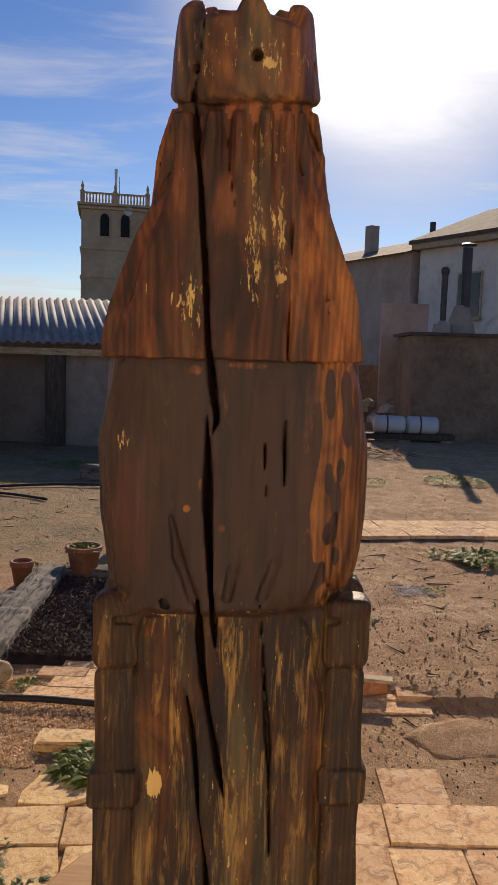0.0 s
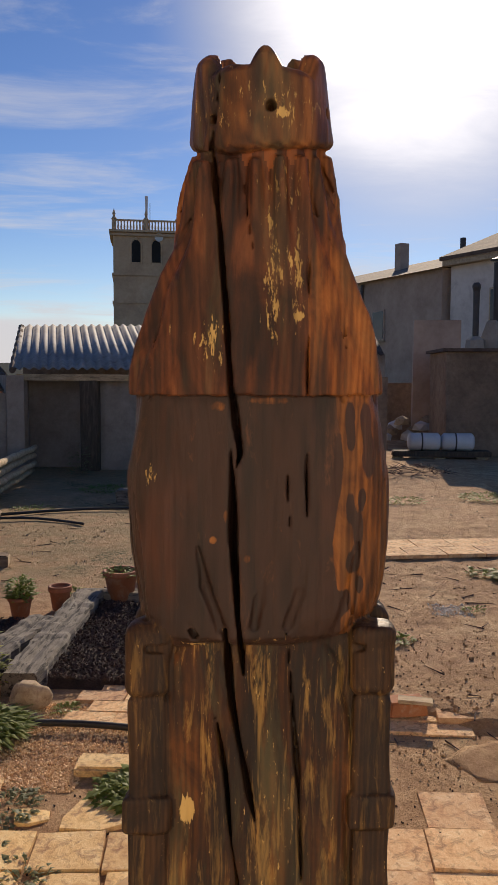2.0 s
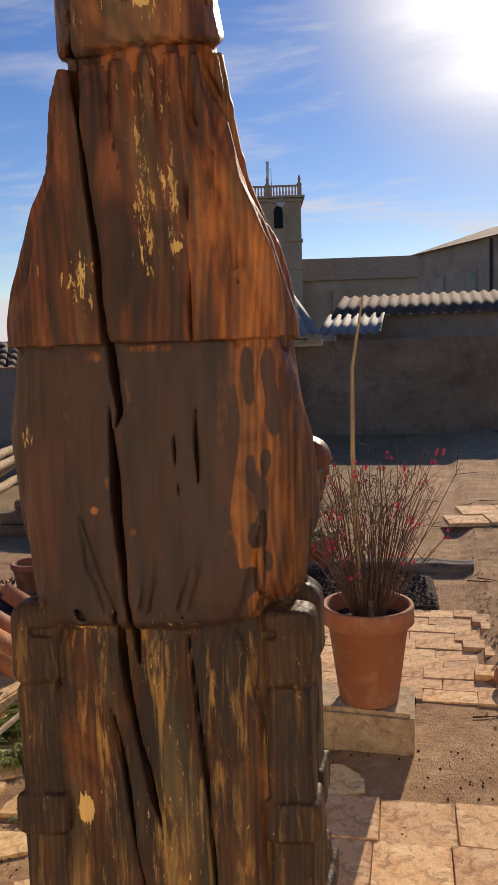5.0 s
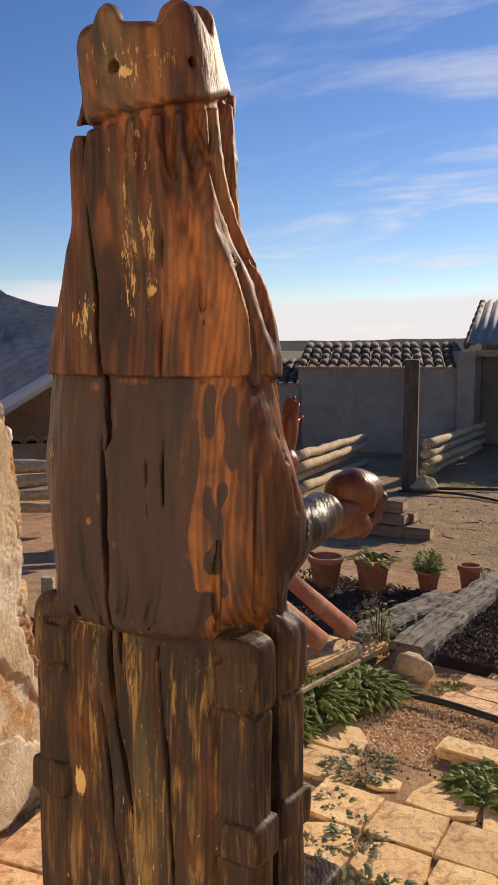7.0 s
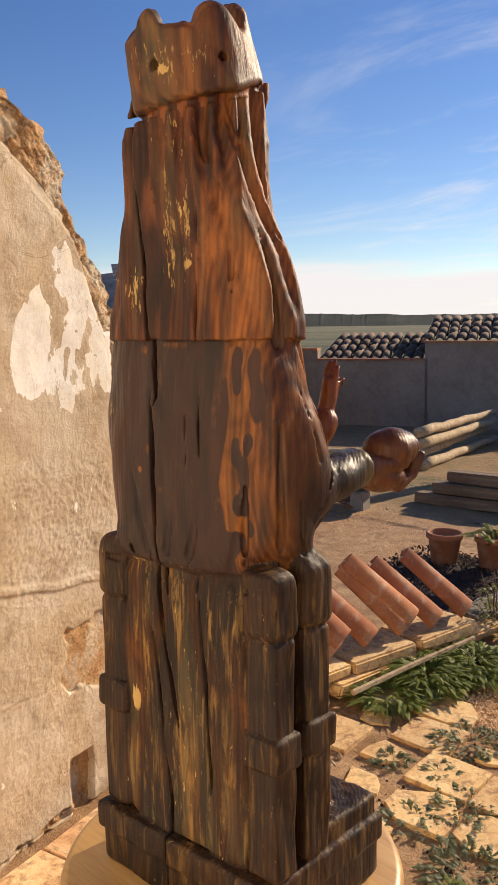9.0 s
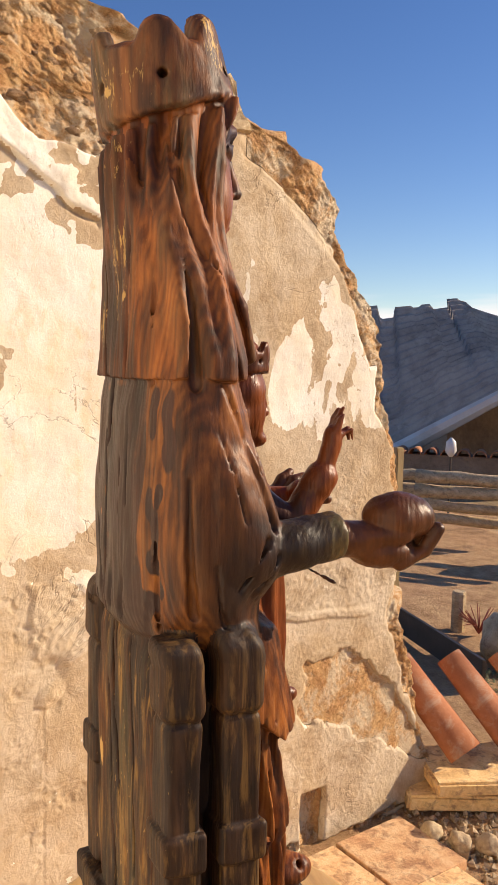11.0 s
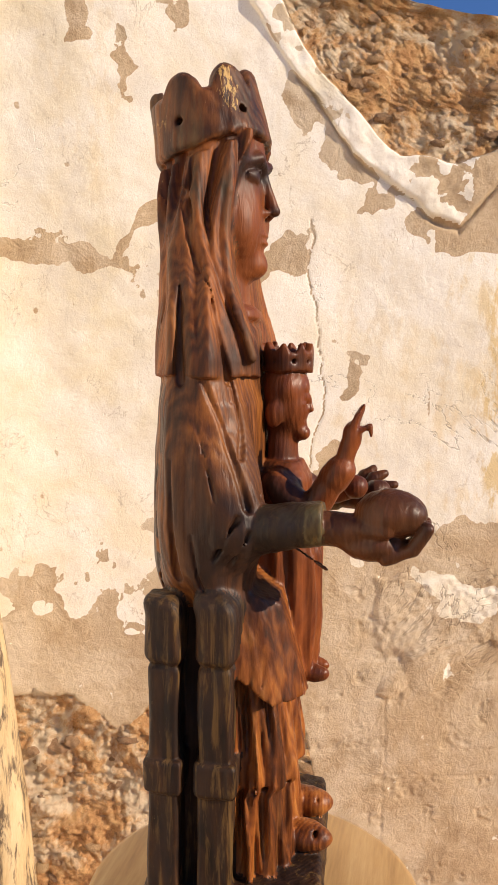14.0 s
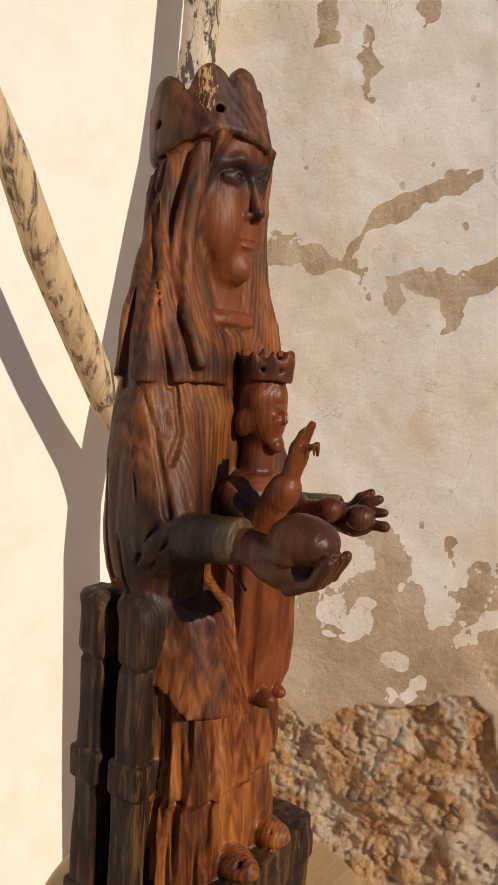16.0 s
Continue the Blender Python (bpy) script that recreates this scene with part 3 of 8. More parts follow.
def tube(pts, radii, n=8, bm=None, wob=0.0, seed=0):
    """A rod along points, with its radius at each."""
    bm = bm or bmesh.new()
    rnd = random.Random(seed)
    pts = [Vector(p) for p in pts]
    rows = []
    for i, p in enumerate(pts):
        d = (pts[min(i + 1, len(pts) - 1)] - pts[max(i - 1, 0)]).normalized()
        a = d.orthogonal().normalized() if not rows else (side - d * side.dot(d)).normalized()
        side, b = a, d.cross(a)
        r = radii[i] if isinstance(radii, (list, tuple)) else radii
        rows.append([bm.verts.new(p + (a * math.cos(2 * math.pi * k / n) + b * math.sin(2 * math.pi * k / n)) * r * (1 + wob * rnd.uniform(-1, 1))) for k in range(n)])
    for a, b in zip(rows, rows[1:]):
        for k in range(n):
            bm.faces.new((a[k], a[(k + 1) % n], b[(k + 1) % n], b[k]))
    bm.faces.new(rows[0])
    bm.faces.new(rows[-1])
    return bm


def bent(a, b, n=8, sag=0.0, seed=0, jit=0.0):
    """Points of a slightly crooked line from a to b."""
    rnd = random.Random(seed)
    a, b = Vector(a), Vector(b)
    return [a.lerp(b, i / n) + Vector((rnd.uniform(-jit, jit), rnd.uniform(-jit, jit), rnd.uniform(-jit, jit) - sag * 4 * (i / n) * (1 - i / n))) for i in range(n + 1)]


def rock(r, seed, flat=0.7, bm=None, c=(0, 0, 0), sub=2):
    bm = bm or bmesh.new()
    g = bmesh.ops.create_icosphere(bm, subdivisions=sub, radius=1)["verts"]
    o = Vector((seed * 3.7, seed * 1.3, seed * .7))
    for v in g:
        n = v.co.normalized()
        d = 1 + 0.35 * noise.noise(n * 1.3 + o) + 0.15 * noise.noise(n * 3 + o)
        v.co = Vector((n.x * d * r[0] + c[0], n.y * d * r[1] + c[1], max(n.z, -.55) * d * r[2] + c[2]))
    return bm


def pieces(name, verts, faces, mat, label, category, kind="stuff"):
    me = bpy.data.meshes.new(name)
    me.from_pydata(verts, [], faces)
    me.materials.append(mat)
    return tagged(new(name, me), label, category, kind=kind)


# ---- the setting ----
WALL_SLOPE = 0.167


def wall_x(y):
    return -1.33 - WALL_SLOPE * (y - 0.456)


def lat2(x, y, s, seed):
    return noise.noise(Vector((x / s, y / s, seed * 7.3)))


def sstep(a, b, v):
    u = min(max((v - a) / (b - a), 0), 1)
    return u * u * (3 - 2 * u)


def ground_z(x, y):
    z = 0.012 * lat2(x, y, 1.3, 1) + 0.006 * lat2(x, y, 0.25, 2)
    up = sstep(4.14, 4.26, y + 0.22 * (x - .7) + 0.05 * lat2(x, 0, .3, 3)) * sstep(0.45, 0.62, x)
    z += 0.055 * up + 0.012 * up * lat2(x, y, .12, 4)
    if x < -1.0 and y > 6:
        z += 0.02 * lat2(x, y, .8, 5)
    heap = math.exp(-((x - 1.9) ** 2 / .5 + (y - 12.8) ** 2 / .6))
    return z + 0.22 * heap * (1 + .4 * lat2(x, y, .2, 6)) - 0.02 * sstep(8, 3, y) * (x < -.1)


def graded(lo, hi, step, far0, far1, ratio=1.35):
    mid = list(np.arange(lo, hi, step))
    out, d = [], step
    p = hi
    while p < far1:
        out.append(p)
        d *= ratio
        p += d
    inn, d, p = [], step, lo
    while p > far0:
        d *= ratio
        p -= d
        inn.append(p)
    return inn[::-1] + mid + out + [far1]


gx, gy = graded(-3.4, 2.9, .045, -3000, 3000), graded(1.2, 8.6, .045, -300, 3400)
gv = [(x, y, ground_z(x, y) if abs(x) < 60 and y < 60 else 0.0) for y in gy for x in gx]
W_ = len(gx)
gf = [(j * W_ + i, j * W_ + i + 1, (j + 1) * W_ + i + 1, (j + 1) * W_ + i) for j in range(len(gy) - 1) for i in range(W_ - 1)]
pieces("ground", gv, gf, M_DIRT, "trodden reddish-brown dirt yard with thin weeds", "ground", "structure")

# far hills
hb = bmesh.new()
prev = None
for n_ in range(901):
    k = n_ / 7.5
    a = radians(-75 + k * 1.25)
    r = 900
    h = 13 + 4 * noise.noise(Vector((k * .13, 0, 0))) + 1.2 * noise.noise(Vector((k * .6, 1, 0))) + .6 * noise.noise(Vector((k * 2.1, 2, 0))) + 1.1 * max(0, noise.noise(Vector((k * 5.3, 3, 0))))
    row = [hb.verts.new((r * math.sin(a), r * math.cos(a), -5)), hb.verts.new(((r + 60) * math.sin(a), (r + 60) * math.cos(a), h)), hb.verts.new(((r + 300) * math.sin(a), (r + 300) * math.cos(a), -5))]
    if prev:
        hb.faces.new((prev[0], row[0], row[1], prev[1]))
        hb.faces.new((prev[1], row[1], row[2], prev[2]))
    prev = row
tagged(new("backdrop", mesh("backdrop", hb, M_HILL)), "low dark wooded hills along the horizon", "hills", kind="structure")

# the ruined wall: a sheet with relief, its broken outline, and its thickness behind
END_Z = [0, .1, .3, .49, .65, .8, 1.03, 1.2, 1.33, 1.53, 1.76, 1.87, 2.02, 2.13, 2.2, 2.3, 2.335, 2.40, 2.5, 2.56, 2.62, 2.8, 3.0]
END_Y = [2.74, 2.70, 2.60, 2.57, 2.50, 2.455, 2.475, 2.46, 2.44, 2.365, 2.34, 2.25, 2.145, 2.15, 2.10, 1.92, 1.79, 1.65, 1.555, 1.39, 1.11, .72, .35]
# the broken cream lip: its outer (lower) and inner (upper) edge
OUT_Y, OUT_Z = [.30, .60, .78, .87, .96, 1.05, 1.17, 1.26, 1.33, 1.40, 1.54, 1.66, 1.80], [3.2, 2.80, 2.56, 2.42, 2.31, 2.18, 2.09, 2.03, 2.00, 2.09, 2.17, 2.27, 2.34]
IN_Y, IN_Z = [.40, .70, .89, .95, 1.05, 1.17, 1.32, 1.42, 1.53, 1.66, 1.80], [3.2, 2.79, 2.50, 2.41, 2.285, 2.175, 2.15, 2.20, 2.265, 2.36, 2.38]


def vnoise(y, z, s, seed):
    """Smooth noise in -1..1 over the wall's face, with cells of size s."""
    g = np.random.RandomState(seed).uniform(-1, 1, (257, 257))
    u, v = np.asarray(y, float) / s + 31.7 * (seed % 7), np.asarray(z, float) / s + 17.3 * (seed % 5)
    i, j = np.floor(u).astype(int), np.floor(v).astype(int)
    f, h = u - i, v - j
    f, h = f * f * (3 - 2 * f), h * h * (3 - 2 * h)
    i, j = i % 256, j % 256
    return (g[i, j] * (1 - f) + g[i + 1, j] * f) * (1 - h) + (g[i, j + 1] * (1 - f) + g[i + 1, j + 1] * f) * h


def fractal(y, z, s, seed, n=4, gain=.55):
    return sum(gain ** k * vnoise(y, z, s / 2 ** k, seed + k) for k in range(n))


def ease(a, b, v):
    u = np.clip((np.asarray(v, float) - a) / (b - a), 0, 1)
    return u * u * (3 - 2 * u)


def cobble(y, z, s, seed):
    """Rounded stones packed in mortar: height 0..1 of the nearest one."""
    u, v = np.asarray(y, float) / s, np.asarray(z, float) / s * 1.25
    i, j = np.floor(u).astype(int), np.floor(v).astype(int)
    rs = np.random.RandomState(seed)
    px, py, pr = rs.uniform(.15, .85, (64, 64)), rs.uniform(.15, .85, (64, 64)), rs.uniform(.22, .62, (64, 64))
    best = np.zeros(np.broadcast(u, v).shape)
    for a in (-1, 0, 1):
        for b in (-1, 0, 1):
            p, q = (i + a) % 64, (j + b) % 64
            d = np.hypot(u - i - a - px[p, q], v - j - b - py[p, q]) / pr[p, q]
            best = np.maximum(best, np.sqrt(np.clip(1 - d * d, 0, 1)) * pr[p, q] * 1.5)
    return best


# peeled places in the limewash: (y, z, half-width, half-height, lean)
PEELED = [(.35, 2.49, .024, .055, .2), (.46, 2.41, .022, .050, -.3), (.60, 2.52, .045, .050, 0), (.20, 1.925, .12, .022, 0), (.34, 1.915, .12, .034, -.2),
          (.55, 1.865, .10, .026, 0), (.66, 1.855, .11, .034, 0), (.80, 1.885, .09, .040, .2), (.89, 1.915, .045, .060, 0), (.58, 1.815, .020, .040, 0), (.72, 1.80, .016, .050, 0),
          (.93, 2.28, .050, .070, -.6), (1.02, 2.15, .070, .050, -.6), (1.12, 2.06, .070, .050, 0), (1.085, 1.655, .050, .022, 0), (1.062, 1.58, .018, .075, 0), (1.01, 1.40, .050, .065, .6), (.95, 2.03, .012, .05, 0), (.93, 1.26, .020, .07, 0), (.30, 1.40, .014, .012, 0)]
# flakes of limewash left on the tan plaster: (y, z, half-width, half-height, lean)
LEFT_ON = [(.655, .865, .026, .022, 0), (.69, .775, .036, .034, .4), (1.32, 1.035, .09, .020, -.3), (1.47, 1.005, .10, .034, .2), (1.58, 1.035, .06, .028, 0), (.45, .945, .028, .030, 0), (.33, .965, .030, .028, 0), (.56, .955, .030, .034, .2)]


def spots(table, y, z, wob):
    m = np.full(np.broadcast(y, z).shape, -9.0)
    for a, b, ry, rz, lean in table:
        q, r = y - a, z - b - lean * (y - a)
        m = np.maximum(m, (1 - np.hypot(q / ry, r / rz)) * min(ry, rz) / .03)
    return m + wob


def wall_coats(y, z):
    """How much limewash, ochre and bare rubble there is at places on the wall, and the relief there."""
    y, z = np.broadcast_arrays(np.asarray(y, float), np.asarray(z, float))
    n1, n2, n3 = vnoise(y, z, .32, 11), vnoise(y, z, .10, 12), vnoise(y, z, .035, 13)
    fr, fr2 = fractal(y, z, .16, 30, 5), fractal(y, z, .055, 40, 4)
    out, inn = np.interp(y, OUT_Y, OUT_Z), np.interp(y, IN_Y, IN_Z)
    inn = inn + .014 * n2 + .012 * n3
    lip = (z - out + .008 * n3) / np.maximum(inn - out, .02)
    right = ease(1.64, 1.70, y)
    on_lip = ease(-.06, .06, lip) * ease(1.05, .95, lip) * (1 - right)
    core = ease(.95, 1.08, lip) * (1 - right)
    zr = np.interp(y, [-.2, .24, .32, .43, .47, .53, .60, .77, .86, .92, .99, 1.06], [.74, .71, .71, .60, .62, .69, .72, .76, .80, .74, .40, .0]) + .030 * fr + .010 * fr2
    low = ease(.006, -.006, z - zr)
    hexa = np.maximum.reduce([2.045 - y, z - np.interp(y, [2.0, 2.24, 2.46, 2.62], [.64, .645, .49, .22]), np.interp(y, [2.0, 2.05, 2.34, 2.62], [.52, .47, .32, .17]) - z]) + .012 * n2
    patch = ease(.012, .0, hexa + .02 * fr2)
    hole = ease(.02, .0, np.maximum(np.abs(y - 2.10 + .01 * n2) - .035, np.abs(z - .09) - .09))
    endy = np.interp(z, END_Z, END_Y)
    ragged = ease(.0, -.012, endy - y - np.clip(.050 + .035 * n2 + .030 * n1 + .015 * n3, .012, .2)) * np.where(z < 2.2, .8, 1)
    scar = ease(.035, .0, np.abs(z - np.interp(y, [1.77, 1.92, 2.05, 2.16], [2.24, 2.15, 2.06, 1.95]) + .02 * n2) - .004) * ease(1.75, 1.80, y)
    ragged = np.maximum(ragged, ease(.0, .02, z - np.interp(y, [1.7, 1.77, 1.92, 2.05, 2.16, 2.3], [2.28, 2.24, 2.15, 2.06, 1.95, 1.6]) + .02 * n2) * ease(1.76, 1.80, y) * .62)
    broken = np.maximum.reduce([core, low, ragged, .9 * hole])
    rub = np.maximum(broken, .60 * patch)
    # limewash: thick above breast height, thinning into flakes at its lower edge; a doorway panel; scattered flakes
    zb = np.interp(y, [-.2, .24, .35, .58, .80, 1.10, 1.24, 1.27], [1.13, 1.11, 1.14, 1.20, 1.19, 1.13, 1.14, 1.16])
    lime = .5 + np.clip((z - zb) * 5, -.42, .36) + .10 * fr * ease(zb + .30, zb, z)
    lime = np.where(y > 1.27 + .01 * n2, .12, lime)
    skirt = ease(.88, .98, z) * ease(zb + .04, zb - .02, z) * ease(1.0, .80, y)
    lime = lime + skirt * (.40 + 1.05 * fractal(y, z * .8, .075, 50, 5))
    panel = ease(1.255, 1.275, y + .006 * n3) * ease(1.76, 1.74, y) * ease(1.94, 1.925, z + .004 * n3) * ease(1.16, 1.22, z + .05 * fr)
    lime = np.maximum(lime, panel * (.86 - .55 * ease(1.50, 1.72, y + .10 * fr) * ease(1.30, 1.60, z) + .10 * fr))
    smear = ease(1.74, 1.80, y) * ease(2.37, 2.31, y) * ease(1.26, 1.42, z + .06 * fr) * ease(2.02, 1.86, z + .5 * (y - 2.02))
    lime = np.maximum(lime, smear * (.40 + .60 * fractal(y, z * .42, .11, 60, 5)))
    thick = ease(-.05, .06, np.minimum.reduce([y - 1.875, 2.36 - y, z - 1.415, np.interp(y, [1.87, 1.91, 2.05, 2.13, 2.21, 2.33], [1.50, 1.66, 1.89, 1.91, 1.76, 1.73]) - z]))
    lime = np.maximum(lime, .16 + thick * (.44 + .55 * fractal(y, z * .5, .10, 62, 5)))
    lime = lime - .55 * np.clip(spots(PEELED, y, z, .7 * fr + .7 * fr2) * 1.4 + .3, 0, 1)
    strip = np.abs(z - np.interp(y, [.44, .50, .60, .78], [1.915, 2.0, 2.055, 2.12])) - .012 - .018 * np.abs(n2)
    lime = lime - .5 * ease(.012, .0, strip + .014 * fr2) * ease(.42, .45, y) * ease(.80, .74, y)
    lime = np.maximum(lime, np.where(z < 1.15, .40 + .44 * np.clip(spots(LEFT_ON, y, z, .9 * fr + .8 * fr2) * 1.3 + .30, 0, 1), 0) * (rub < .5))
    under = ease(-1.1, -.5, lip + .35 * fr) * ease(.02, -.06, lip) * ease(.86, .92, y) * (1 - right)
    lime = lime - .50 * under * ease(-.5, .1, fr)
    lime = np.where(on_lip > .5, np.where(y < 1.36, .62 + .46 * fr + .42 * fr2, .36 + .34 * fr + .2 * fr2), lime)
    crack = np.abs(y - np.interp(z, [.95, 1.18, 1.38, 1.56, 1.71, 1.88, 2.01], [.91, .93, .95, .99, .97, .94, .95]) - .010 * n3) + 9 * ((z < .95) | (z > 2.01))
    ochre = 1.5 * panel * np.exp(-((y - 1.46 - .03 * n1) / .05) ** 2) + .8 * panel * np.exp(-((y - 1.66) / .03) ** 2) + .45 * panel + .35 * ease(.85, 1.1, y) * ease(1.27, 1.2, y) * ease(2.0, 1.7, z) * ease(1.1, 1.3, z) + .35 * ease(.5, .8, n1)
    # relief
    h = .007 * n1 + .0028 * n2 + .0010 * n3
    h += on_lip * (.010 + .002 * n2 + .0012 * n3 + .0035 * fr2)
    h -= .010 * ease(.10, .0, np.abs(lip + .08)) * (1 - right) * (y > .9)
    rough = cobble(y + .02 * n3, z, .075, 5) * .009 + cobble(y, z + .01 * n3, .026, 6) * .004 + .012 * fr + .010 * fr2 + .004 * vnoise(y, z, .011, 70) + .003 * vnoise(y, z, .007, 72)
    h += broken * (rough - .020)
    h -= core * (.012 + .16 * np.maximum(z - inn, 0))
    h += low * .004 * n2 - hole * .03 - patch * (.014 + .004 * fr + .003 * fr2 + .0014 * vnoise(y, z, .010, 73))
    coarse = ease(.02, .0, np.maximum(np.abs(y - 1.42 + .03 * fr) - .27, np.abs(z - .955 + .03 * fr) - .095))
    h += coarse * (.006 + .002 * fr2 + .0022 * vnoise(y, z, .011, 71)) + .007 * ease(.010, .0, np.abs(z - np.interp(y, [1.7, 2.0, 2.31], [.87, .81, .78]) + .01 * n2) - .008) * ease(1.66, 1.72, y) * ease(2.38, 2.30, y)
    h += .008 * np.clip(1.2 - np.hypot((y - 1.28) / .05, (z - .80) / .07), 0, 1) ** .5 + .010 * np.clip(1.2 - np.hypot((y - 1.19) / .035, (z - .745 - .4 * (y - 1.19)) / .030), 0, 1) ** .5
    h -= .003 * ease(.004, .0, np.abs(z - .48 + .006 * n2)) * ease(1.05, 1.1, y) + .003 * ease(.004, .0, np.abs(y - 1.17 + .006 * n2)) * ease(.75, .7, z) + .004 * ease(.003, .0, crack) + .006 * scar
    stipple = ease(1.62, 1.72, y) * (.5 + .5 * ease(.76, .82, z)) * ease(1.26, 1.16, z + .05 * fr) * (1 - np.maximum(patch, broken))
    h += stipple * (.0015 * vnoise(y, z, .013, 74) + .0017 * vnoise(y, z, .008, 75))
    h -= .0034 * ease(.15, .5, cobble(y + .006 * n3, z, .030, 76)) * ease(.40, .60, vnoise(y, z, .05, 77)) * ease(1.1, 1.0, z) * ease(.70, .80, y) * ease(1.66, 1.5, y) * (1 - broken)
    lime = np.where(crack < .0022, .1, lime)
    return lime, ochre, rub, h


NU, NV = 540, 590
Y0, Z1 = -.16, 2.98
zz = -.05 + (Z1 + .05) * np.arange(NV + 1) / NV
ends = np.array([np.interp(z, END_Z, END_Y) + .018 * lat2(z, 0, .06, 21) + .010 * lat2(z, 0, .02, 22) for z in zz])
yy = Y0 + (ends - Y0)[:, None] * (np.arange(NU + 1) / NU)[None, :]
zz = np.repeat(zz[:, None], NU + 1, 1)
lim, och, rbl, hh = wall_coats(yy, zz)
wv = np.stack([wall_x(yy) + hh, yy, zz], -1).reshape(-1, 3).tolist()
lim, och, rbl = [list(a_.ravel()) for a_ in (lim, och, rbl)]
wf = [(j * (NU + 1) + i, j * (NU + 1) + i + 1, (j + 1) * (NU + 1) + i + 1, (j + 1) * (NU + 1) + i) for j in range(NV) for i in range(NU)]
rim = [j * (NU + 1) + NU for j in range(NV + 1)] + [NV * (NU + 1) + i for i in range(NU - 1, -1, -1)]
last = rim
for k in range(1, 9):
    fresh = []
    for q in rim:
        x, y, z = wv[q]
        d = .05 * k
        bulge = .05 * lat2(y * 2 + d, z * 2, .22, 31) + .03 * lat2(y + d, z, .07, 32) + .015 * math.sin(k)
        wv.append((x - d, y + bulge + .10 * (k / 8) ** 2 * (z < 2.1), max(z + bulge * .6, -.05)))
        lim.append(0.0), och.append(0.0), rbl.append(1.0)
        fresh.append(len(wv) - 1)
    for q in range(len(rim) - 1):
        wf.append((last[q], fresh[q], fresh[q + 1], last[q + 1]))
    last = fresh
me = bpy.data.meshes.new("wall_west")
me.from_pydata(wv, [], wf)
for n_, vals in (("limewash", lim), ("ochre", och), ("rubble", rbl)):
    at = me.attributes.new(n_, "FLOAT", "POINT")
    at.data.foreach_set("value", np.array(vals, np.float32))
me.materials.append(M_WALL)
me.polygons.foreach_set("use_smooth", np.ones(len(me.polygons), bool))
wall_west = tagged(new("wall_west", me), "ruined wall of peeling limewash and tan plaster over rubble", "wall", kind="structure")
bmesh_back = bmesh.new()
block((-2.05, -.5, -.05), (-1.80, 2.05, 2.2), 0, bmesh_back)
tagged(new("wall_core", mesh("wall_core", bmesh_back, M_EARTH)), "rubble core behind the plastered face of the wall", "wall", kind="structure")

# the cream wall that meets it in the corner
cb = bmesh.new()
NX, NZ = 60, 60
rows = []
for j in range(NZ + 1):
    z = -.05 + 3.4 * j / NZ
    rows.append([cb.verts.new((x, .03 - .12 * (x + 1.25) + .006 * lat2(x, z, .4, 41), z)) for x in [-1.7 + 5.2 * i / NX for i in range(NX + 1)]])
for a_, b_ in zip(rows, rows[1:]):
    for i in range(NX):
        cb.faces.new((a_[i], a_[i + 1], b_[i + 1], b_[i]))
ext = bmesh.ops.extrude_face_region(cb, geom=list(cb.faces))
for v in ext["geom"]:
    if isinstance(v, bmesh.types.BMVert):
        v.co.y -= .35
tagged(new("wall_south", mesh("wall_south", cb, M_CREAM, True)), "smooth cream limewashed wall meeting the ruin in a corner", "wall", kind="structure")


# ---- the carved statue: one block of wood, shaped as a signed distance field and meshed ----
VOX = 0.0016
G0 = np.array([-0.112, -0.102, -0.004], np.float32)
GN = np.array([143, 166, 432])
AX = [(G0[i] + VOX * np.arange(GN[i])).astype(np.float32) for i in range(3)]
FIELD = np.full(tuple(GN), 1.0, np.float32)
ZONE = np.zeros(tuple(GN), np.int8)


def region(lo, hi, pad=0.02):
    sl = []
    for i in range(3):
        a = int(np.clip(np.floor((lo[i] - pad - G0[i]) / VOX), 0, GN[i] - 1))
        b = int(np.clip(np.ceil((hi[i] + pad - G0[i]) / VOX) + 1, a + 1, GN[i]))
        sl.append(slice(a, b))
    X, Y, Z = np.meshgrid(*[AX[i][sl[i]] for i in range(3)], indexing="ij", sparse=True)
    return tuple(sl), X, Y, Z


def add(sl, d, zone, k=0.004):
    """Smooth union with blend length k."""
    f = FIELD[sl]
    ZONE[sl][d < f] = zone
    if k > 0:
        h = np.clip(0.5 + 0.5 * (f - d) / k, 0, 1)
        f[...] = f * (1 - h) + d * h - k * h * (1 - h)
    else:
        np.minimum(f, d, out=f)


def cut(sl, d, k=0.0015):
    f, d = FIELD[sl], -d
    h = np.clip(0.5 - 0.5 * (f - d) / k, 0, 1)
    f[...] = f * (1 - h) + d * h + k * h * (1 - h)


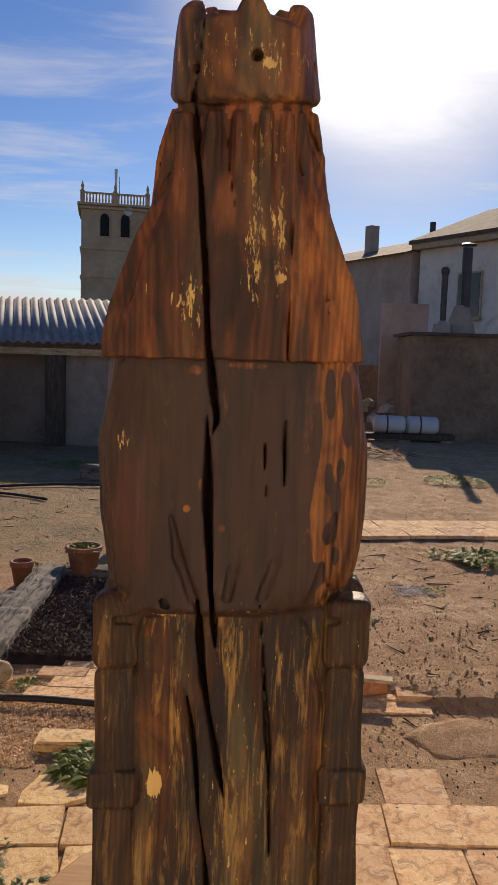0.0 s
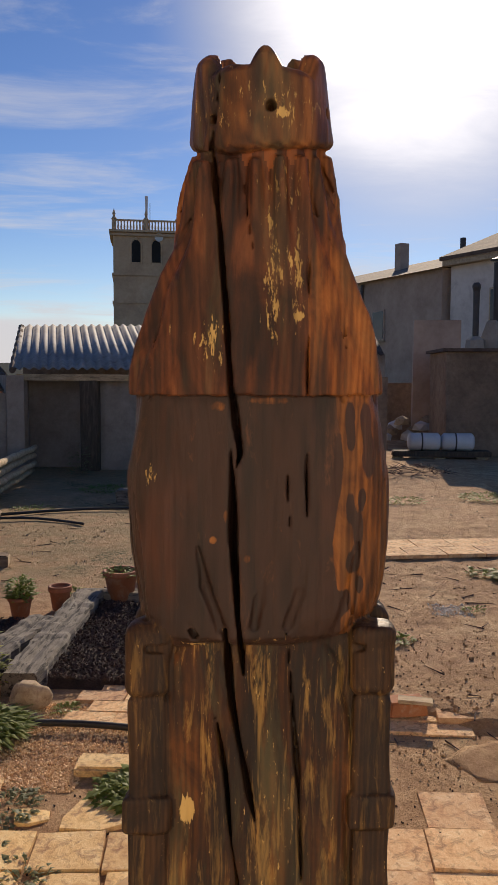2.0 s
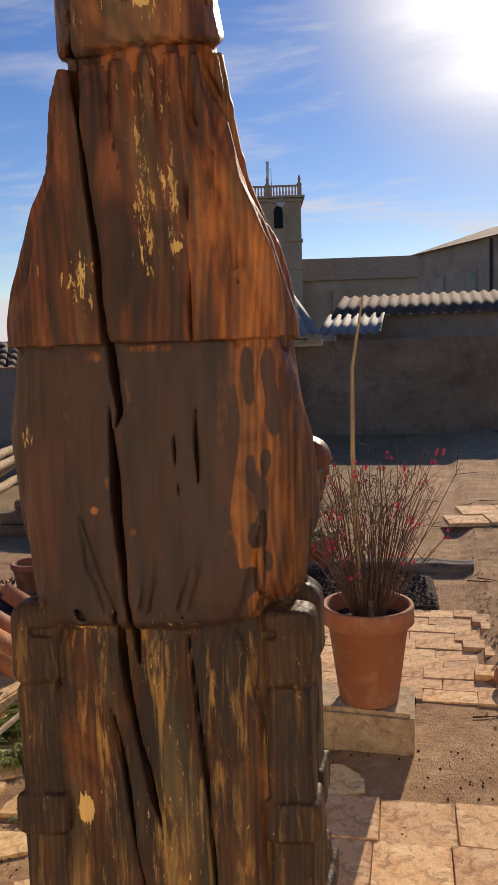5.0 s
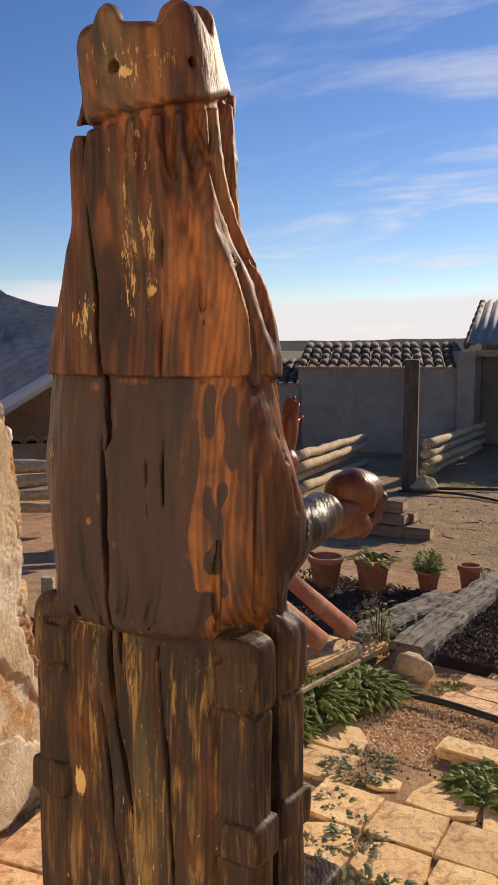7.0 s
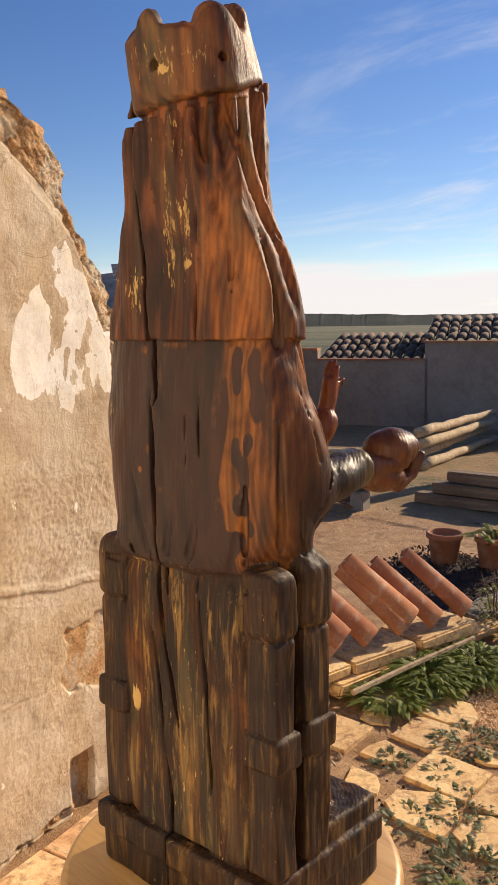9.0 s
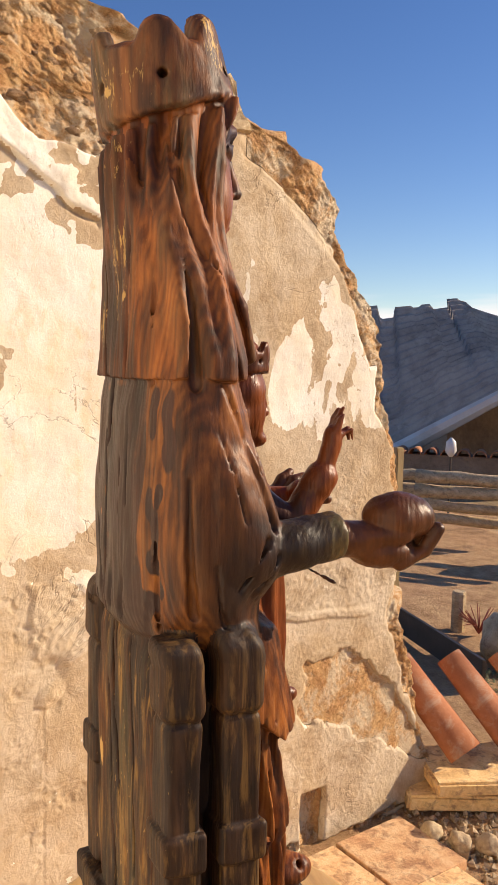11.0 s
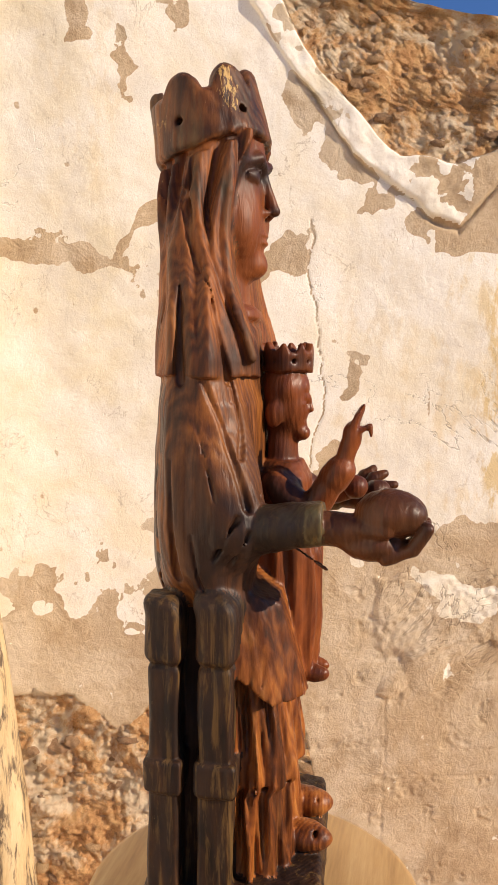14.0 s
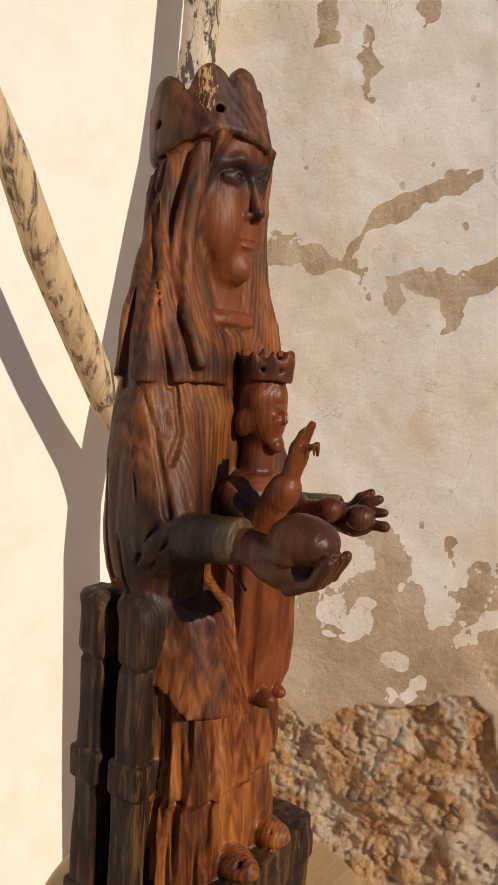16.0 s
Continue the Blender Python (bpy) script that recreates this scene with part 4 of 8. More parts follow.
def loft(zone, zs, rx, yb, yf, n=2.4, xc=0.0, k=0.004, folds=None, back=None):
    """A rounded column: half-width and back and front faces given at some heights."""
    sl, X, Y, Z = region((xc - max(rx), min(yb), min(zs)), (xc + max(rx), max(yf), max(zs)))
    z = np.clip(Z, min(zs), max(zs))
    o = np.argsort(zs)
    zs_, f = np.array(zs)[o], lambda v: np.interp(z, zs_, np.array(v)[o]).astype(np.float32)
    w, b, c = f(rx), f(yb), f(yf)
    ry, yc = (c - b) / 2, (b + c) / 2
    u, v = np.abs(X - xc) / w, np.abs(Y - yc) / ry
    r = (u ** n + v ** n) ** (1 / n)
    if back:
        r = np.where(Y < yc, np.where(X < 0, (u ** back + v ** back) ** (1 / back), (u ** 2.2 + v ** 2.2) ** (1 / 2.2)), r)
    d = (r - 1) * np.minimum(w, ry)
    if folds is not None:
        d = d + folds(X, Y, Z, np.arctan2((X - xc) / w, (Y - yc) / ry))
    dz = np.maximum(min(zs) - Z, Z - max(zs))
    add(sl, np.maximum(d, dz), zone, k)


def ball(zone, c, r, k=0.004, sub=False):
    sl, X, Y, Z = region([c[i] - r[i] for i in range(3)], [c[i] + r[i] for i in range(3)])
    q = np.sqrt(((X - c[0]) / r[0]) ** 2 + ((Y - c[1]) / r[1]) ** 2 + ((Z - c[2]) / r[2]) ** 2)
    d = (q - 1) * min(r)
    cut(sl, d, k) if sub else add(sl, d, zone, k)


def limb(zone, a, b, ra, rb, k=0.003, sub=False):
    """A tapered rod with round ends."""
    a, b, m = np.array(a, np.float32), np.array(b, np.float32), max(ra, rb)
    sl, X, Y, Z = region(np.minimum(a, b) - m, np.maximum(a, b) + m)
    ab = b - a
    t = np.clip(((X - a[0]) * ab[0] + (Y - a[1]) * ab[1] + (Z - a[2]) * ab[2]) / (ab @ ab), 0, 1)
    d = np.sqrt((X - a[0] - t * ab[0]) ** 2 + (Y - a[1] - t * ab[1]) ** 2 + (Z - a[2] - t * ab[2]) ** 2) - (ra + (rb - ra) * t)
    cut(sl, d, k) if sub else add(sl, d, zone, k)


def brick(zone, lo, hi, r=0.004, k=0.0015, sub=False):
    sl, X, Y, Z = region(lo, hi)
    q = [np.maximum(np.abs(V - (lo[i] + hi[i]) / 2) - ((hi[i] - lo[i]) / 2 - r), -0.5) for i, V in enumerate((X, Y, Z))]
    out = np.sqrt(sum(np.maximum(v, 0) ** 2 for v in q))
    d = out + np.minimum(np.maximum(np.maximum(q[0], q[1]), q[2]), 0) - r
    cut(sl, d, k) if sub else add(sl, d, zone, k)


def split(pts, half, y_to, y_from=-0.11):
    """A drying crack in the back, along a line of (x, z), narrowing to its ends."""
    for n, ((xa, za), (xb, zb)) in enumerate(zip(pts, pts[1:])):
        sl, X, Y, Z = region((min(xa, xb) - .01, y_from, min(za, zb) - .01), (max(xa, xb) + .01, y_to, max(za, zb) + .01), 0.004)
        dx, dz = xb - xa, zb - za
        t = np.clip(((X - xa) * dx + (Z - za) * dz) / (dx * dx + dz * dz), 0, 1)
        g = (n + t) / (len(pts) - 1)
        wide = half * np.minimum(1, 4 * np.minimum(g, 1 - g) + 0.35)
        wide = wide * np.clip((y_to - Y) / 0.012, 0.25, 1)
        d = np.sqrt((X - xa - t * dx) ** 2 + (Z - za - t * dz) ** 2) - wide
        cut(sl, np.maximum(d, Y - y_to), 0.0006)


def flank(s, y, z):
    """Half-width of the block so far at a depth and height, on side s."""
    col = FIELD[:, int(np.clip(round((y - G0[1]) / VOX), 0, GN[1] - 1)), int(np.clip(round((z - G0[2]) / VOX), 0, GN[2] - 1))]
    inside = AX[0][col < 0]
    return float(inside.max() if s > 0 else inside.min()) if len(inside) else s * .08


def gouge(line, r0, r1, k=.0016, lift=0.0):
    """A carved groove along (y, z) points of both flanks, widening from r0 to r1."""
    for s in (-1, 1):
        pts = [(flank(s, y, z) + s * lift, y, z) for y, z in line]
        for n, (a, b) in enumerate(zip(pts, pts[1:])):
            g = (r1 - r0) / (len(pts) - 1)
            limb(0, a, b, r0 + g * n, r0 + g * (n + 1), k, sub=True)


def facets(zone, s, planes, k=.003):
    """A block cut by planes (normal, point), on side s of the middle."""
    sl, X, Y, Z = region((-.10 if s < 0 else .0, -.05, .18), (.0 if s < 0 else .10, .08, .30))
    d = np.float32(-1)
    for n, p in planes:
        q = Vector(n).normalized()
        d = np.maximum(d, (X * s - p[0]) * q.x + (Y - p[1]) * q.y + (Z - p[2]) * q.z)
    add(sl, d.astype(np.float32), zone, k)


DARK, ROBE, VEIL, SKIN, CROWN, SKIRT, BACK, CHILD, VEIL_BACK, ARM, CUFF = range(11)

# plinth, throne seat and its back panel
brick(DARK, (-.089, -.077, 0), (.091, .066, .05), .006)
brick(DARK, (-.091, -.080, .030), (.093, .068, .054), .004)
brick(DARK, (-.068, -.062, .05), (.068, -.004, .275), .003)
loft(BACK, [.055, .20, .255, .272, .281], [.066, .066, .062, .05, .02], [-.071, -.071, -.0705, -.069, -.064], [-.03] * 5, 5, k=.001)


def post(x, y0, y1, lean):
    s = 1 if x > 0 else -1
    xa, xb = (x - .0145, x + .0145)
    for za, zb, g, r in ((.234, .285, .0015, .009), (.163, .2355, -.0012, .005), (.139, .1655, .0022, .004), (.055, .1415, -.001, .004)):
        brick(DARK, (xa - g + lean * s, y0 - g, za), (xb + g + lean * s, y1 + g, zb), r, .0006)


for x in (-.0735, .0805):
    post(x, -.072, -.043, 0)
    post(x, -.029, .002, -.002)

# body under the mantle
loft(ROBE, [.271, .278, .290, .334, .386, .42, .448], [.066, .0725, .0785, .0865, .089, .086, .082], [-.072, -.0775, -.0795, -.0790, -.0770, -.0745, -.070],
     [.006, .008, .010, .011, .012, .012, .006], 2.7, k=.003, back=3.8)
# veil, with its edge folds, cut open in front of the face
ZV = [.4405, .453, .475, .496, .526, .553, .58, .60, .62]


def veil_folds(X, Y, Z, A):
    side = np.clip((np.abs(A) - 0.3) * 2, 0, 1) * np.clip((2.75 - np.abs(A)) * 1.6, 0, 1)
    flute = np.clip((Z - .530) / .05, 0, 1) * 0.0042 * np.sin(19 * A + 1)
    return flute + side * (0.0014 * np.sin(9 * np.abs(A) + 14 * (Z - .5)) + 0.0008 * np.sin(17 * np.abs(A) - 20 * Z))


sl, X, Y, Z = region((-.09, -.08, .438), (.09, .02, .63))
keep_field, keep_zone = FIELD[sl].copy(), ZONE[sl].copy()
FIELD[sl] = 1.0
loft(VEIL, ZV, [.086, .0850, .0805, .0745, .0615, .0530, .0470, .0430, .040], [-.078, -.0775, -.0765, -.0755, -.075, -.0740, -.0710, -.0660, -.062],
     [.016, .016, .013, .010, .006, .008, .013, .016, .018], 2.3, k=.0, folds=veil_folds, back=3.4)
edge = np.interp(Z, [.44, .46, .486, .515, .544, .577, .595, .612, .625], [.015, .014, .004, -.005, -.009, -.006, -.001, .006, .012]).astype(np.float32)
edge = edge - 0.012 * np.clip(1 - np.abs(X) / .03, 0, 1)
veil = np.maximum(FIELD[sl], (Y - edge) * 0.9)
FIELD[sl] = keep_field
ZONE[sl] = keep_zone
add(sl, veil, VEIL, 0.0)
# long folds down the sides of the veil: two rolled strands by the face, grooves between them and slits above the hem
for s in (-1, 1):
    strand = ((.034, -.008, .608), (.0395, -.009, .597), (.0435, -.009, .575), (.046, -.011, .544), (.0505, -.008, .515), (.057, .001, .486), (.050, .011, .455))
    for p_, q_ in zip(strand, strand[1:]):
        limb(VEIL, (s * p_[0], *p_[1:]), (s * q_[0], *q_[1:]), .0052, .0050, .002)
    strand = ((.043, -.026, .612), (.049, -.032, .572), (.0535, -.028, .543), (.060, -.018, .510))
    for p_, q_ in zip(strand, strand[1:]):
        limb(VEIL, (s * p_[0], *p_[1:]), (s * q_[0], *q_[1:]), .0046, .0040, .003)
for line, r0_, r1_ in ((((-.018, .605), (-.023, .564), (-.021, .535), (-.009, .502), (.003, .470), (.009, .444)), .0014, .0034),
                       (((-.040, .605), (-.042, .565), (-.034, .530), (-.026, .515)), .0014, .0020),
                       (((-.055, .605), (-.058, .565), (-.056, .54)), .0012, .0014),
                       (((-.043, .515), (-.041, .484), (-.039, .438)), .0010, .0036),
                       (((-.022, .512), (-.012, .481), (-.003, .438)), .0010, .0036),
                       (((-.060, .500), (-.062, .438)), .0008, .0020)):
    gouge(line, r0_, r1_)

# neck, breast and collar
loft(ROBE, [.43, .455, .476, .490], [.062, .058, .046, .036], [-.06] * 4, [.010, .0095, .0075, .001], 2.2, k=.002)
loft(SKIN, [.476, .49, .50, .535], [.034, .029, .027, .026], [-.06] * 4, [.002, .0, -.001, -.002], 2.2, k=.002)
loft(SKIN, [.481, .485, .491, .495], [.034, .038, .037, .032], [-.05] * 4, [.004, .0090, .0080, .003], 2.2, k=.0008)
# head
ball(SKIN, (0, -.0265, .578), (.037, .038, .047), .004)
ball(SKIN, (0, -.0290, .602), (.0385, .0400, .048), .004)
ball(SKIN, (0, -.0195, .553), (.031, .031, .040), .006)
ball(SKIN, (0, -.0020, .5255), (.0130, .0148, .0115), .008)
for s in (-1, 1):
    ball(SKIN, (s * .0170, -.0085, .557), (.0165, .0168, .025), .008)
    ball(0, (s * .0165, .0170, .5905), (.0125, .0105, .0065), .004, sub=True)
    ball(SKIN, (s * .0155, .0015, .5895), (.0098, .0080, .0056), .001)
    limb(SKIN, (s * .0062, .0082, .5905), (s * .0155, .0098, .5943), .0010, .0013, .0008)
    limb(SKIN, (s * .0155, .0098, .5943), (s * .0260, .0035, .5905), .0013, .0010, .0008)
    limb(SKIN, (s * .0068, .0082, .5888), (s * .0155, .0088, .5858), .0009, .0011, .0008)
    limb(SKIN, (s * .0155, .0088, .5858), (s * .0255, .0032, .5885), .0011, .0009, .0008)
    limb(SKIN, (s * .004, .0105, .5985), (s * .015, .0095, .6035), .0024, .0028, .005)
    limb(SKIN, (s * .015, .0095, .6035), (s * .0290, -.0010, .5985), .0028, .0022, .005)
    ball(SKIN, (s * .0058, .0120, .5645), (.0042, .0050, .0040), .002)
    limb(0, (s * .0085, .0125, .5825), (s * .0175, .0105, .5800), .0007, .0011, .0010, sub=True)
    limb(0, (s * .0175, .0105, .5800), (s * .0270, .0030, .5835), .0011, .0007, .0010, sub=True)
    limb(0, (s * .0088, .0150, .5640), (s * .0150, .0100, .5450), .0010, .0013, .0020, sub=True)
    limb(0, (s * .0150, .0100, .5450), (s * .0140, .0075, .5350), .0012, .0007, .0020, sub=True)
limb(SKIN, (0, .0090, .5965), (0, .0170, .5675), .0034, .0052, .003)
ball(SKIN, (0, .0180, .5665), (.0044, .0048, .0042), .002)
ball(SKIN, (0, .0100, .5488), (.0098, .0042, .0022), .0015)
ball(SKIN, (0, .0097, .5428), (.0085, .0042, .0024), .0015)
limb(0, (-.009, .0130, .5458), (.009, .0130, .5458), .0008, .0008, .0008, sub=True)
ball(0, (0, .0140, .5365), (.010, .0035, .0025), .003, sub=True)

# crown: a flaring ring with eight points, tipped a little backwards, higher in front
sl, X, Y, Z = region((-.06, -.095, .59), (.06, .03, .69))
rim_at = np.interp(Y, [-.085, -.066, -.034, -.014, .002, .018], [.5955, .5970, .6055, .6130, .6180, .6165]).astype(np.float32)
zt = Z - rim_at - .0012 * np.sin(70 * X)
up = np.clip(zt, 0, .08)
yc = -.0290 - .22 * up
ang = np.arctan2(X, Y - yc)
tuck = .0035 * np.clip(1 - zt / .0055, 0, 1) ** 2                # the rim's rounded lower edge
rad = np.sqrt((X / (.0500 * (1 - 2.9 * up) - tuck)) ** 2 + ((Y - yc) / (.0445 * (1 - 1.6 * up) - tuck)) ** 2)
cut(sl, np.maximum(np.maximum(np.abs(zt + .0022) - .0022, (.945 - rad) * .044), Y + .004).astype(np.float32), .002)   # shadow gap under the rim
away = np.full(ang.shape, 9.0)                                    # angle to the nearest point of the crown
for a_, w_ in ((0, 1), (46, 1), (100, 1), (172, 1.5), (250, 1), (310, 1)):
    away = np.minimum(away, w_ * np.abs((ang - math.radians(a_) + math.pi) % (2 * math.pi) - math.pi))
tip = np.interp(Y, [-.085, -.060, -.043, -.012, .0], [.6580, .6600, .6640, .6725, .6765]).astype(np.float32)
deep = np.interp(Y, [-.08, -.045, -.01], [.0105, .015, .019]).astype(np.float32)
rise = np.clip(1 - (away / .40) ** 2, 0, 1)
rim_z = tip - deep * (1 - rise ** .8) - .006 * np.clip((rad - .84) / .16, 0, 1) ** 2
d = (rad - 1) * .044
inner = (rad - 0.70) * .044
d = np.maximum(d, np.maximum(-zt, (Z - rim_z) * .75))
d = np.maximum(d, -np.maximum(inner, .642 - Z))
add(sl, d.astype(np.float32), CROWN, .0008)
loft(CROWN, [.606, .607], [.03, .03], [-.06, -.06], [.0, .0], 2, k=.001)
for h in ((.009, -.077, .622), (.0470, -.046, .6255), (.0330, .002, .6360), (-.030, -.067, .617), (-.047, -.04, .625), (-.030, .004, .6365)):
    c = Vector((h[0], h[1] + .03, 0)).normalized() * .012
    limb(0, h, (h[0] - c.x, h[1] - c.y, h[2]), .0030, .0024, .0008, sub=True)

# arms and hands
for s in (-1, 1):
    ball(ROBE, (s * .056, -.014, .335), (.031, .034, .066), .02)
    limb(ROBE, (s * .064, -.010, .375), (s * .069, .006, .331), .022, .0225, .014)
    limb(CUFF, (s * .069, .012, .331), (s * .069, .064, .3395), .0185, .0158, .0008)
    limb(0, (s * .069, .005, .352), (s * .069, .020, .356), .002, .002, .001, sub=True)
    brick(0, (s * .069 - .03, .0680, .30), (s * .069 + .03, .090, .37), .001, .0006, sub=True)
    limb(ARM, (s * .068, .05, .338), (.068, .088, .335) if s > 0 else (-.064, .078, .340), .0128, .0118, .001)
    if s > 0:
        ball(ARM, (.066, .103, .326), (.0165, .024, .0115), .004)
        limb(ARM, (.074, .09, .338), (.080, .112, .339), .0075, .0055, .003)
    else:
        ball(ARM, (-.060, .086, .337), (.0150, .018, .0105), .004)
ball(ARM, (.066, .1145, .3485), (.0205, .0250, .0165), .001)                   # the round fruit
for i, x in enumerate((.050, .0585, .067, .0755)):
    limb(ARM, (x, .112, .318), (x + .001, .130, .326), .0050, .0046, .002)
    limb(ARM, (x + .001, .130, .326), (x + .002, .139, .341), .0046, .0038, .001)
for x, y, z, x1, y1, z1 in ((-.066, .080, .345, -.072, .096, .361), (-.060, .086, .344, -.066, .106, .358), (-.054, .092, .341, -.058, .114, .350), (-.050, .094, .334, -.049, .119, .341)):
    limb(ARM, (x, y, z), ((x + x1) / 2, (y + y1) / 2, (z + z1) / 2 + .003), .0052, .0047, .002)     # open left hand
    limb(ARM, ((x + x1) / 2, (y + y1) / 2, (z + z1) / 2 + .003), (x1, y1, z1), .0047, .0034, .001)
ball(ARM, (-.044, .100, .346), (.0115, .0115, .0105), .001)

limb(ARM, (.055, .040, .322), (.062, .070, .305), .0021, .0017, .0005)          # a dowel under the sleeve
# knees and skirt, with upright pleats
pleats = lambda X, Y, Z, A: 0.0018 * np.sin(15 * A + 22 * Z) + 0.0010 * np.sin(27 * A - 35 * Z) + 0.0006 * np.sin(40 * A + 60 * Z)
loft(SKIRT, [.058, .075, .131, .137, .15, .20, .25, .275], [.074, .075, .071, .072, .071, .066, .066, .062], [-.03] * 8, [.042, .046, .041, .047, .046, .038, .030, .015], 2.6, k=.002, folds=pleats)
for s in (-1, 1):
    facets(SKIRT, s, (((.90, .42, .14), (.066, .024, .238)), ((.62, .78, .16), (.066, .024, .238)), ((.05, .97, .24), (.045, .0440, .225)), ((.22, .58, .78), (.060, .024, .2755)),
                      ((.0, -.60, -.80), (.066, .024, .206)), ((.16, .10, -.98), (.050, .040, .2010)), ((-1, 0, 0), (.018, 0, 0)), ((0, -1, 0), (0, -.03, 0)), ((1, 0, 0), (.0775, 0, 0))))
    for x_, y_, z_, x1, y1, z1 in ((.0720, .0140, .266, .0740, .0110, .216), (.0680, .0235, .262, .0700, .0190, .210), (.0605, .0320, .262, .0600, .0355, .203), (.0500, .0430, .250, .0485, .0460, .203), (.0390, .0450, .245, .0400, .0470, .203)):
        limb(0, (s * x_, y_, z_), (s * x1, y1, z1), .0007, .0012, .0025, sub=True)
    limb(0, (s * .078, .010, .1365), (s * .030, .050, .1345), .0020, .0028, .0015, sub=True)
    ball(0, (s * .070, .040, .196), (.016, .014, .007), .003, sub=True)
    for q_ in (.036, .048, .060):
        limb(0, (s * q_, .062 - .25 * (q_ - .03), .185), (s * (q_ + .004), .056 - .25 * (q_ - .03), .140), .0012, .0026, .003, sub=True)
    ball(SKIRT, (s * .026, .052, .080), (.0140, .022, .012), .003)
    limb(0, (s * .014, .060, .086), (s * .038, .060, .086), .0010, .0012, .002, sub=True)
brick(DARK, (-.090, -.01, .05), (.088, .066, .0705), .005, .003)

# child on the lap
CX = -.010
loft(CHILD, [.197, .215, .25, .30, .33], [.031, .034, .036, .036, .034], [.0] * 5, [.052, .059, .061, .058, .050], 2.6, xc=-.012, k=.002, folds=lambda X, Y, Z, A: .0014 * np.sin(13 * A + 30 * Z))
loft(CHILD, [.31, .34, .362, .374], [.034, .036, .034, .020], [.000, .002, .005, .012], [.050, .050, .048, .042], 2.2, xc=-.010, k=.003)
limb(CHILD, (CX, .026, .368), (CX, .026, .400), .0125, .0115, .003)
ball(CHILD, (CX, .0285, .418), (.0175, .0185, .0285), .003)
ball(CHILD, (CX, .0265, .430), (.0195, .0195, .022), .001)
limb(CHILD, (CX, .046, .424), (CX, .0475, .4145), .0020, .0030, .0015)
ball(CHILD, (CX, .0435, .4035), (.0062, .003, .0018), .001)
ball(CHILD, (CX, .041, .396), (.0085, .0075, .0065), .004)
for s in (-1, 1):
    ball(0, (CX + s * .0075, .0475, .4195), (.0052, .004, .003), .002, sub=True)
    ball(CHILD, (CX + s * .0072, .0425, .4192), (.004, .003, .0025), .0006)
    ball(CHILD, (CX + s * .0165, .022, .412), (.004, .008, .012), .002)
    ball(CHILD, (s * .009, .056, .207), (.007, .013, .007), .002)
sl, X, Y, Z = region((-.037, .0, .44), (.015, .055, .472))
ang = np.arctan2(X - CX, Y - .0285)
rad = np.sqrt((X - CX) ** 2 + (Y - .0285) ** 2)
tooth = np.abs(((ang * 8 / (2 * np.pi) + .5) % 1) - .5) * 2
d = np.maximum(rad - .0195 - .06 * (Z - .445), np.maximum(.4445 - Z, (Z - .4605 - .0075 * np.clip(1 - tooth * 1.4, 0, 1)) * .7))
d = np.maximum(d, -np.maximum(rad - .0145, .455 - Z))
add(sl, d.astype(np.float32), CHILD, .0006)
for k_ in range(8):
    a_ = 2 * math.pi * (k_ + .5) / 8
    limb(0, (CX + math.sin(a_) * .021, .0285 + math.cos(a_) * .021, .4525), (CX + math.sin(a_) * .017, .0285 + math.cos(a_) * .017, .4525), .0016, .0014, .0005, sub=True)
# its hair, parted at the brow, and folds of its dress
ball(0, (CX, .052, .4285), (.020, .006, .0016), .0015, sub=True)
for q_ in (-.032, -.022, -.010, .002, .012):
    limb(0, (q_, .0630, .30), (q_ + .004, .0635, .215), .0008, .0024, .003, sub=True)
limb(0, (.026, .040, .34), (.022, .058, .225), .0010, .0034, .003, sub=True)
limb(CHILD, (.020, .026, .358), (.029, .052, .338), .0130, .0122, .004)
limb(CHILD, (.029, .052, .338), (.0275, .0715, .366), .0122, .0102, .002)
limb(CHILD, (.0275, .0710, .365), (.0278, .0755, .372), .0116, .0114, .0008)
limb(CHILD, (.0278, .0760, .373), (.0280, .0815, .391), .0068, .0072, .002)
ball(CHILD, (.0275, .0840, .398), (.0078, .0078, .0120), .002)
for x_, y_, z_ in ((.0225, .0910, .4185), (.0272, .0920, .4205), (.0318, .0900, .4165)):
    limb(CHILD, (x_, .0850, .405), (x_, .0875, .413), .0038, .0033, .001)
    limb(CHILD, (x_, .0875, .413), (x_, y_, z_), .0033, .0024, .0006)
for x_ in (.0255, .0305):
    limb(CHILD, (x_, .0880, .401), (x_, .0965, .4055), .0034, .0030, .001)
    limb(CHILD, (x_, .0965, .4055), (x_, .0975, .3985), .0030, .0024, .0006)
limb(CHILD, (-.034, .026, .360), (-.040, .052, .342), .0125, .0112, .004)
limb(CHILD, (-.040, .052, .342), (-.034, .078, .348), .0112, .0080, .002)
ball(CHILD, (-.026, .084, .352), (.0095, .0095, .0090), .001)

brick(0, (-.075, -.10, .2660), (.075, -.0690, .2725), .001, .0015, sub=True)
# cracks down the back, and the gathers under the mantle
split([(-.019, .672), (-.024, .640), (-.030, .598)], .0014, -.062)
split([(-.030, .603), (-.024, .545), (-.020, .494), (-.017, .445), (-.011, .402), (-.0135, .392)], .0021, -.045)
split([(-.017, .405), (-.0155, .38), (-.014, .325), (-.010, .276), (-.008, .25)], .0024, -.045)
split([(-.020, .283), (-.016, .23), (-.007, .183), (.0, .146)], .0023, -.045)
split([(-.027, .221), (-.020, .182), (-.017, .143), (-.010, .086), (-.010, .0)], .0019, -.05)
split([(-.010, .599), (-.007, .562), (-.003, .535)], .0009, -.062)
split([(.033, .56), (.033, .47), (.033, .40), (.034, .36)], .0014, -.063)
split([(.020, .395), (.023, .345)], .0010, -.066)
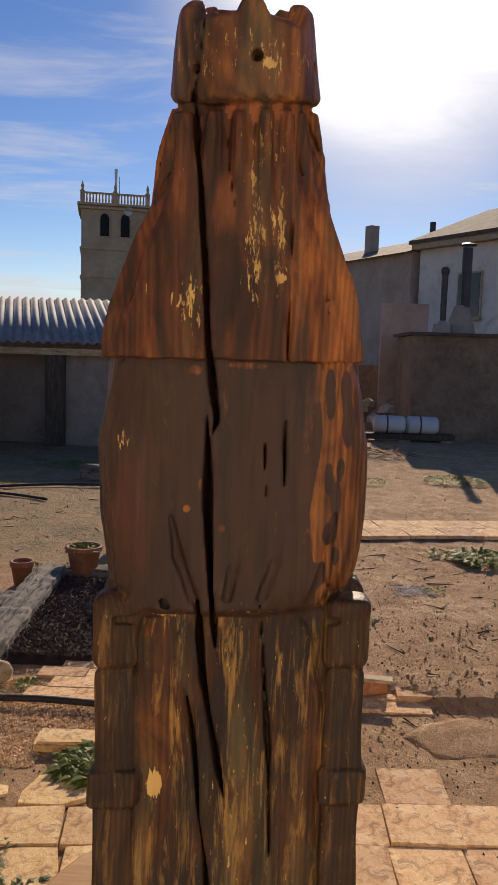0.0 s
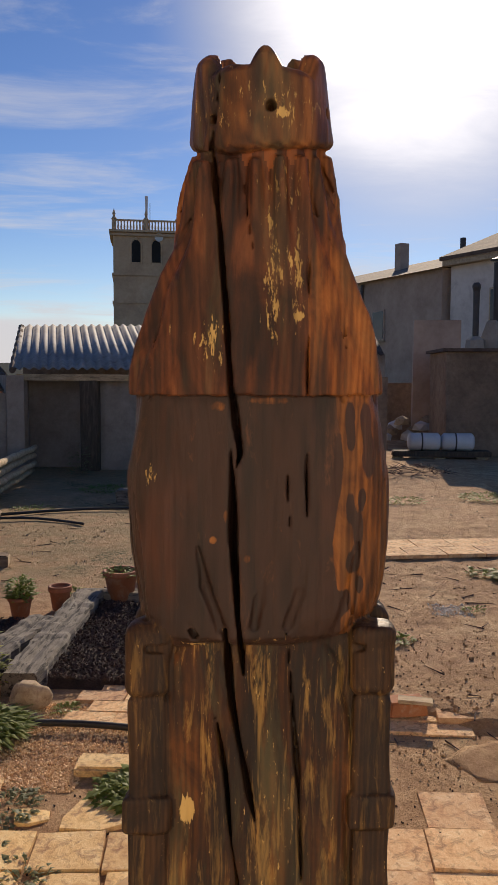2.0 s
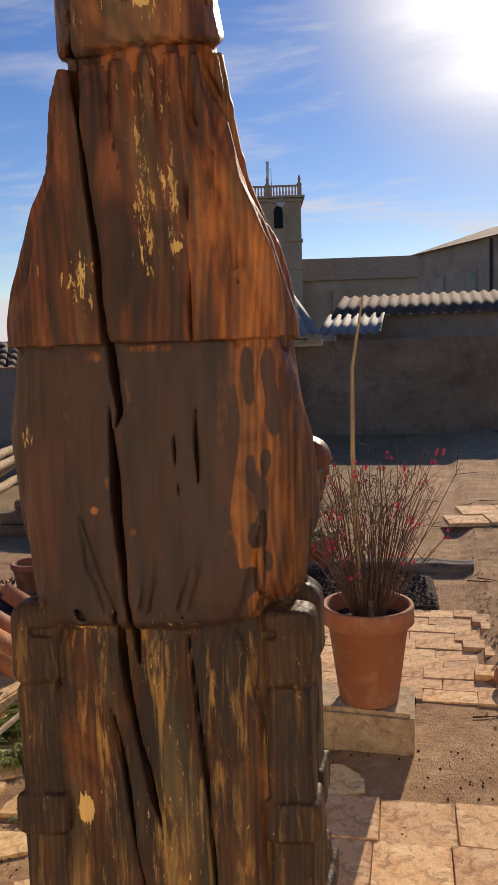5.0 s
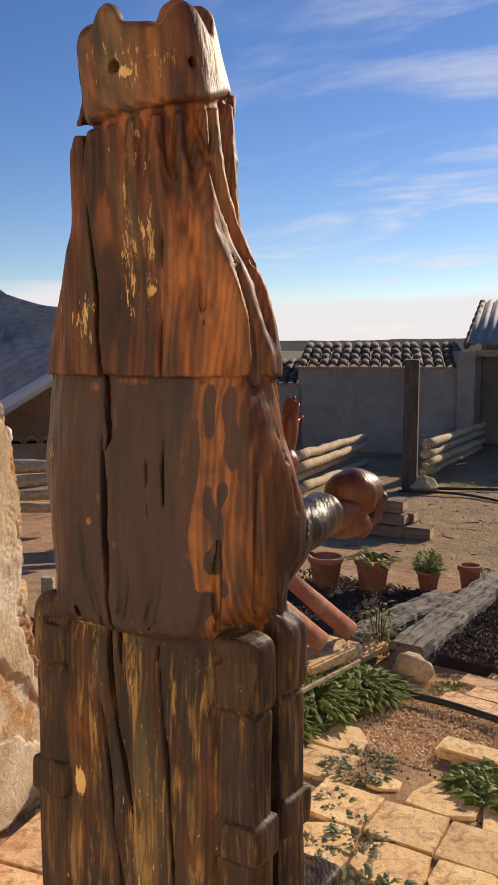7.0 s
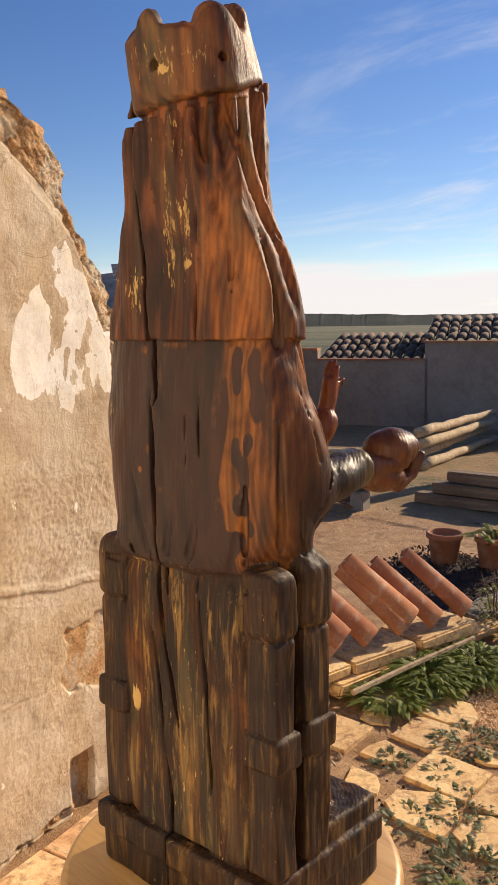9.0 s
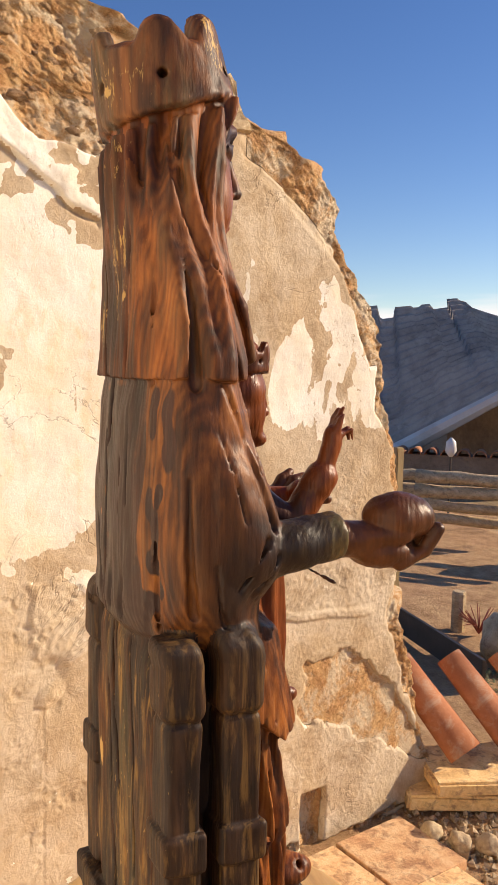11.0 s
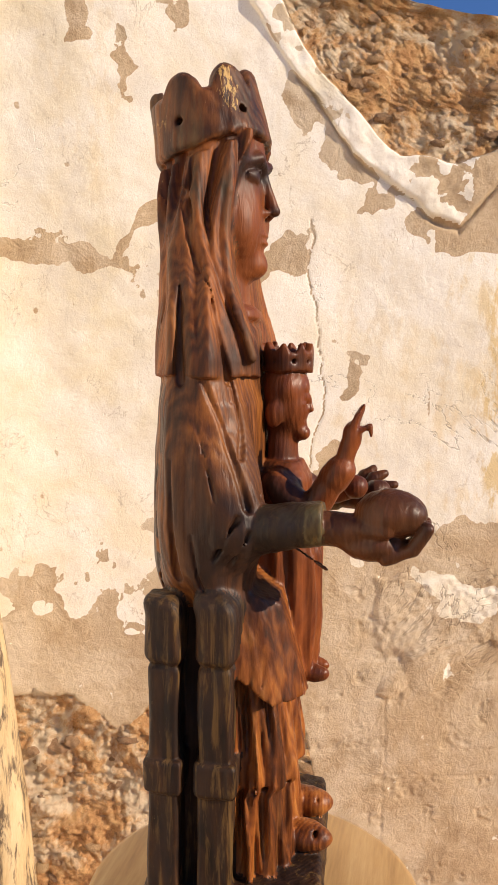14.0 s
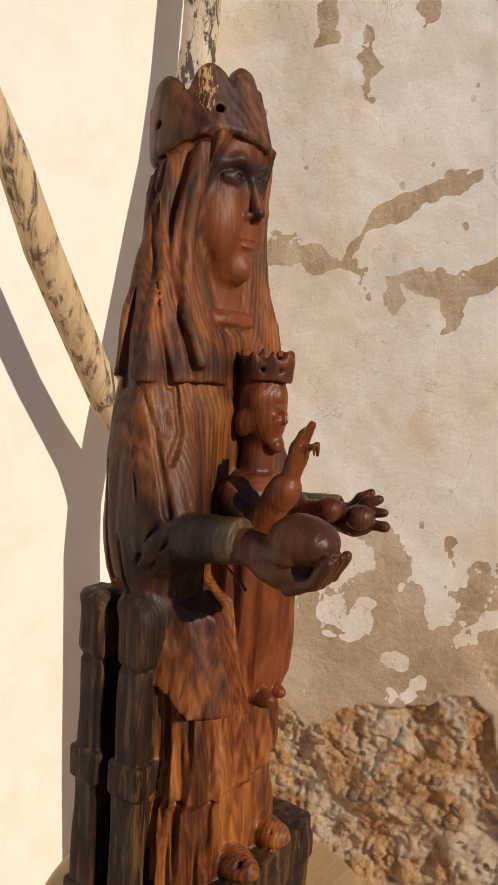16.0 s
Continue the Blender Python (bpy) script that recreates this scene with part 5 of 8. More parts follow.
split([(.021, .281), (.025, .231), (.030, .173), (.034, .07)], .0018, -.062)
split([(-.045, .43), (-.046, .37)], .0008, -.066)
for a_, b_, c_ in (((-.039, .34), (-.033, .313), (-.022, .283)), ((-.065, .356), (-.057, .319), (-.041, .28)), ((.008, .333), (.003, .303), (-.001, .286)),
                   ((.034, .341), (.030, .308), (.022, .286)), ((.067, .325), (.062, .300), (.055, .277))):
    yb = [-.0806 + .030 * (abs(p_[0]) / .085) ** 2.6 for p_ in (a_, b_, c_)]
    limb(0, (a_[0], yb[0], a_[1]), (b_[0], yb[1] + .001, b_[1]), .0010, .0032, .003, sub=True)
    limb(0, (b_[0], yb[1] + .001, b_[1]), (c_[0], yb[2] + .003, c_[1]), .0032, .0030, .003, sub=True)
# long sleeve folds at the sides
for line, r0_, r1_ in ((((-.020, .438), (-.004, .406), (.010, .371), (.016, .350)), .0012, .0042),
                       (((-.045, .382), (-.044, .336), (-.040, .298)), .0010, .0036),
                       (((-.062, .372), (-.060, .285)), .0008, .0022),
                       (((-.002, .437), (.007, .405), (.010, .385)), .0020, .0034),
                       (((-.024, .41), (-.006, .356)), .0006, .0016),
                       (((-.008, .312), (.010, .343)), .0008, .0026),
                       (((.002, .306), (.018, .333)), .0008, .0020),
                       (((-.026, .33), (-.020, .290)), .0006, .0018)):
    gouge(line, r0_, r1_)

def net(field, zone):
    """Surface nets: one vertex in each cell that the surface crosses."""
    inside = field < 0
    n = np.array(field.shape)
    corner = [(i, j, k) for i in (0, 1) for j in (0, 1) for k in (0, 1)]
    count = sum(inside[i:n[0] - 1 + i, j:n[1] - 1 + j, k:n[2] - 1 + k].astype(np.int8) for i, j, k in corner)
    cells = np.argwhere((count > 0) & (count < 8))
    index = np.full(tuple(n - 1), -1, np.int32)
    index[tuple(cells.T)] = np.arange(len(cells))
    val = {c: field[tuple((cells + c).T)] for c in corner}
    total, hits = np.zeros((len(cells), 3)), np.zeros(len(cells))
    for a in corner:
        for ax in range(3):
            if a[ax] == 0:
                b = tuple(a[q] + (q == ax) for q in range(3))
                va, vb = val[a], val[b]
                on = (va < 0) != (vb < 0)
                t = np.where(on, va / np.where(on, va - vb, 1), 0)
                p = np.repeat(np.array([a], float), len(cells), 0)
                p[:, ax] += t
                total += p * on[:, None]
                hits += on
    verts = G0 + VOX * (cells + total / hits[:, None])
    faces = []
    for ax in range(3):
        u, v = [q for q in range(3) if q != ax]
        lo = [slice(1, m - 1) for m in n]
        hi = list(lo)
        lo[ax], hi[ax] = slice(0, n[ax] - 1), slice(1, n[ax])
        A, B = inside[tuple(lo)], inside[tuple(hi)]
        for flip in (False, True):
            e = np.argwhere((A & ~B) if not flip else (~A & B))
            base = e.copy()
            base[:, u] += 1
            base[:, v] += 1
            quad = []
            for du, dv in ((-1, -1), (0, -1), (0, 0), (-1, 0)):
                c = base.copy()
                c[:, u] += du
                c[:, v] += dv
                quad.append(index[tuple(c.T)])
            q = np.stack(quad, 1)
            if flip != (ax == 1):
                q = q[:, ::-1]
            faces.append(q)
    faces = np.concatenate(faces)
    faces = faces[(faces >= 0).all(1)]
    z = zone[tuple((cells + 0).T)]
    return verts, faces, z[faces[:, 0]]


def lattice(p, seed):
    """Smooth value noise in -1..1 at points p."""
    rs = np.random.RandomState(seed)
    g = rs.uniform(-1, 1, (32, 32, 32))
    i = np.floor(p).astype(int)
    f = p - i
    f = f * f * (3 - 2 * f)
    out = 0
    for a in (0, 1):
        for b in (0, 1):
            for c in (0, 1):
                w = (f[:, 0] if a else 1 - f[:, 0]) * (f[:, 1] if b else 1 - f[:, 1]) * (f[:, 2] if c else 1 - f[:, 2])
                out = out + w * g[(i[:, 0] + a) % 32, (i[:, 1] + b) % 32, (i[:, 2] + c) % 32]
    return out


# the chisel's uneven touch, stretched along the grain
sl, X, Y, Z = region((-.2, -.2, -.1), (.2, .2, .8))
FIELD += (0.0007 * np.sin(95 * X + 31 * Z + 2) * np.sin(60 * Y + 45 * Z) + 0.0005 * np.sin(210 * X - 20 * Z) * np.sin(180 * Y + 75 * Z + 1)).astype(np.float32)
verts, faces, zones = net(FIELD, ZONE)
me = bpy.data.meshes.new("statue")
me.from_pydata([], [], [])
me.vertices.add(len(verts))
me.loops.add(4 * len(faces))
me.polygons.add(len(faces))
me.vertices.foreach_set("co", verts.astype(np.float32).ravel())
me.loops.foreach_set("vertex_index", faces.astype(np.int32).ravel())
me.polygons.foreach_set("loop_start", np.arange(0, 4 * len(faces), 4, dtype=np.int32))
me.update(calc_edges=True)
nor = np.zeros(3 * len(verts), np.float32)
me.vertices.foreach_get("normal", nor)
nor = nor.reshape(-1, 3)
rough = lattice(verts / (.005, .005, .06), 1) * .00045 + lattice(verts / (.016, .016, .05), 2) * .0007 + lattice(verts / (.003, .003, .012), 3) * .00015
shaped = verts + nor * rough[:, None]
shaped[:, 1] *= np.where(shaped[:, 1] < 0, 1 - .12 * np.clip((.60 - shaped[:, 2]) / .1, 0, 1), 1)
# the throne sits a little askew under the figure
shaped[:, 1] += shaped[:, 0] * (.02 + .08 * np.clip((.30 - shaped[:, 2]) / .03, 0, 1)) * np.clip((.60 - shaped[:, 2]) / .1, 0, 1)
me.vertices.foreach_set("co", shaped.astype(np.float32).ravel())
for m_ in STATUE_MATS:
    me.materials.append(m_)
mid = verts[faces].mean(1)
zones = np.where((zones == VEIL) & (mid[:, 0] < .033) & (mid[:, 1] < -.045), VEIL_BACK, zones)
# where the paint has worn off, where gilding is left, and where the wood is darkened
vx, vy, vz = verts.T


def spot(x, z, rx, rz):
    return np.clip(1.5 - np.sqrt(((vx - x) / rx) ** 2 + ((vz - z) / rz) ** 2), 0, 1)


rear = np.clip((-.020 - vy) / .012, 0, 1)
bare = np.maximum(np.clip((vx - .0545 + .003 * np.sin(60 * vz)) / .005 + .5, 0, 1), 1 - rear)
for x_, z_, rx_, rz_ in ((.062, .4266, .0035, .011), (.063, .411, .003, .008), (.0726, .424, .004, .012), (.0754, .399, .0048, .014), (.063, .365, .003, .011), (.0685, .350, .0036, .014), (.0648, .328, .0050, .009), (.060, .3014, .0045, .009), (.071, .372, .003, .007), (.070, .312, .003, .006)):
    bare = bare - .95 * spot(x_, z_, rx_, rz_) * rear
for x_, z_, rx_, rz_ in ((-.028, .3445, .0035, .0035), (-.006, .332, .004, .004), (-.0256, .4335, .007, .005), (.008, .437, .018, .0032), (-.012, .42, .002, .01), (-.02, .36, .002, .006)):
    bare = np.maximum(bare, .56 * spot(x_, z_, rx_, rz_) * rear)
back_face = np.clip((-.045 - vy) / .01, 0, 1)
bump_at = lambda v, c, w: np.exp(-((v - c) / w) ** 2)
gilt = back_face * np.clip((vz - .44) / .02, 0, 1) * np.clip((.66 - vz) / .03, 0, 1) * (
    .46 + .60 * bump_at(vx, .010, .007) * bump_at(vz, .52, .045) + .72 * bump_at(vx, .025, .0045) * bump_at(vz, .515, .035)
    + .65 * bump_at(vx, -.030, .007) * bump_at(vz, .475, .02) + .4 * bump_at(vx, .018, .012) * bump_at(vz, .575, .015))
gilt = np.maximum(gilt, np.where(vz < .284, (.52 + .12 * bump_at(vx, .005, .03)) * np.clip((-.035 - vy) / .02, 0, 1), 0))
gilt = np.maximum(gilt, np.where((vz > .606) & (vz < .672), .42 + .16 * back_face + .20 * bump_at(vz, .625, .01) * back_face, 0))
for x_, z_, rx_, rz_, g_ in ((-.071, .386, .005, .011, 1.0), (-.046, .156, .0055, .013, 1.6), (.027, .492, .005, .004, 1.3), (-.04, .272, .010, .0012, 1.2), (.016, .618, .005, .004, 1.3)):
    gilt = np.maximum(gilt, g_ * spot(x_, z_, rx_, rz_) * back_face)
gilt = np.maximum(gilt, np.where((vz > .612) & (vz < .69), 1.15 * bump_at(vx, .034, .010) * bump_at(vy, -.010, .014) * np.clip((vz - .622) / .012, 0, 1), 0))
darkened = np.zeros(len(verts))
front = np.clip((vy + .03) / .02, 0, 1)
darkened += .90 * np.exp(-((vz - .322) / .052) ** 2) * np.clip((vy + .045) / .03, 0, 1) * (np.abs(vx) > .03) * (vz > .20) * (vy < .056)
darkened += .3 * bump_at(vz, .400, .03) * bump_at(vy, .012, .012) * (np.abs(vx) > .04)
# darker band across eyes and brow, ending below the crown
darkened += 1.05 * np.exp(-((vz - .595) / .014) ** 2) * np.clip((vy + .022) / .010, 0, 1) * (np.abs(vx) < .036) * (vz < .616)
darkened += .8 * bump_at(vz, .566, .006) * np.clip((vy - .013) / .004, 0, 1)
darkened += .6 * bump_at(vz, .452, .010) * front
darkened += .22 * np.clip((vx - .078) / .006, 0, 1) * np.clip((.0 - vy) / .03, 0, 1) * (vz > .27) * (vz < .44)
darkened += np.clip((-.030 - vy) / .015, 0, 1) * .75 * np.clip(lattice(verts / (.0045, .0045, .045), 7) * .8 + .22 + .3 * lattice(verts / (.014, .014, .05), 8), 0, .8)   # dark streaks along the grain, on the back only
for n_, vals in (("bare", bare), ("gilt", gilt), ("darkened", np.clip(darkened, 0, .9))):
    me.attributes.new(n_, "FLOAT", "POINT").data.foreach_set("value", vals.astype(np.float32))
me.polygons.foreach_set("material_index", zones.astype(np.int32))
me.polygons.foreach_set("use_smooth", np.ones(len(faces), bool))
me.update()
statue = tagged(new("statue", me), "dark reddish carved wooden seated statue with crown, cracked back", "statue")
statue.matrix_world = pose(.117, .985, 1.19)


# ---- the stand under the statue ----
stand = thing("pedestal_table", (.103, .990, 0), "round varnished pine pedestal table under the statue", "table")
part("tabletop", lathe([(.05, 1.160), (.136, 1.160), (.143, 1.163), (.1455, 1.170), (.1455, 1.182), (.143, 1.188), (.138, 1.190), (.05, 1.190)], 64), M_PINE, stand, "honey-coloured pine round top", True)
part("column", lathe([(.035, .04), (.04, .06), (.028, .12), (.03, .5), (.034, .9), (.028, 1.05), (.05, 1.14), (.06, 1.16)], 28), M_PINE, stand, smooth=True)
part("foot", lathe([(.17, .0), (.175, .012), (.165, .03), (.05, .045), (.03, .05)], 40), M_PINE, stand, smooth=True)


# ---- poles in the corner ----
trunk = thing("forked_trunk", (0, 0, 0), "forked pale tree trunk with flaking grey bark leaning in the corner", "tree trunk")
part("stem", tube([(-.80, .27, 0), (-.795, .262, .18), (-.788, .25, .36), (-.775, .23, .68), (-.758, .205, 1.0), (-.746, .178, 1.25), (-.752, .158, 1.40), (-.772, .140, 1.47), (-.800, .118, 1.56)], [.072, .068, .067, .064, .062, .058, .052, .044, .028], 18, wob=.05, seed=5), M_BRANCH, trunk, "peeled lower stem", True)
part("shaft", tube([(-.755, .155, 1.34), (-.790, .125, 1.52), (-.862, .072, 1.82), (-.905, .050, 2.0), (-.940, .035, 2.15), (-.972, .032, 2.38), (-.990, .028, 2.7), (-1.0, .022, 3.1)], [.050, .047, .046, .047, .045, .046, .044, .042], 16, wob=.05, seed=3), M_POLE, trunk, "upright shaft with flaking dark bark", True)
part("limb", tube([(-.758, .145, 1.30), (-.735, .135, 1.40), (-.700, .120, 1.465), (-.650, .102, 1.525), (-.576, .100, 1.632), (-.460, .092, 1.826), (-.390, .080, 1.98), (-.22, .05, 2.27)], [.040, .046, .042, .038, .036, .036, .034, .030], 14, wob=.06, seed=6), M_BRANCH, trunk, "bare side limb", True)
for k, (x, z, r) in enumerate(((-.905, 2.08, .016), (-.885, 1.98, .013), (-.815, 1.72, .015), (-.785, 1.60, .013), (-.86, 1.90, .012))):
    part("knot", rock((r, r * .6, r), 300 + k, c=(x + .02, .052 + .19 * max(0, 2.0 - z) + .025, z), sub=1), M_BARK, trunk, smooth=True)

# ---- planting beds ----
def bed(x0, x1, y0, y1, skew, seed, name, label):
    bm = bmesh.new()
    nx, ny = int((x1 - x0) / .05), int((y1 - y0) / .05)
    rows = [[bm.verts.new((x0 + (x1 - x0) * i / nx + skew * (j / ny), y0 + (y1 - y0) * j / ny, .022 + .014 * lat2(i * .05, j * .05, .09, seed) - .05 * (i in (0, nx) or j in (0, ny)))) for i in range(nx + 1)] for j in range(ny + 1)]
    for a, b in zip(rows, rows[1:]):
        for i in range(nx):
            bm.faces.new((a[i], a[i + 1], b[i + 1], b[i]))
    ob = tagged(new(name, mesh(name, bm, M_MULCH, True)), label, "mulch", kind="stuff")
    return ob


bed(-1.28, -.70, 4.46, 5.98, -.1, 51, "mulch_bed", "dark bark mulch bed between the sleepers")
bed(-.75, .35, 5.25, 5.98, -.05, 52, "mulch_bed", "dark bark mulch bed behind the tiled path")
bed(-2.65, -1.30, 4.55, 5.55, .1, 53, "mulch_bed", "dark bark mulch bed in front of the pots")


def chips(n, x0, x1, y0, y1, seed, size, z=.03):
    rnd = random.Random(seed)
    v, f = [], []
    for _ in range(n):
        x, y = rnd.uniform(x0, x1), rnd.uniform(y0, y1)
        x += -.1 * (y - y0) / (y1 - y0)
        l, w = size * rnd.uniform(.6, 1.6), size * rnd.uniform(.3, .7)
        r = Euler((rnd.uniform(-.7, .7), rnd.uniform(-.7, .7), rnd.uniform(0, 6.3))).to_matrix()
        k = len(v)
        for q in ((-l, -w, 0), (l, -w * .6, 0), (l * .8, w, 0), (-l * .7, w * .8, 0), (0, 0, size * .5)):
            v.append(tuple(Vector((x, y, z + rnd.uniform(-.004, .016))) + r @ Vector(q)))
        f += [(k, k + 1, k + 4), (k + 1, k + 2, k + 4), (k + 2, k + 3, k + 4), (k + 3, k, k + 4)]
    return v, f


for args, nm in (((2600, -1.22, -.72, 4.48, 5.95, 1, .011), "bark_chips"), ((1700, -.72, .3, 5.28, 5.95, 2, .011), "bark_chips"), ((1900, -2.6, -1.35, 4.6, 5.5, 3, .011), "bark_chips")):
    pieces(nm, *chips(*args), M_CHIP, "loose dark bark chips on the bed", "bark chips")


def sleeper(a, b, width, high, seed, label):
    a, b = Vector(a), Vector(b)
    l = (b - a).length
    ob = thing("sleeper", (*a, 0), label, "sleeper", "old sleepers edging the beds", math.degrees(math.atan2(b.y - a.y, b.x - a.x)))
    bm = bmesh.new()
    n, rnd = 26, random.Random(seed)
    rows = []
    for i in range(n + 1):
        x = l * i / n
        w = width / 2 * (1 + .06 * rnd.uniform(-1, 1)) * (.93 if i in (0, n) else 1)
        h = high * (1 + .05 * rnd.uniform(-1, 1))
        prof = [(-w, -.03), (-w, h * .75), (-w * .88, h * .97), (-w * .4, h), (-w * .05, h * (.90 if i % 7 else .97)), (w * .35, h), (w * .88, h * .97), (w, h * .72), (w, -.03)]
        rows.append([bm.verts.new((x, p + .004 * rnd.uniform(-1, 1), q + .003 * rnd.uniform(-1, 1))) for p, q in prof])
    for p, q in zip(rows, rows[1:]):
        for k in range(8):
            bm.faces.new((p[k], p[k + 1], q[k + 1], q[k]))
    bm.faces.new(rows[0]), bm.faces.new(rows[-1])
    part("beam", bm, M_SLEEPER, ob)
    return ob


sleeper((-1.30, 4.36), (-1.37, 6.02), .21, .10, 1, "grey weathered cracked sleeper between the mulch beds")
sleeper((-1.62, 4.28), (-1.50, 5.38), .19, .10, 2, "grey weathered sleeper half sunk in the bed")
sleeper((-1.45, 6.10), (.55, 6.13), .14, .07, 3, "pale flat edging timber behind the pots")


def leafage(n, spread, high, size, seed, lobes=True, flat=0.5, thin=1.0):
    """Many small leaves, each a bent blade, standing up from a round patch."""
    rnd = random.Random(seed)
    v, f = [], []
    for _ in range(n):
        a, r = rnd.uniform(0, 6.283), spread * math.sqrt(rnd.random())
        base = Vector((r * math.cos(a), r * math.sin(a), 0))
        out = Vector((math.cos(a + rnd.uniform(-1, 1)), math.sin(a + rnd.uniform(-1, 1)), 0))
        z = high * rnd.random() * (1 - .6 * (r / spread) ** 2)
        l = size * rnd.uniform(.6, 1.4)
        w = l * rnd.uniform(.12, .22) * thin
        s = Vector((-out.y, out.x, rnd.uniform(-.4, .4)))
        rise = rnd.uniform(.1, 1) * (1 - flat) + .15
        p0 = base + Vector((0, 0, z))
        p1, p2 = p0 + out * l * .5 + Vector((0, 0, l * rise * .55)), p0 + out * l + Vector((0, 0, l * rise * .45))
        k = len(v)
        v += [tuple(p0), tuple(p1 - s * w), tuple(p1 + s * w), tuple(p2), tuple(p1 + Vector((0, 0, .15 * w)))]
        f += [(k, k + 1, k + 4), (k, k + 4, k + 2), (k + 1, k + 3, k + 4), (k + 4, k + 3, k + 2)]
        if lobes:
            for sg in (-1, 1):
                q = p0.lerp(p1, .7)
                k = len(v)
                v += [tuple(q), tuple(q + s * sg * w * 1.5 + out * l * .2), tuple(q + s * sg * w * .6 + out * l * .35)]
                f.append((k, k + 1, k + 2))
    return v, f


def plant(name, at, n, spread, high, size, seed, mat, label, category="weed", group="", flat=0.5, lobes=True, thin=1.0):
    me = bpy.data.meshes.new(name)
    v, f = leafage(n, spread, high, size, seed, lobes, flat, thin)
    me.from_pydata(v, [], f)
    me.materials.append(mat)
    ob = tagged(new(name, me), label, category, group, "stuff")
    ob.matrix_world = pose(*at)
    return ob


WEEDS = [(-.46, 3.42, 320, .16, .07, .06, M_LEAF, "lush green dandelion weed beside a stone slab"), (-.58, 3.42, 160, .10, .05, .05, M_LEAF, "green weed tuft beside a stone slab"),
         (-.98, 3.28, 210, .16, .045, .036, M_LEAFG, "green weed spreading over the flagstones"), (-.93, 3.00, 60, .07, .03, .035, M_LEAFG, "small grey-green weed in a joint"),
         (-.76, 2.86, 120, .13, .03, .036, M_LEAFG, "grey-green thistle weed on the flagstones"), (-.58, 2.60, 200, .16, .04, .040, M_LEAFG, "green weeds along the broken paving edge"),
         (-.86, 2.68, 80, .10, .03, .036, M_LEAFG, "grey-green thistle weed on bare soil"), (-.45, 2.42, 170, .18, .04, .040, M_LEAF, "green weeds along the broken paving edge"),
         (-1.12, 2.95, 80, .06, .03, .035, M_LEAFG, "small grey-green weed in a joint"), (-1.0, 4.20, 70, .06, .03, .035, M_LEAF, "small green weed beside the rock"),
         (1.86, 6.70, 380, .24, .11, .07, M_LEAF, "bright green weed clump on the dirt"), (1.62, 6.86, 120, .15, .05, .05, M_LEAF, "low green weeds on the dirt"),
         (.74, 5.15, 90, .09, .04, .045, M_LEAF, "small green weed tuft on the dirt"), (1.32, 5.83, 60, .07, .03, .035, M_LEAF, "small green weed tuft on the dirt"),
         (1.7, 5.5, 60, .09, .02, .03, M_LEAFG, "flat grey-green weed on the dirt"), (2.6, 10.9, 420, .5, .06, .06, M_LEAF, "patchy green weeds on the dirt"), (1.4, 10.6, 260, .4, .05, .05, M_LEAF, "patchy green weeds on the dirt"),
         (-2.6, 11.6, 320, .5, .05, .06, M_LEAF, "patchy green weeds on the dirt"), (-3.1, 9.9, 160, .3, .04, .05, M_LEAF, "patchy green weeds on the dirt"), (-1.55, 6.2, 90, .10, .05, .05, M_LEAF, "green weed behind the pots"),
         (-2.65, 3.46, 240, .24, .04, .035, M_LEAFG, "dry grey-green grass by the rocks"), (-1.42, 2.72, 70, .09, .03, .036, M_LEAFG, "grey-green thistle weed by the rubble"), (-1.0, 6.2, 120, .08, .07, .05, M_LEAF, "green weed between the pots"), (-.63, 6.2, 120, .08, .07, .05, M_LEAF, "green weed between the pots")]
for i, (x, y, n, sp, hi, sz, mt, lb) in enumerate(WEEDS):
    plant("weed", (x, y, ground_z(x, y)), int(n * .9), sp * .8, hi * .7, sz * 1.0, 100 + i, mt, lb, "weed", "weeds in the yard", flat=.35)
plant("cut_greens", (-1.40, 3.62, .0), 1100, .17, 0.075, .085, 201, M_LEAF, "heap of freshly cut green weeds on the ground", "weeds", flat=.62, lobes=False, thin=.55)
plant("cut_greens", (-1.30, 3.88, .0), 950, .16, 0.075, .085, 202, M_LEAF, "heap of freshly cut green weeds on the ground", "weeds", flat=.62, lobes=False, thin=.55)
plant("cut_greens", (-1.42, 3.34, .0), 400, .13, 0.045, .085, 203, M_LEAF, "heap of freshly cut green weeds on the ground", "weeds", flat=.62, lobes=False, thin=.55)

sap = thing("young_shrub", (-1.48, 4.40, 0), "thin young yellow-green shrub growing by a sleeper", "shrub")
for i in range(5):
    rnd = random.Random(300 + i)
    part("stem", tube(bent((rnd.uniform(-.02, .02), rnd.uniform(-.02, .02), -.01), (rnd.uniform(-.09, .09), rnd.uniform(-.06, .06), rnd.uniform(.22, .33)), 5, 0, i, .008), [.006, .005, .005, .004, .003, .002], 5), M_TWIG, sap)
v_, f_ = leafage(230, .09, .30, .045, 310, False, .3)
me = bpy.data.meshes.new("foliage")
me.from_pydata(v_, [], f_)
me.materials.append(M_LEAFY)
new("foliage", me).parent = sap

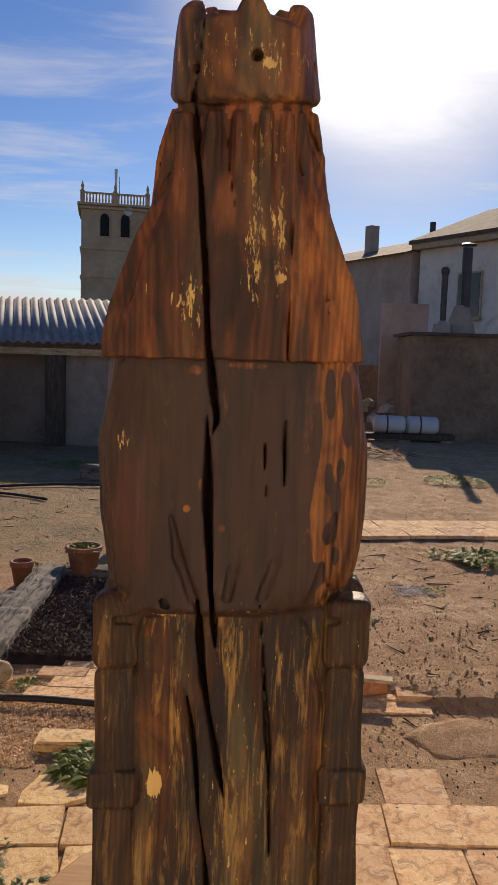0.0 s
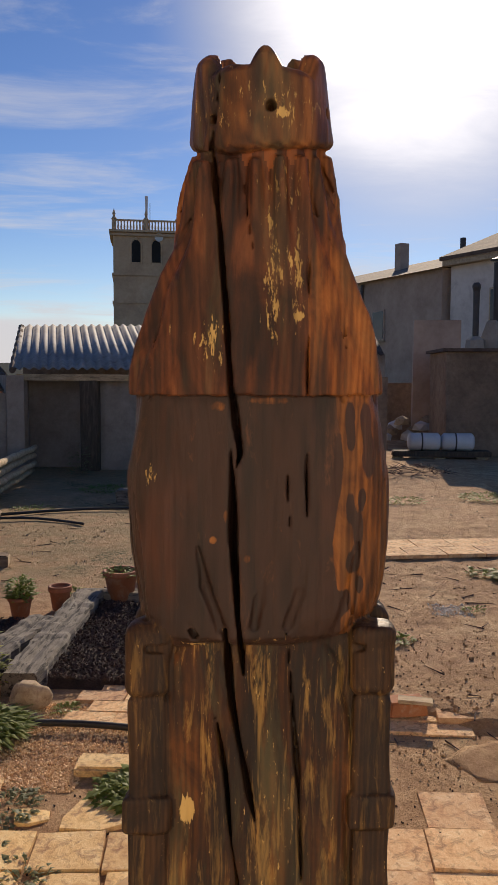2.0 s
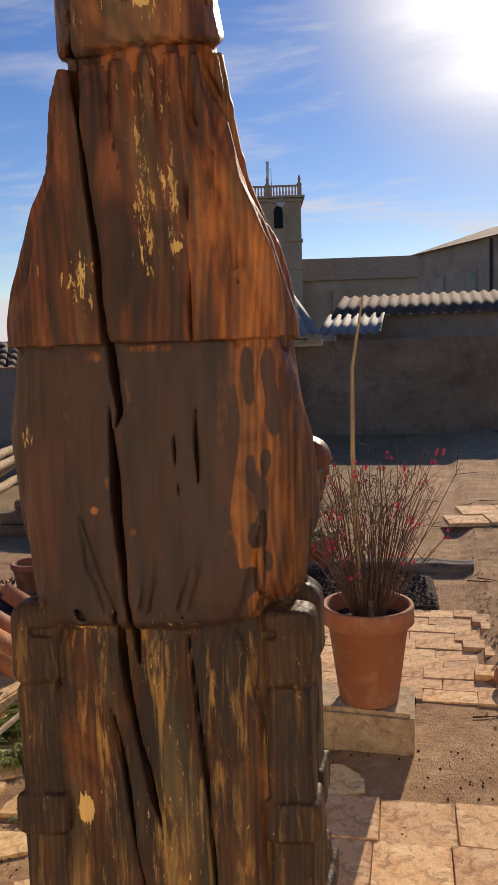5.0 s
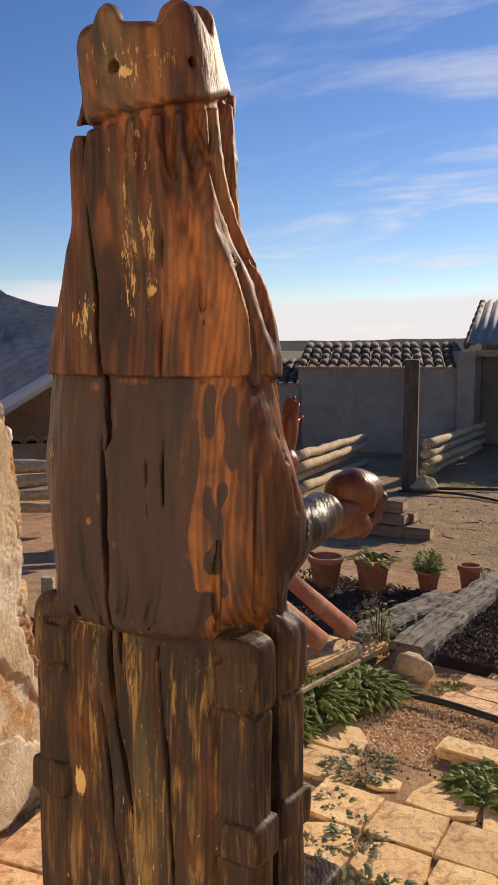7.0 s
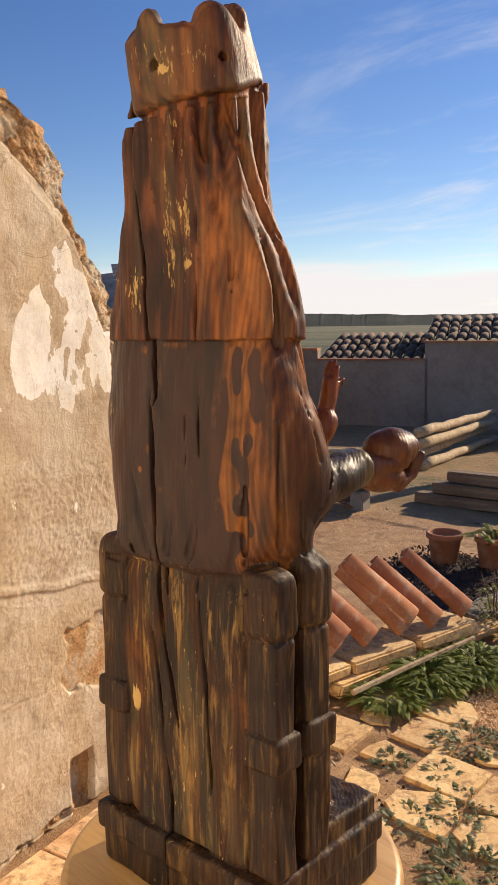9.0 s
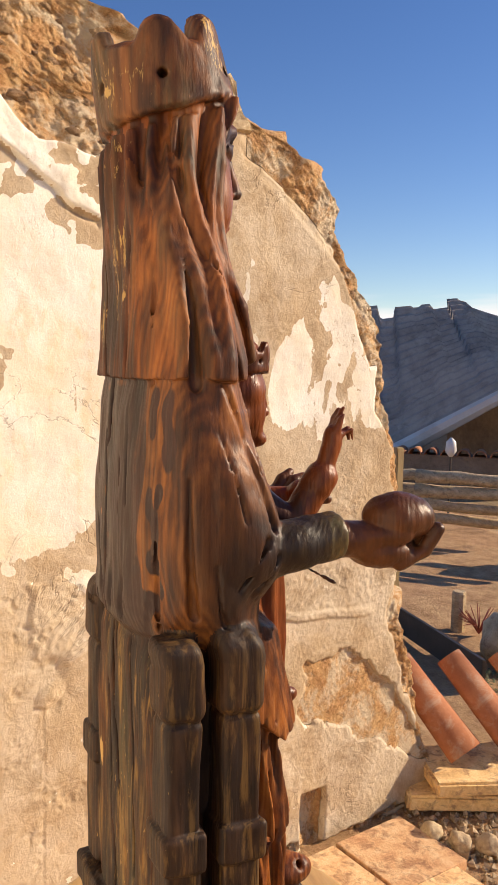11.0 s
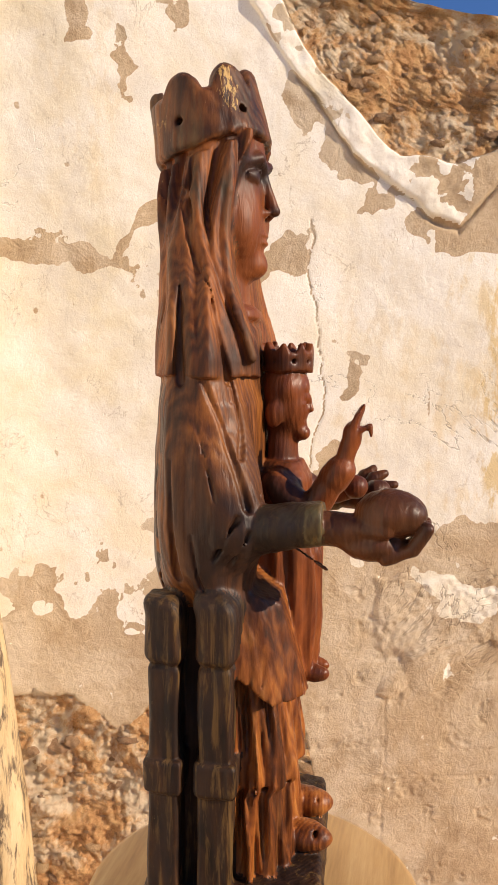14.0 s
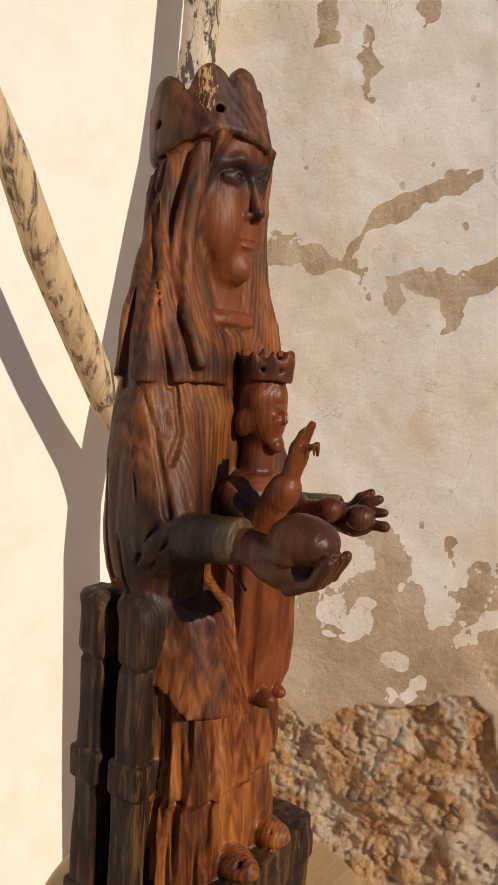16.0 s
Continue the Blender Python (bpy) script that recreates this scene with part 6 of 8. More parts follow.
# ---- flowerpots ----
def flowerpot(x, y, r, h, label, soil=True, green=None, seed=0, lip=.16, z=0.0):
    ob = thing("flowerpot", (x, y, z), label, "flowerpot", "terracotta flowerpots")
    n = 36
    w = .012 + r * .05
    prof = [(r * .62, 0), (r * .66, .006), (r * .88, h * (1 - lip) - .004), (r * .98, h * (1 - lip)), (r, h * (1 - lip) + .006), (r, h - .006), (r * .985, h), (r * .985 - w, h), (r * .97 - w, h - .01), (r * .85 - w, h * .80)]
    part("pot", lathe(prof, n), M_POT, ob, smooth=True)
    if soil:
        part("soil", lathe([(r * .80, h * .78), (r * .86 - w * .5, h * .80), (r * .3, h * .83)], 24), M_MULCH, ob, "dark potting soil", True)
    if green:
        nleaf, hi, sz, mt, lob = green
        v, f = leafage(nleaf, r * .85, hi, sz, seed, lob, .25)
        me = bpy.data.meshes.new("plant")
        me.from_pydata([(a, b, c + h * .8) for a, b, c in v], [], f)
        me.materials.append(mt)
        q = tagged(new("plant", me), "green leafy shoots", kind="stuff")
        q.parent = ob
    return ob


flowerpot(-2.33, 5.24, .125, .235, "terracotta flowerpot with bare soil", seed=1, green=(12, .02, .03, M_LEAF, False))
flowerpot(-2.02, 5.34, .125, .245, "terracotta flowerpot with a yellow spiky plant", seed=2, green=(60, .03, .11, M_LEAFY, False))
flowerpot(-1.74, 5.62, .085, .145, "terracotta pot with a bushy green plant", seed=3, green=(420, .17, .05, M_LEAF, False))
flowerpot(-1.53, 5.83, .082, .17, "small empty rounded terracotta pot", seed=4, lip=.22)
flowerpot(-1.16, 6.10, .132, .225, "terracotta flowerpot with low green plant", seed=5, green=(150, .05, .05, M_LEAF, False))
flowerpot(-.81, 6.12, .134, .230, "terracotta flowerpot with low green plant", seed=6, green=(190, .07, .05, M_LEAF, False))
flowerpot(-.50, 6.13, .132, .235, "terracotta flowerpot with low green plant", seed=7, green=(190, .06, .05, M_LEAF, False))
for i, (x, y, r) in enumerate(((-1.93, 5.45, .05), (-1.90, 5.37, .035), (-2.14, 5.46, .05))):
    tagged(new("stone", mesh("stone", rock((r, r * .8, r * .9), 20 + i), M_STONE, True)), "pale stone among the pots", "stone", "stones in the yard").matrix_world = pose(x, y, r * .4)

# big pot on a stone block, with a dry shrub and a cane
blk = thing("stone_block", (-.015, 3.66, 0), "worn yellow stone block under the big pot", "stone block")
part("stone", block((-.19, -.13, -.02), (.22, .15, .17), .018, wob=.008, seed=5), M_STONE, blk)
big = thing("flowerpot", (.02, 3.66, .17), "large terracotta pot with a dry flowering shrub and cane", "flowerpot", "terracotta flowerpots")
R_, H_ = .185, .40
part("pot", lathe([(.115, 0), (.12, .008), (.160, .315), (.176, .322), (R_, .33), (R_, .392), (.182, H_), (.168, H_), (.163, .385), (.150, .33)], 48), M_POT, big, smooth=True)
part("soil", lathe([(.145, .32), (.157, .335), (.05, .345)], 24), M_MULCH, big, "dark potting soil", True)
part("cane", tube([(-.04, .0, .3), (-.035, .0, .6), (-.05, .01, 1.0), (-.045, .0, 1.35), (.0, .0, 1.62)], [.013, .012, .010, .007, .004], 8), M_CANE, big, "dry yellow cane")
part("slate", block((.005, -.06, .29), (.03, -.045, .43), .004, wob=.003, seed=9), M_SLEEPER, big, "grey slate label stuck in the soil")
rnd = random.Random(44)
shrub = bmesh.new()
blossom = bmesh.new()
for i in range(130):
    a = rnd.uniform(0, 6.283)
    top = Vector((.30 * math.cos(a) * rnd.uniform(.2, 1.25), .30 * math.sin(a) * rnd.uniform(.2, 1.25), rnd.uniform(.55, 1.05)))
    base = Vector((.05 * math.cos(a), .05 * math.sin(a), .33))
    mid = base.lerp(top, .5) + Vector((rnd.uniform(-.05, .05), rnd.uniform(-.05, .05), .08))
    tube([base, mid, top], [.0028, .002, .001], 4, shrub)
    for _ in range(4):
        p = mid.lerp(top, rnd.random())
        tube([p, p + Vector((rnd.uniform(-.09, .09), rnd.uniform(-.09, .09), rnd.uniform(.0, .12)))], [.0015, .0007], 3, shrub)
    if i % 3 == 0:
        for _ in range(3):
            c = top + Vector((rnd.uniform(-.02, .02), rnd.uniform(-.02, .02), rnd.uniform(-.03, .01)))
            bmesh.ops.create_icosphere(blossom, subdivisions=1, radius=.006, matrix=Matrix.Translation(c) @ Matrix.Diagonal((1, .6, 1.4, 1)))
tagged(part("brushwood", shrub, M_TWIG, big, "fine dry reddish twigs"), "fine dry reddish twigs", kind="stuff")
tagged(part("blossom", blossom, M_PINK, big, "small pink flowers"), "small pink flowers", kind="stuff")

# ---- rocks, slab, hose ----
def stone(x, y, r, seed, label, z=0.0, turn=0):
    ob = tagged(new("stone", mesh("stone", rock(r, seed, sub=3), M_STONE, True)), label, "stone", "stones in the yard")
    ob.matrix_world = pose(x, y, z + r[2] * .45, 0, 0, turn)
    return ob


stone(-1.19, 4.20, (.10, .075, .085), 31, "yellowish boulder at the end of a sleeper")
stone(-2.95, 3.70, (.15, .12, .17), 32, "large angular limestone rock by the bed")
stone(-2.74, 3.78, (.10, .08, .08), 33, "angular limestone rock by the bed")
stone(-2.52, 3.86, (.11, .09, .10), 34, "angular limestone rock by the bed")
stone(-2.82, 3.62, (.07, .06, .05), 35, "angular limestone rock by the bed")
for i, (x, y) in enumerate(((-1.60, 2.36), (-1.52, 2.42), (-1.47, 2.50))):
    stone(x, y, (.045, .035, .035), 40 + i, "broken stone fallen from the wall")
slab = thing("stone_slab", (-.52, 3.60, 0), "flat weathered yellow stone slab edging the gravel", "stone slab", turn=1)
part("slab", block((-.26, -.06, -.02), (.27, .07, .032), .012, wob=.006, seed=3), M_FLAG, slab)
slab = thing("stone_slab", (-.20, 3.80, 0), "flat weathered yellow stone slab edging the gravel", "stone slab", turn=78)
part("slab", block((-.16, -.05, -.02), (.16, .05, .034), .012, wob=.006, seed=4), M_FLAG, slab)
hose = thing("garden_pipe", (0, 0, 0), "black rubber irrigation pipe across the gravel", "hose")
part("pipe", tube([(-1.36, 3.94, .02)] + [(x, 3.955 + .03 * math.sin(x * 5) + .015 * x, .02) for x in np.arange(-1.3, .25, .1)], .017, 8), M_RUBBER, hose, smooth=True)
hose2 = thing("garden_hose", (0, 0, 0), "thin black garden hose lying in the yard", "hose")
part("tube", tube([(-3.3 + .22 * k, 9.35 + .25 * math.sin(k * .35) + .06 * k, .03) for k in range(9)], .018, 6), M_RUBBER, hose2, smooth=True)
part("nozzle", tube([(-1.6, 9.95, .03), (-1.35, 10.15, .04)], .022, 6), M_WHITE, hose2, "pale hose end")
hose3 = thing("garden_hose", (0, 0, 0), "thin black garden hose lying in the yard", "hose")
part("tube", tube([(-3.6 + .2 * k, 8.95 + .22 * math.sin(k * .5), .03) for k in range(8)], .016, 6), M_RUBBER, hose3, smooth=True)

# ---- roof tiles stacked by the wall ----
def barrel_tile(l=.42, r0=.085, r1=.068, t=.012, n=10):
    bm = bmesh.new()
    rows = []
    for x, r in ((0, r0), (l, r1)):
        for rr in (r, r - t):
            rows.append([bm.verts.new((x, rr * math.cos(math.pi * k / n), rr * math.sin(math.pi * k / n))) for k in range(n + 1)])
    o0, i0, o1, i1 = rows
    for k in range(n):
        bm.faces.new((o0[k], o0[k + 1], o1[k + 1], o1[k]))
        bm.faces.new((i0[k + 1], i0[k], i1[k], i1[k + 1]))
        bm.faces.new((o0[k], i0[k], i0[k + 1], o0[k + 1]))
        bm.faces.new((o1[k], o1[k + 1], i1[k + 1], i1[k]))
    for k in (0, n):
        bm.faces.new((o0[k], o1[k], i1[k], i0[k]))
    return bm


tile_mesh = mesh("roof_tile", barrel_tile(), M_TERRA, True)
first = tagged(new("roof_tile", tile_mesh), "curved orange terracotta roof tile in a leaning stack", "roof tile", "spare roof tiles")
LEAN = Vector((-.24, -.14, .25)).normalized()
SIDE = Vector((0, 0, 1)).cross(LEAN).normalized()


def leaned(x, y, z, twist):
    """A tile's place: its wide end at x, y, z, leaning up and back."""
    m = Matrix((LEAN, SIDE, LEAN.cross(SIDE))).transposed().to_4x4()
    return Matrix.Translation((x, y, z)) @ Matrix.Rotation(radians(twist), 4, "Z") @ m


for i in range(8):
    place = leaned(-1.80 + .038 * i, 2.62 + .215 * i, .155 + .006 * (i % 3), (i * 37 % 9) - 4)
    if i == 0:
        first.matrix_world = place
    else:
        copy_thing(first, place)
for x, y, z, tw in ((-1.67, 3.30, .20, -5), (-1.60, 3.74, .20, 4)):
    copy_thing(first, leaned(x, y, z, tw))
for i, (x, y, z, a, l) in enumerate(((-1.72, 2.56, .035, 70, .44), (-1.68, 2.62, .10, 76, .42), (-1.63, 2.86, .035, 66, .40), (-1.66, 3.02, .10, 84, .44), (-1.62, 3.34, .035, 86, .44), (-1.62, 3.46, .10, 80, .40), (-1.60, 3.80, .035, 88, .44), (-1.58, 3.90, .10, 84, .42), (-1.56, 4.20, .04, 86, .36))):
    sl_ = thing("stone_slab", (x - .11 + .05 * (y - 2.5), y + .06, z), "rough pale sandstone slab stacked under the roof tiles", "stone slab", "stacked slabs", a)
    part("slab", block((-l / 2, -.15, -.03), (l / 2, .15, .030), .010, wob=.010, seed=60 + i), M_FLAG, sl_)
stick = thing("wooden_lath", (-1.43, 3.60, .09), "thin dry wooden lath lying on the heap", "lath")
part("lath", tube([(-.06, -.42, -.03), (.0, 0, 0), (.07, .36, .03)], [.014, .013, .011], 6), M_LOG, stick)

trough = thing("steel_sheet", (-2.85, 3.62, 0), "dark rusty steel sheet standing in the yard", "metal sheet", turn=-8)
part("sheet", block((-.75, -.012, 0), (.45, .012, .15), .003), M_STEEL, trough)
stake = thing("wooden_stake", (-3.46, 3.76, 0), "short pale wooden stake in the ground", "stake")
part("post", lathe([(.045, -.02), (.045, .22), (.038, .235)], 10), M_LOG, stake)
redb = thing("red_shrub", (-3.33, 3.82, 0), "small shrub of thin red twigs beside a stake", "shrub")
rb = bmesh.new()
for i in range(46):
    a = rnd.uniform(0, 6.283)
    tube([(0, 0, 0), (.05 * math.cos(a), .05 * math.sin(a), .07), (.12 * math.cos(a), .12 * math.sin(a), rnd.uniform(.06, .16))], [.004, .003, .002], 4, rb)
part("twigs", rb, M_REDTWIG, redb)

# ---- logs, post and timber in the yard ----
near_logs = []


def log_fence(a, b, n, r, seed, label, lift=.0):
    """Peeled logs lying one on another between a and b."""
    a, b = Vector(a), Vector(b)
    rnd = random.Random(seed)
    for k in range(n):
        lg = tagged(new("log", mesh("log", tube(bent((a.x, a.y, 0), (b.x, b.y, 0), 10, 0, seed + k, .012), [r * (1 - .03 * q) for q in range(11)], 10, wob=.05, seed=k), M_LOG, True)), label, "log", "peeled logs in fences")
        lg.matrix_world = Matrix.Translation((rnd.uniform(-.05, .05), rnd.uniform(-.05, .05), lift + r + k * r * 2.05))
        if a.y < 6:
            near_logs.append(lg)


log_fence((-3.75, 9.98), (-4.17, 13.1), 4, .060, 1, "long peeled pale log stacked in a low fence", .03)
log_fence((-4.52, 8.15), (-5.02, 10.7), 4, .060, 2, "long peeled pale log stacked in a low fence")
log_fence((-4.9, 5.0), (-3.7, 6.15), 2, .058, 3, "long peeled pale log stacked in a low fence", .50)
log_fence((-6.2, 4.6), (-4.7, 6.0), 4, .062, 4, "long peeled pale log stacked in a low fence", .15)
log_fence((-4.4, 5.9), (-3.2, 7.0), 1, .05, 5, "long peeled pale log resting on stacked beams", .42)
for i, (z, x0, ln) in enumerate(((0.06, -4.25, 1.2), (.20, -4.2, 1.35), (.34, -4.15, 1.1))):
    bmn = thing("timber_beam", (x0, 5.85, z), "dark old timber beam in a rough stack", "beam", "stacked beams", 42)
    part("beam", block((0, -.09, 0), (ln, .09, .12), .012, wob=.01, seed=i), M_BARK, bmn)
for x, y in ((-3.95, 6.05), (-3.35, 6.55)):
    pk = thing("stone_pillar", (x, y, 0), "short grey stone prop under the beams", "prop")
    part("prop", block((-.07, -.07, -.02), (.07, .07, .16), .012, wob=.008, seed=3), M_BLOCK, pk)
tall = thing("wooden_post", (-3.60, 9.25, 0), "tall square dark wooden post standing alone", "post", turn=20)
part("post", block((-.085, -.085, -.05), (.085, .085, 1.53), .012, wob=.01, seed=8), M_BARK, tall)
part("footing", rock((.16, .14, .12), 71, c=(.16, -.02, .05)), M_STONE, tall, "rough stone at the foot")
ivy = plant("climbing_weed", (-3.40, 9.32, 0), 150, .07, .85, .05, 401, M_LEAF, "thin climbing weed beside the wooden post", "weed", flat=.6)
for i, (x, y, z, l, a) in enumerate(((-3.10, 6.92, .0, 1.05, 8), (-3.05, 7.10, .0, 1.0, 9), (-2.50, 7.02, .0, .30, 12), (-3.02, 6.95, .105, .90, 7), (-2.92, 7.08, .105, .75, 10), (-3.05, 7.0, .21, .62, 6), (-2.72, 7.04, .21, .22, 8))):
    bm_ = thing("wood_block", (x, y, z), "brown sawn wood beam with pale ends in a small stack", "wood block", "stacked wood blocks", a)
    part("beam", block((-l / 2, -.08, 0), (l / 2, .08, .100), .010, wob=.007, seed=90 + i), M_BEAM, bm_)
    for e_ in (-1, 1):
        part("end_grain", block((e_ * l / 2 - .004, -.066, .014), (e_ * l / 2 + .006, .066, .086), .002), M_LOG, bm_, "pale sawn end")
tr = thing("stone_trough", (-1.98, 10.6, 0), "old dark trough standing in the yard", "trough", turn=8)
part("trough", block((-.25, -.18, -.02), (.35, .18, .17), .02, wob=.01, seed=2), M_SLEEPER, tr)
shr = plant("dry_shrub", (-3.45, 13.2, 0), 200, .18, .55, .06, 402, M_LEAFG, "thin grey shrub against the shed", "shrub", flat=.4)
whitepost = thing("white_plank", (-1.02, 7.4, 0), "leaning whitewashed plank behind the pots", "plank", turn=10)
board = block((-.07, -.012, 0), (.07, .012, .66), .004)
bmesh.ops.rotate(board, verts=board.verts, matrix=Euler((radians(-14), radians(12), 0)).to_matrix())
part("board", board, M_WHITE, whitepost)
ypost = thing("yellow_post", (-2.34, 2.935, 0), "thin yellow wooden post behind the broken wall", "post")
part("post", block((-.019, -.019, -.02), (.019, .019, 1.26), .004), M_CANE, ypost)


# ---- buildings round the yard ----
def corrugated(l, w, pitch, amp, mat, parent, name="roof_sheet", label="", ragged=0.0, seed=0):
    """A corrugated sheet, ridges running along y from 0 to w, repeated along x."""
    bm = bmesh.new()
    rnd = random.Random(seed)
    n = int(l / pitch * 8)
    cut_ = [rnd.uniform(-1, 1) * ragged for _ in range(n // 24 + 2)]
    top, bot = [], []
    for i in range(n + 1):
        x = l * i / n
        z = amp * math.sin(2 * math.pi * x / pitch)
        e = cut_[i // 24]
        top.append((bm.verts.new((x, 0, z)), bm.verts.new((x, w / 2, z + amp * .2)), bm.verts.new((x, w + e, z))))
        bot.append((bm.verts.new((x, 0, z - .012)), bm.verts.new((x, w / 2, z + amp * .2 - .012)), bm.verts.new((x, w + e, z - .012))))
    for s in (top, bot):
        for a, b in zip(s, s[1:]):
            for k in (0, 1):
                bm.faces.new((a[k], b[k], b[k + 1], a[k + 1]))
    for k in (0, 2):
        for i in range(n):
            bm.faces.new((top[i][k], top[i + 1][k], bot[i + 1][k], bot[i][k]))
    return part(name, bm, mat, parent, label, True)


shed = thing("shed", (0, 0, 0), "low open shed with a grey corrugated roof and dark interior", "shed")
part("back_wall", block((-4.8, 17.0, -.1), (-1.5, 17.25, 2.4)), M_EARTH, shed)
part("side_wall", block((-4.75, 13.95, -.1), (-4.55, 17.0, 1.62)), M_BLOCK, shed, "pale cement side wall")
part("infill_wall", block((-3.35, 14.05, -.1), (-2.35, 14.2, 1.55)), M_BLOCK, shed, "grey block infill wall")
part("infill_wall", block((-4.56, 14.35, -.1), (-3.5, 14.5, 1.60)), M_BLOCK, shed, "grey block infill wall")
part("post", block((-3.62, 13.85, -.05), (-3.30, 14.05, 1.55), .02, wob=.01), M_BARK, shed)
part("post", block((-2.45, 13.95, -.05), (-2.28, 14.12, 1.60), .02, wob=.01), M_BARK, shed)
part("eave_beam", block((-4.72, 13.85, 1.53), (-1.5, 13.97, 1.64), .01), M_LOG, shed, "thin pale eave beam")
sheet = corrugated(3.25, 3.5, .165, .024, M_SHEET, shed, "roof", "grey corrugated fibre-cement roof", .05, 3)
sheet.matrix_local = Matrix.Translation((-4.72, 13.7, 1.74)) @ Euler((radians(15.2), 0, 0)).to_matrix().to_4x4()
vg = tube([(-4.72, 13.7 + 3.3 * k / 13, 1.70 + .90 * k / 13) for k in range(14)], [.075 if k % 2 else .055 for k in range(14)], 8)
for o_ in shed.children:
    if o_ is not sheet:
        for v in o_.data.vertices:
            v.co.x -= .30 * max(v.co.y - 14.0, 0)
for v in sheet.data.vertices:
    v.co.x -= .30 * v.co.y
for v in vg.verts:
    v.co.x -= .30 * (v.co.y - 13.7)
part("verge", vg, M_ROOF, shed, "old tiles along the verge")
for k, (x0, x1, z) in enumerate(((-4.3, -3.7, .55), (-2.2, -1.75, .5))):
    part("crate", block((x0, 15.5, 0), (x1, 16, z), .02), M_EARTH, shed, "dark crate in the shed")

lean = thing("lean_to", (0, 0, 0), "low lean-to with a corrugated roof against an earth wall", "shed")
part("wall", block((-2.25, 14.25, -.1), (1.6, 14.6, 1.60), 0, wob=.02), M_EARTH, lean)
sh2 = corrugated(1.05, 1.6, .165, .024, M_SHEET, lean, "roof", "grey corrugated roof")
sh2.matrix_local = Matrix.Translation((-1.62, 14.2, 1.72)) @ Euler((radians(13), 0, 0)).to_matrix().to_4x4()
sh3 = corrugated(3.2, 2.2, .2, .025, M_ROOF, lean, "upper_roof", "reddish corrugated roof")
sh3.matrix_local = Matrix.Translation((-1.55, 15.6, 2.05)) @ Euler((radians(12), 0, 0)).to_matrix().to_4x4()
part("upper_wall", block((-1.5, 15.9, 0), (1.7, 16.1, 2.05)), M_BLOCK, lean)
for k in range(4):
    q = mesh("ridge_tile", barrel_tile(.3, .09, .08), M_ROOF, True)
    o_ = new("ridge_tile", q)
    o_.parent = lean
    o_.matrix_local = pose(-2.2 + .12 * k, 14.22, 1.58, 0, 0, 90)

# block wall with old roof tiles behind it
bw = thing("yard_wall", (-7.25, 11.45, 0), "grey cement-rendered yard wall with a tiled roof behind", "wall", turn=27)
part("wall", block((-1.2, -.12, -.1), (.6, .12, 1.06), 0), M_BLOCK, bw)
part("wall", block((.55, -.12, -.1), (3.25, .12, 1.34), 0), M_BLOCK, bw)
part("coping", block((.5, -.15, 1.34), (3.0, .15, 1.37), 0), M_TERRA, bw, "thin tile coping")
part("coping", block((-1.2, -.15, 1.06), (.55, .15, 1.09), 0), M_TERRA, bw, "thin tile coping")
part("pier", block((3.05, -.2, -.1), (3.32, .9, 1.62), .01), M_BLOCK, bw, "pale sunlit end pier")
rt = mesh("roof_tile", barrel_tile(.5, .085, .075, .015, 6), M_ROOF, True)
for c in range(26):
    for r_ in range(4):
        o_ = new("roof_tile", rt)
        o_.parent = bw
        o_.matrix_local = Matrix.Translation((-1.15 + c * .172 + random.uniform(-.01, .01), .12 + r_ * .40, (1.05 if c < 10 else 1.34) + r_ * .09)) @ Euler((0, radians(-12.5), radians(90 + random.uniform(-3, 3))), "XYZ").to_matrix().to_4x4()
part("roof_deck", block((-1.2, .13, .9), (3.2, 1.8, 1.04), 0), M_BARK, bw)

# the plain yard wall goes on towards the collapsed shed
side = thing("yard_wall", (-8.30, 10.90, 0), "plain grey cement-rendered wall closing the yard", "wall", turn=27)
part("wall", block((-5.5, -.11, -.1), (-.02, .11, 1.22), 0), M_BLOCK, side)
part("coping", block((-5.5, -.15, 1.22), (-.02, .15, 1.26), 0), M_TERRA, side, "thin tile coping")

# fallen corrugated roof and the dark wall under it
ruin = thing("ruined_shed", (0, 0, 0), "collapsed shed with a dark sagging corrugated roof", "shed")
LL, LR = Vector((-8.38, 7.45, .58)), Vector((-6.95, 9.05, 1.84))
UL, UR = Vector((-10.56, 9.19, 2.74)), Vector((-9.66, 10.23, 2.70))
LL, UL = LL + (LL - LR) * .5, UL + (UL - UR) * .9 + Vector((0, 0, -.35))
bmr = bmesh.new()
rows = []
for i in range(61):
    u = i / 60
    lo_, hi_ = LL.lerp(LR, u), UL.lerp(UR, u)
    hi_ = lo_.lerp(hi_, (1 - .42 * sstep(.72, 1, u)) + .06 * math.sin(int(u * 9) * 2.3))
    row = []
    for k in range(145):
        v = k / 144
        z = .022 * math.sin(v * 2 * math.pi * 18) + .018 * ((v * 5) % 1) - .12 * math.sin(math.pi * v) * math.sin(u * 5) ** 2
        row.append(bmr.verts.new(lo_.lerp(hi_, v) + Vector((0, 0, z + .02 * math.sin(int(u * 4) * 3 + int(v * 5) * 1.7)))))
    rows.append(row)
for a_, b_ in zip(rows, rows[1:]):
    for k in range(144):
        bmr.faces.new((a_[k], b_[k], b_[k + 1], a_[k + 1]))
part("roof", bmr, M_SHEETD, ruin, "dark grey corrugated roof sheets", True)
part("eave_board", tube([LL + Vector((0, 0, -.09)), LL.lerp(LR, .5) + Vector((0, 0, -.09)), LR + Vector((0, 0, -.07))], [.13, .11, .07], 8), M_HOUSE, ruin, "pale eave flashing")
part("wall", block((-9.3, 8.9, -.1), (-6.4, 9.2, 1.30)), M_EARTH, ruin)
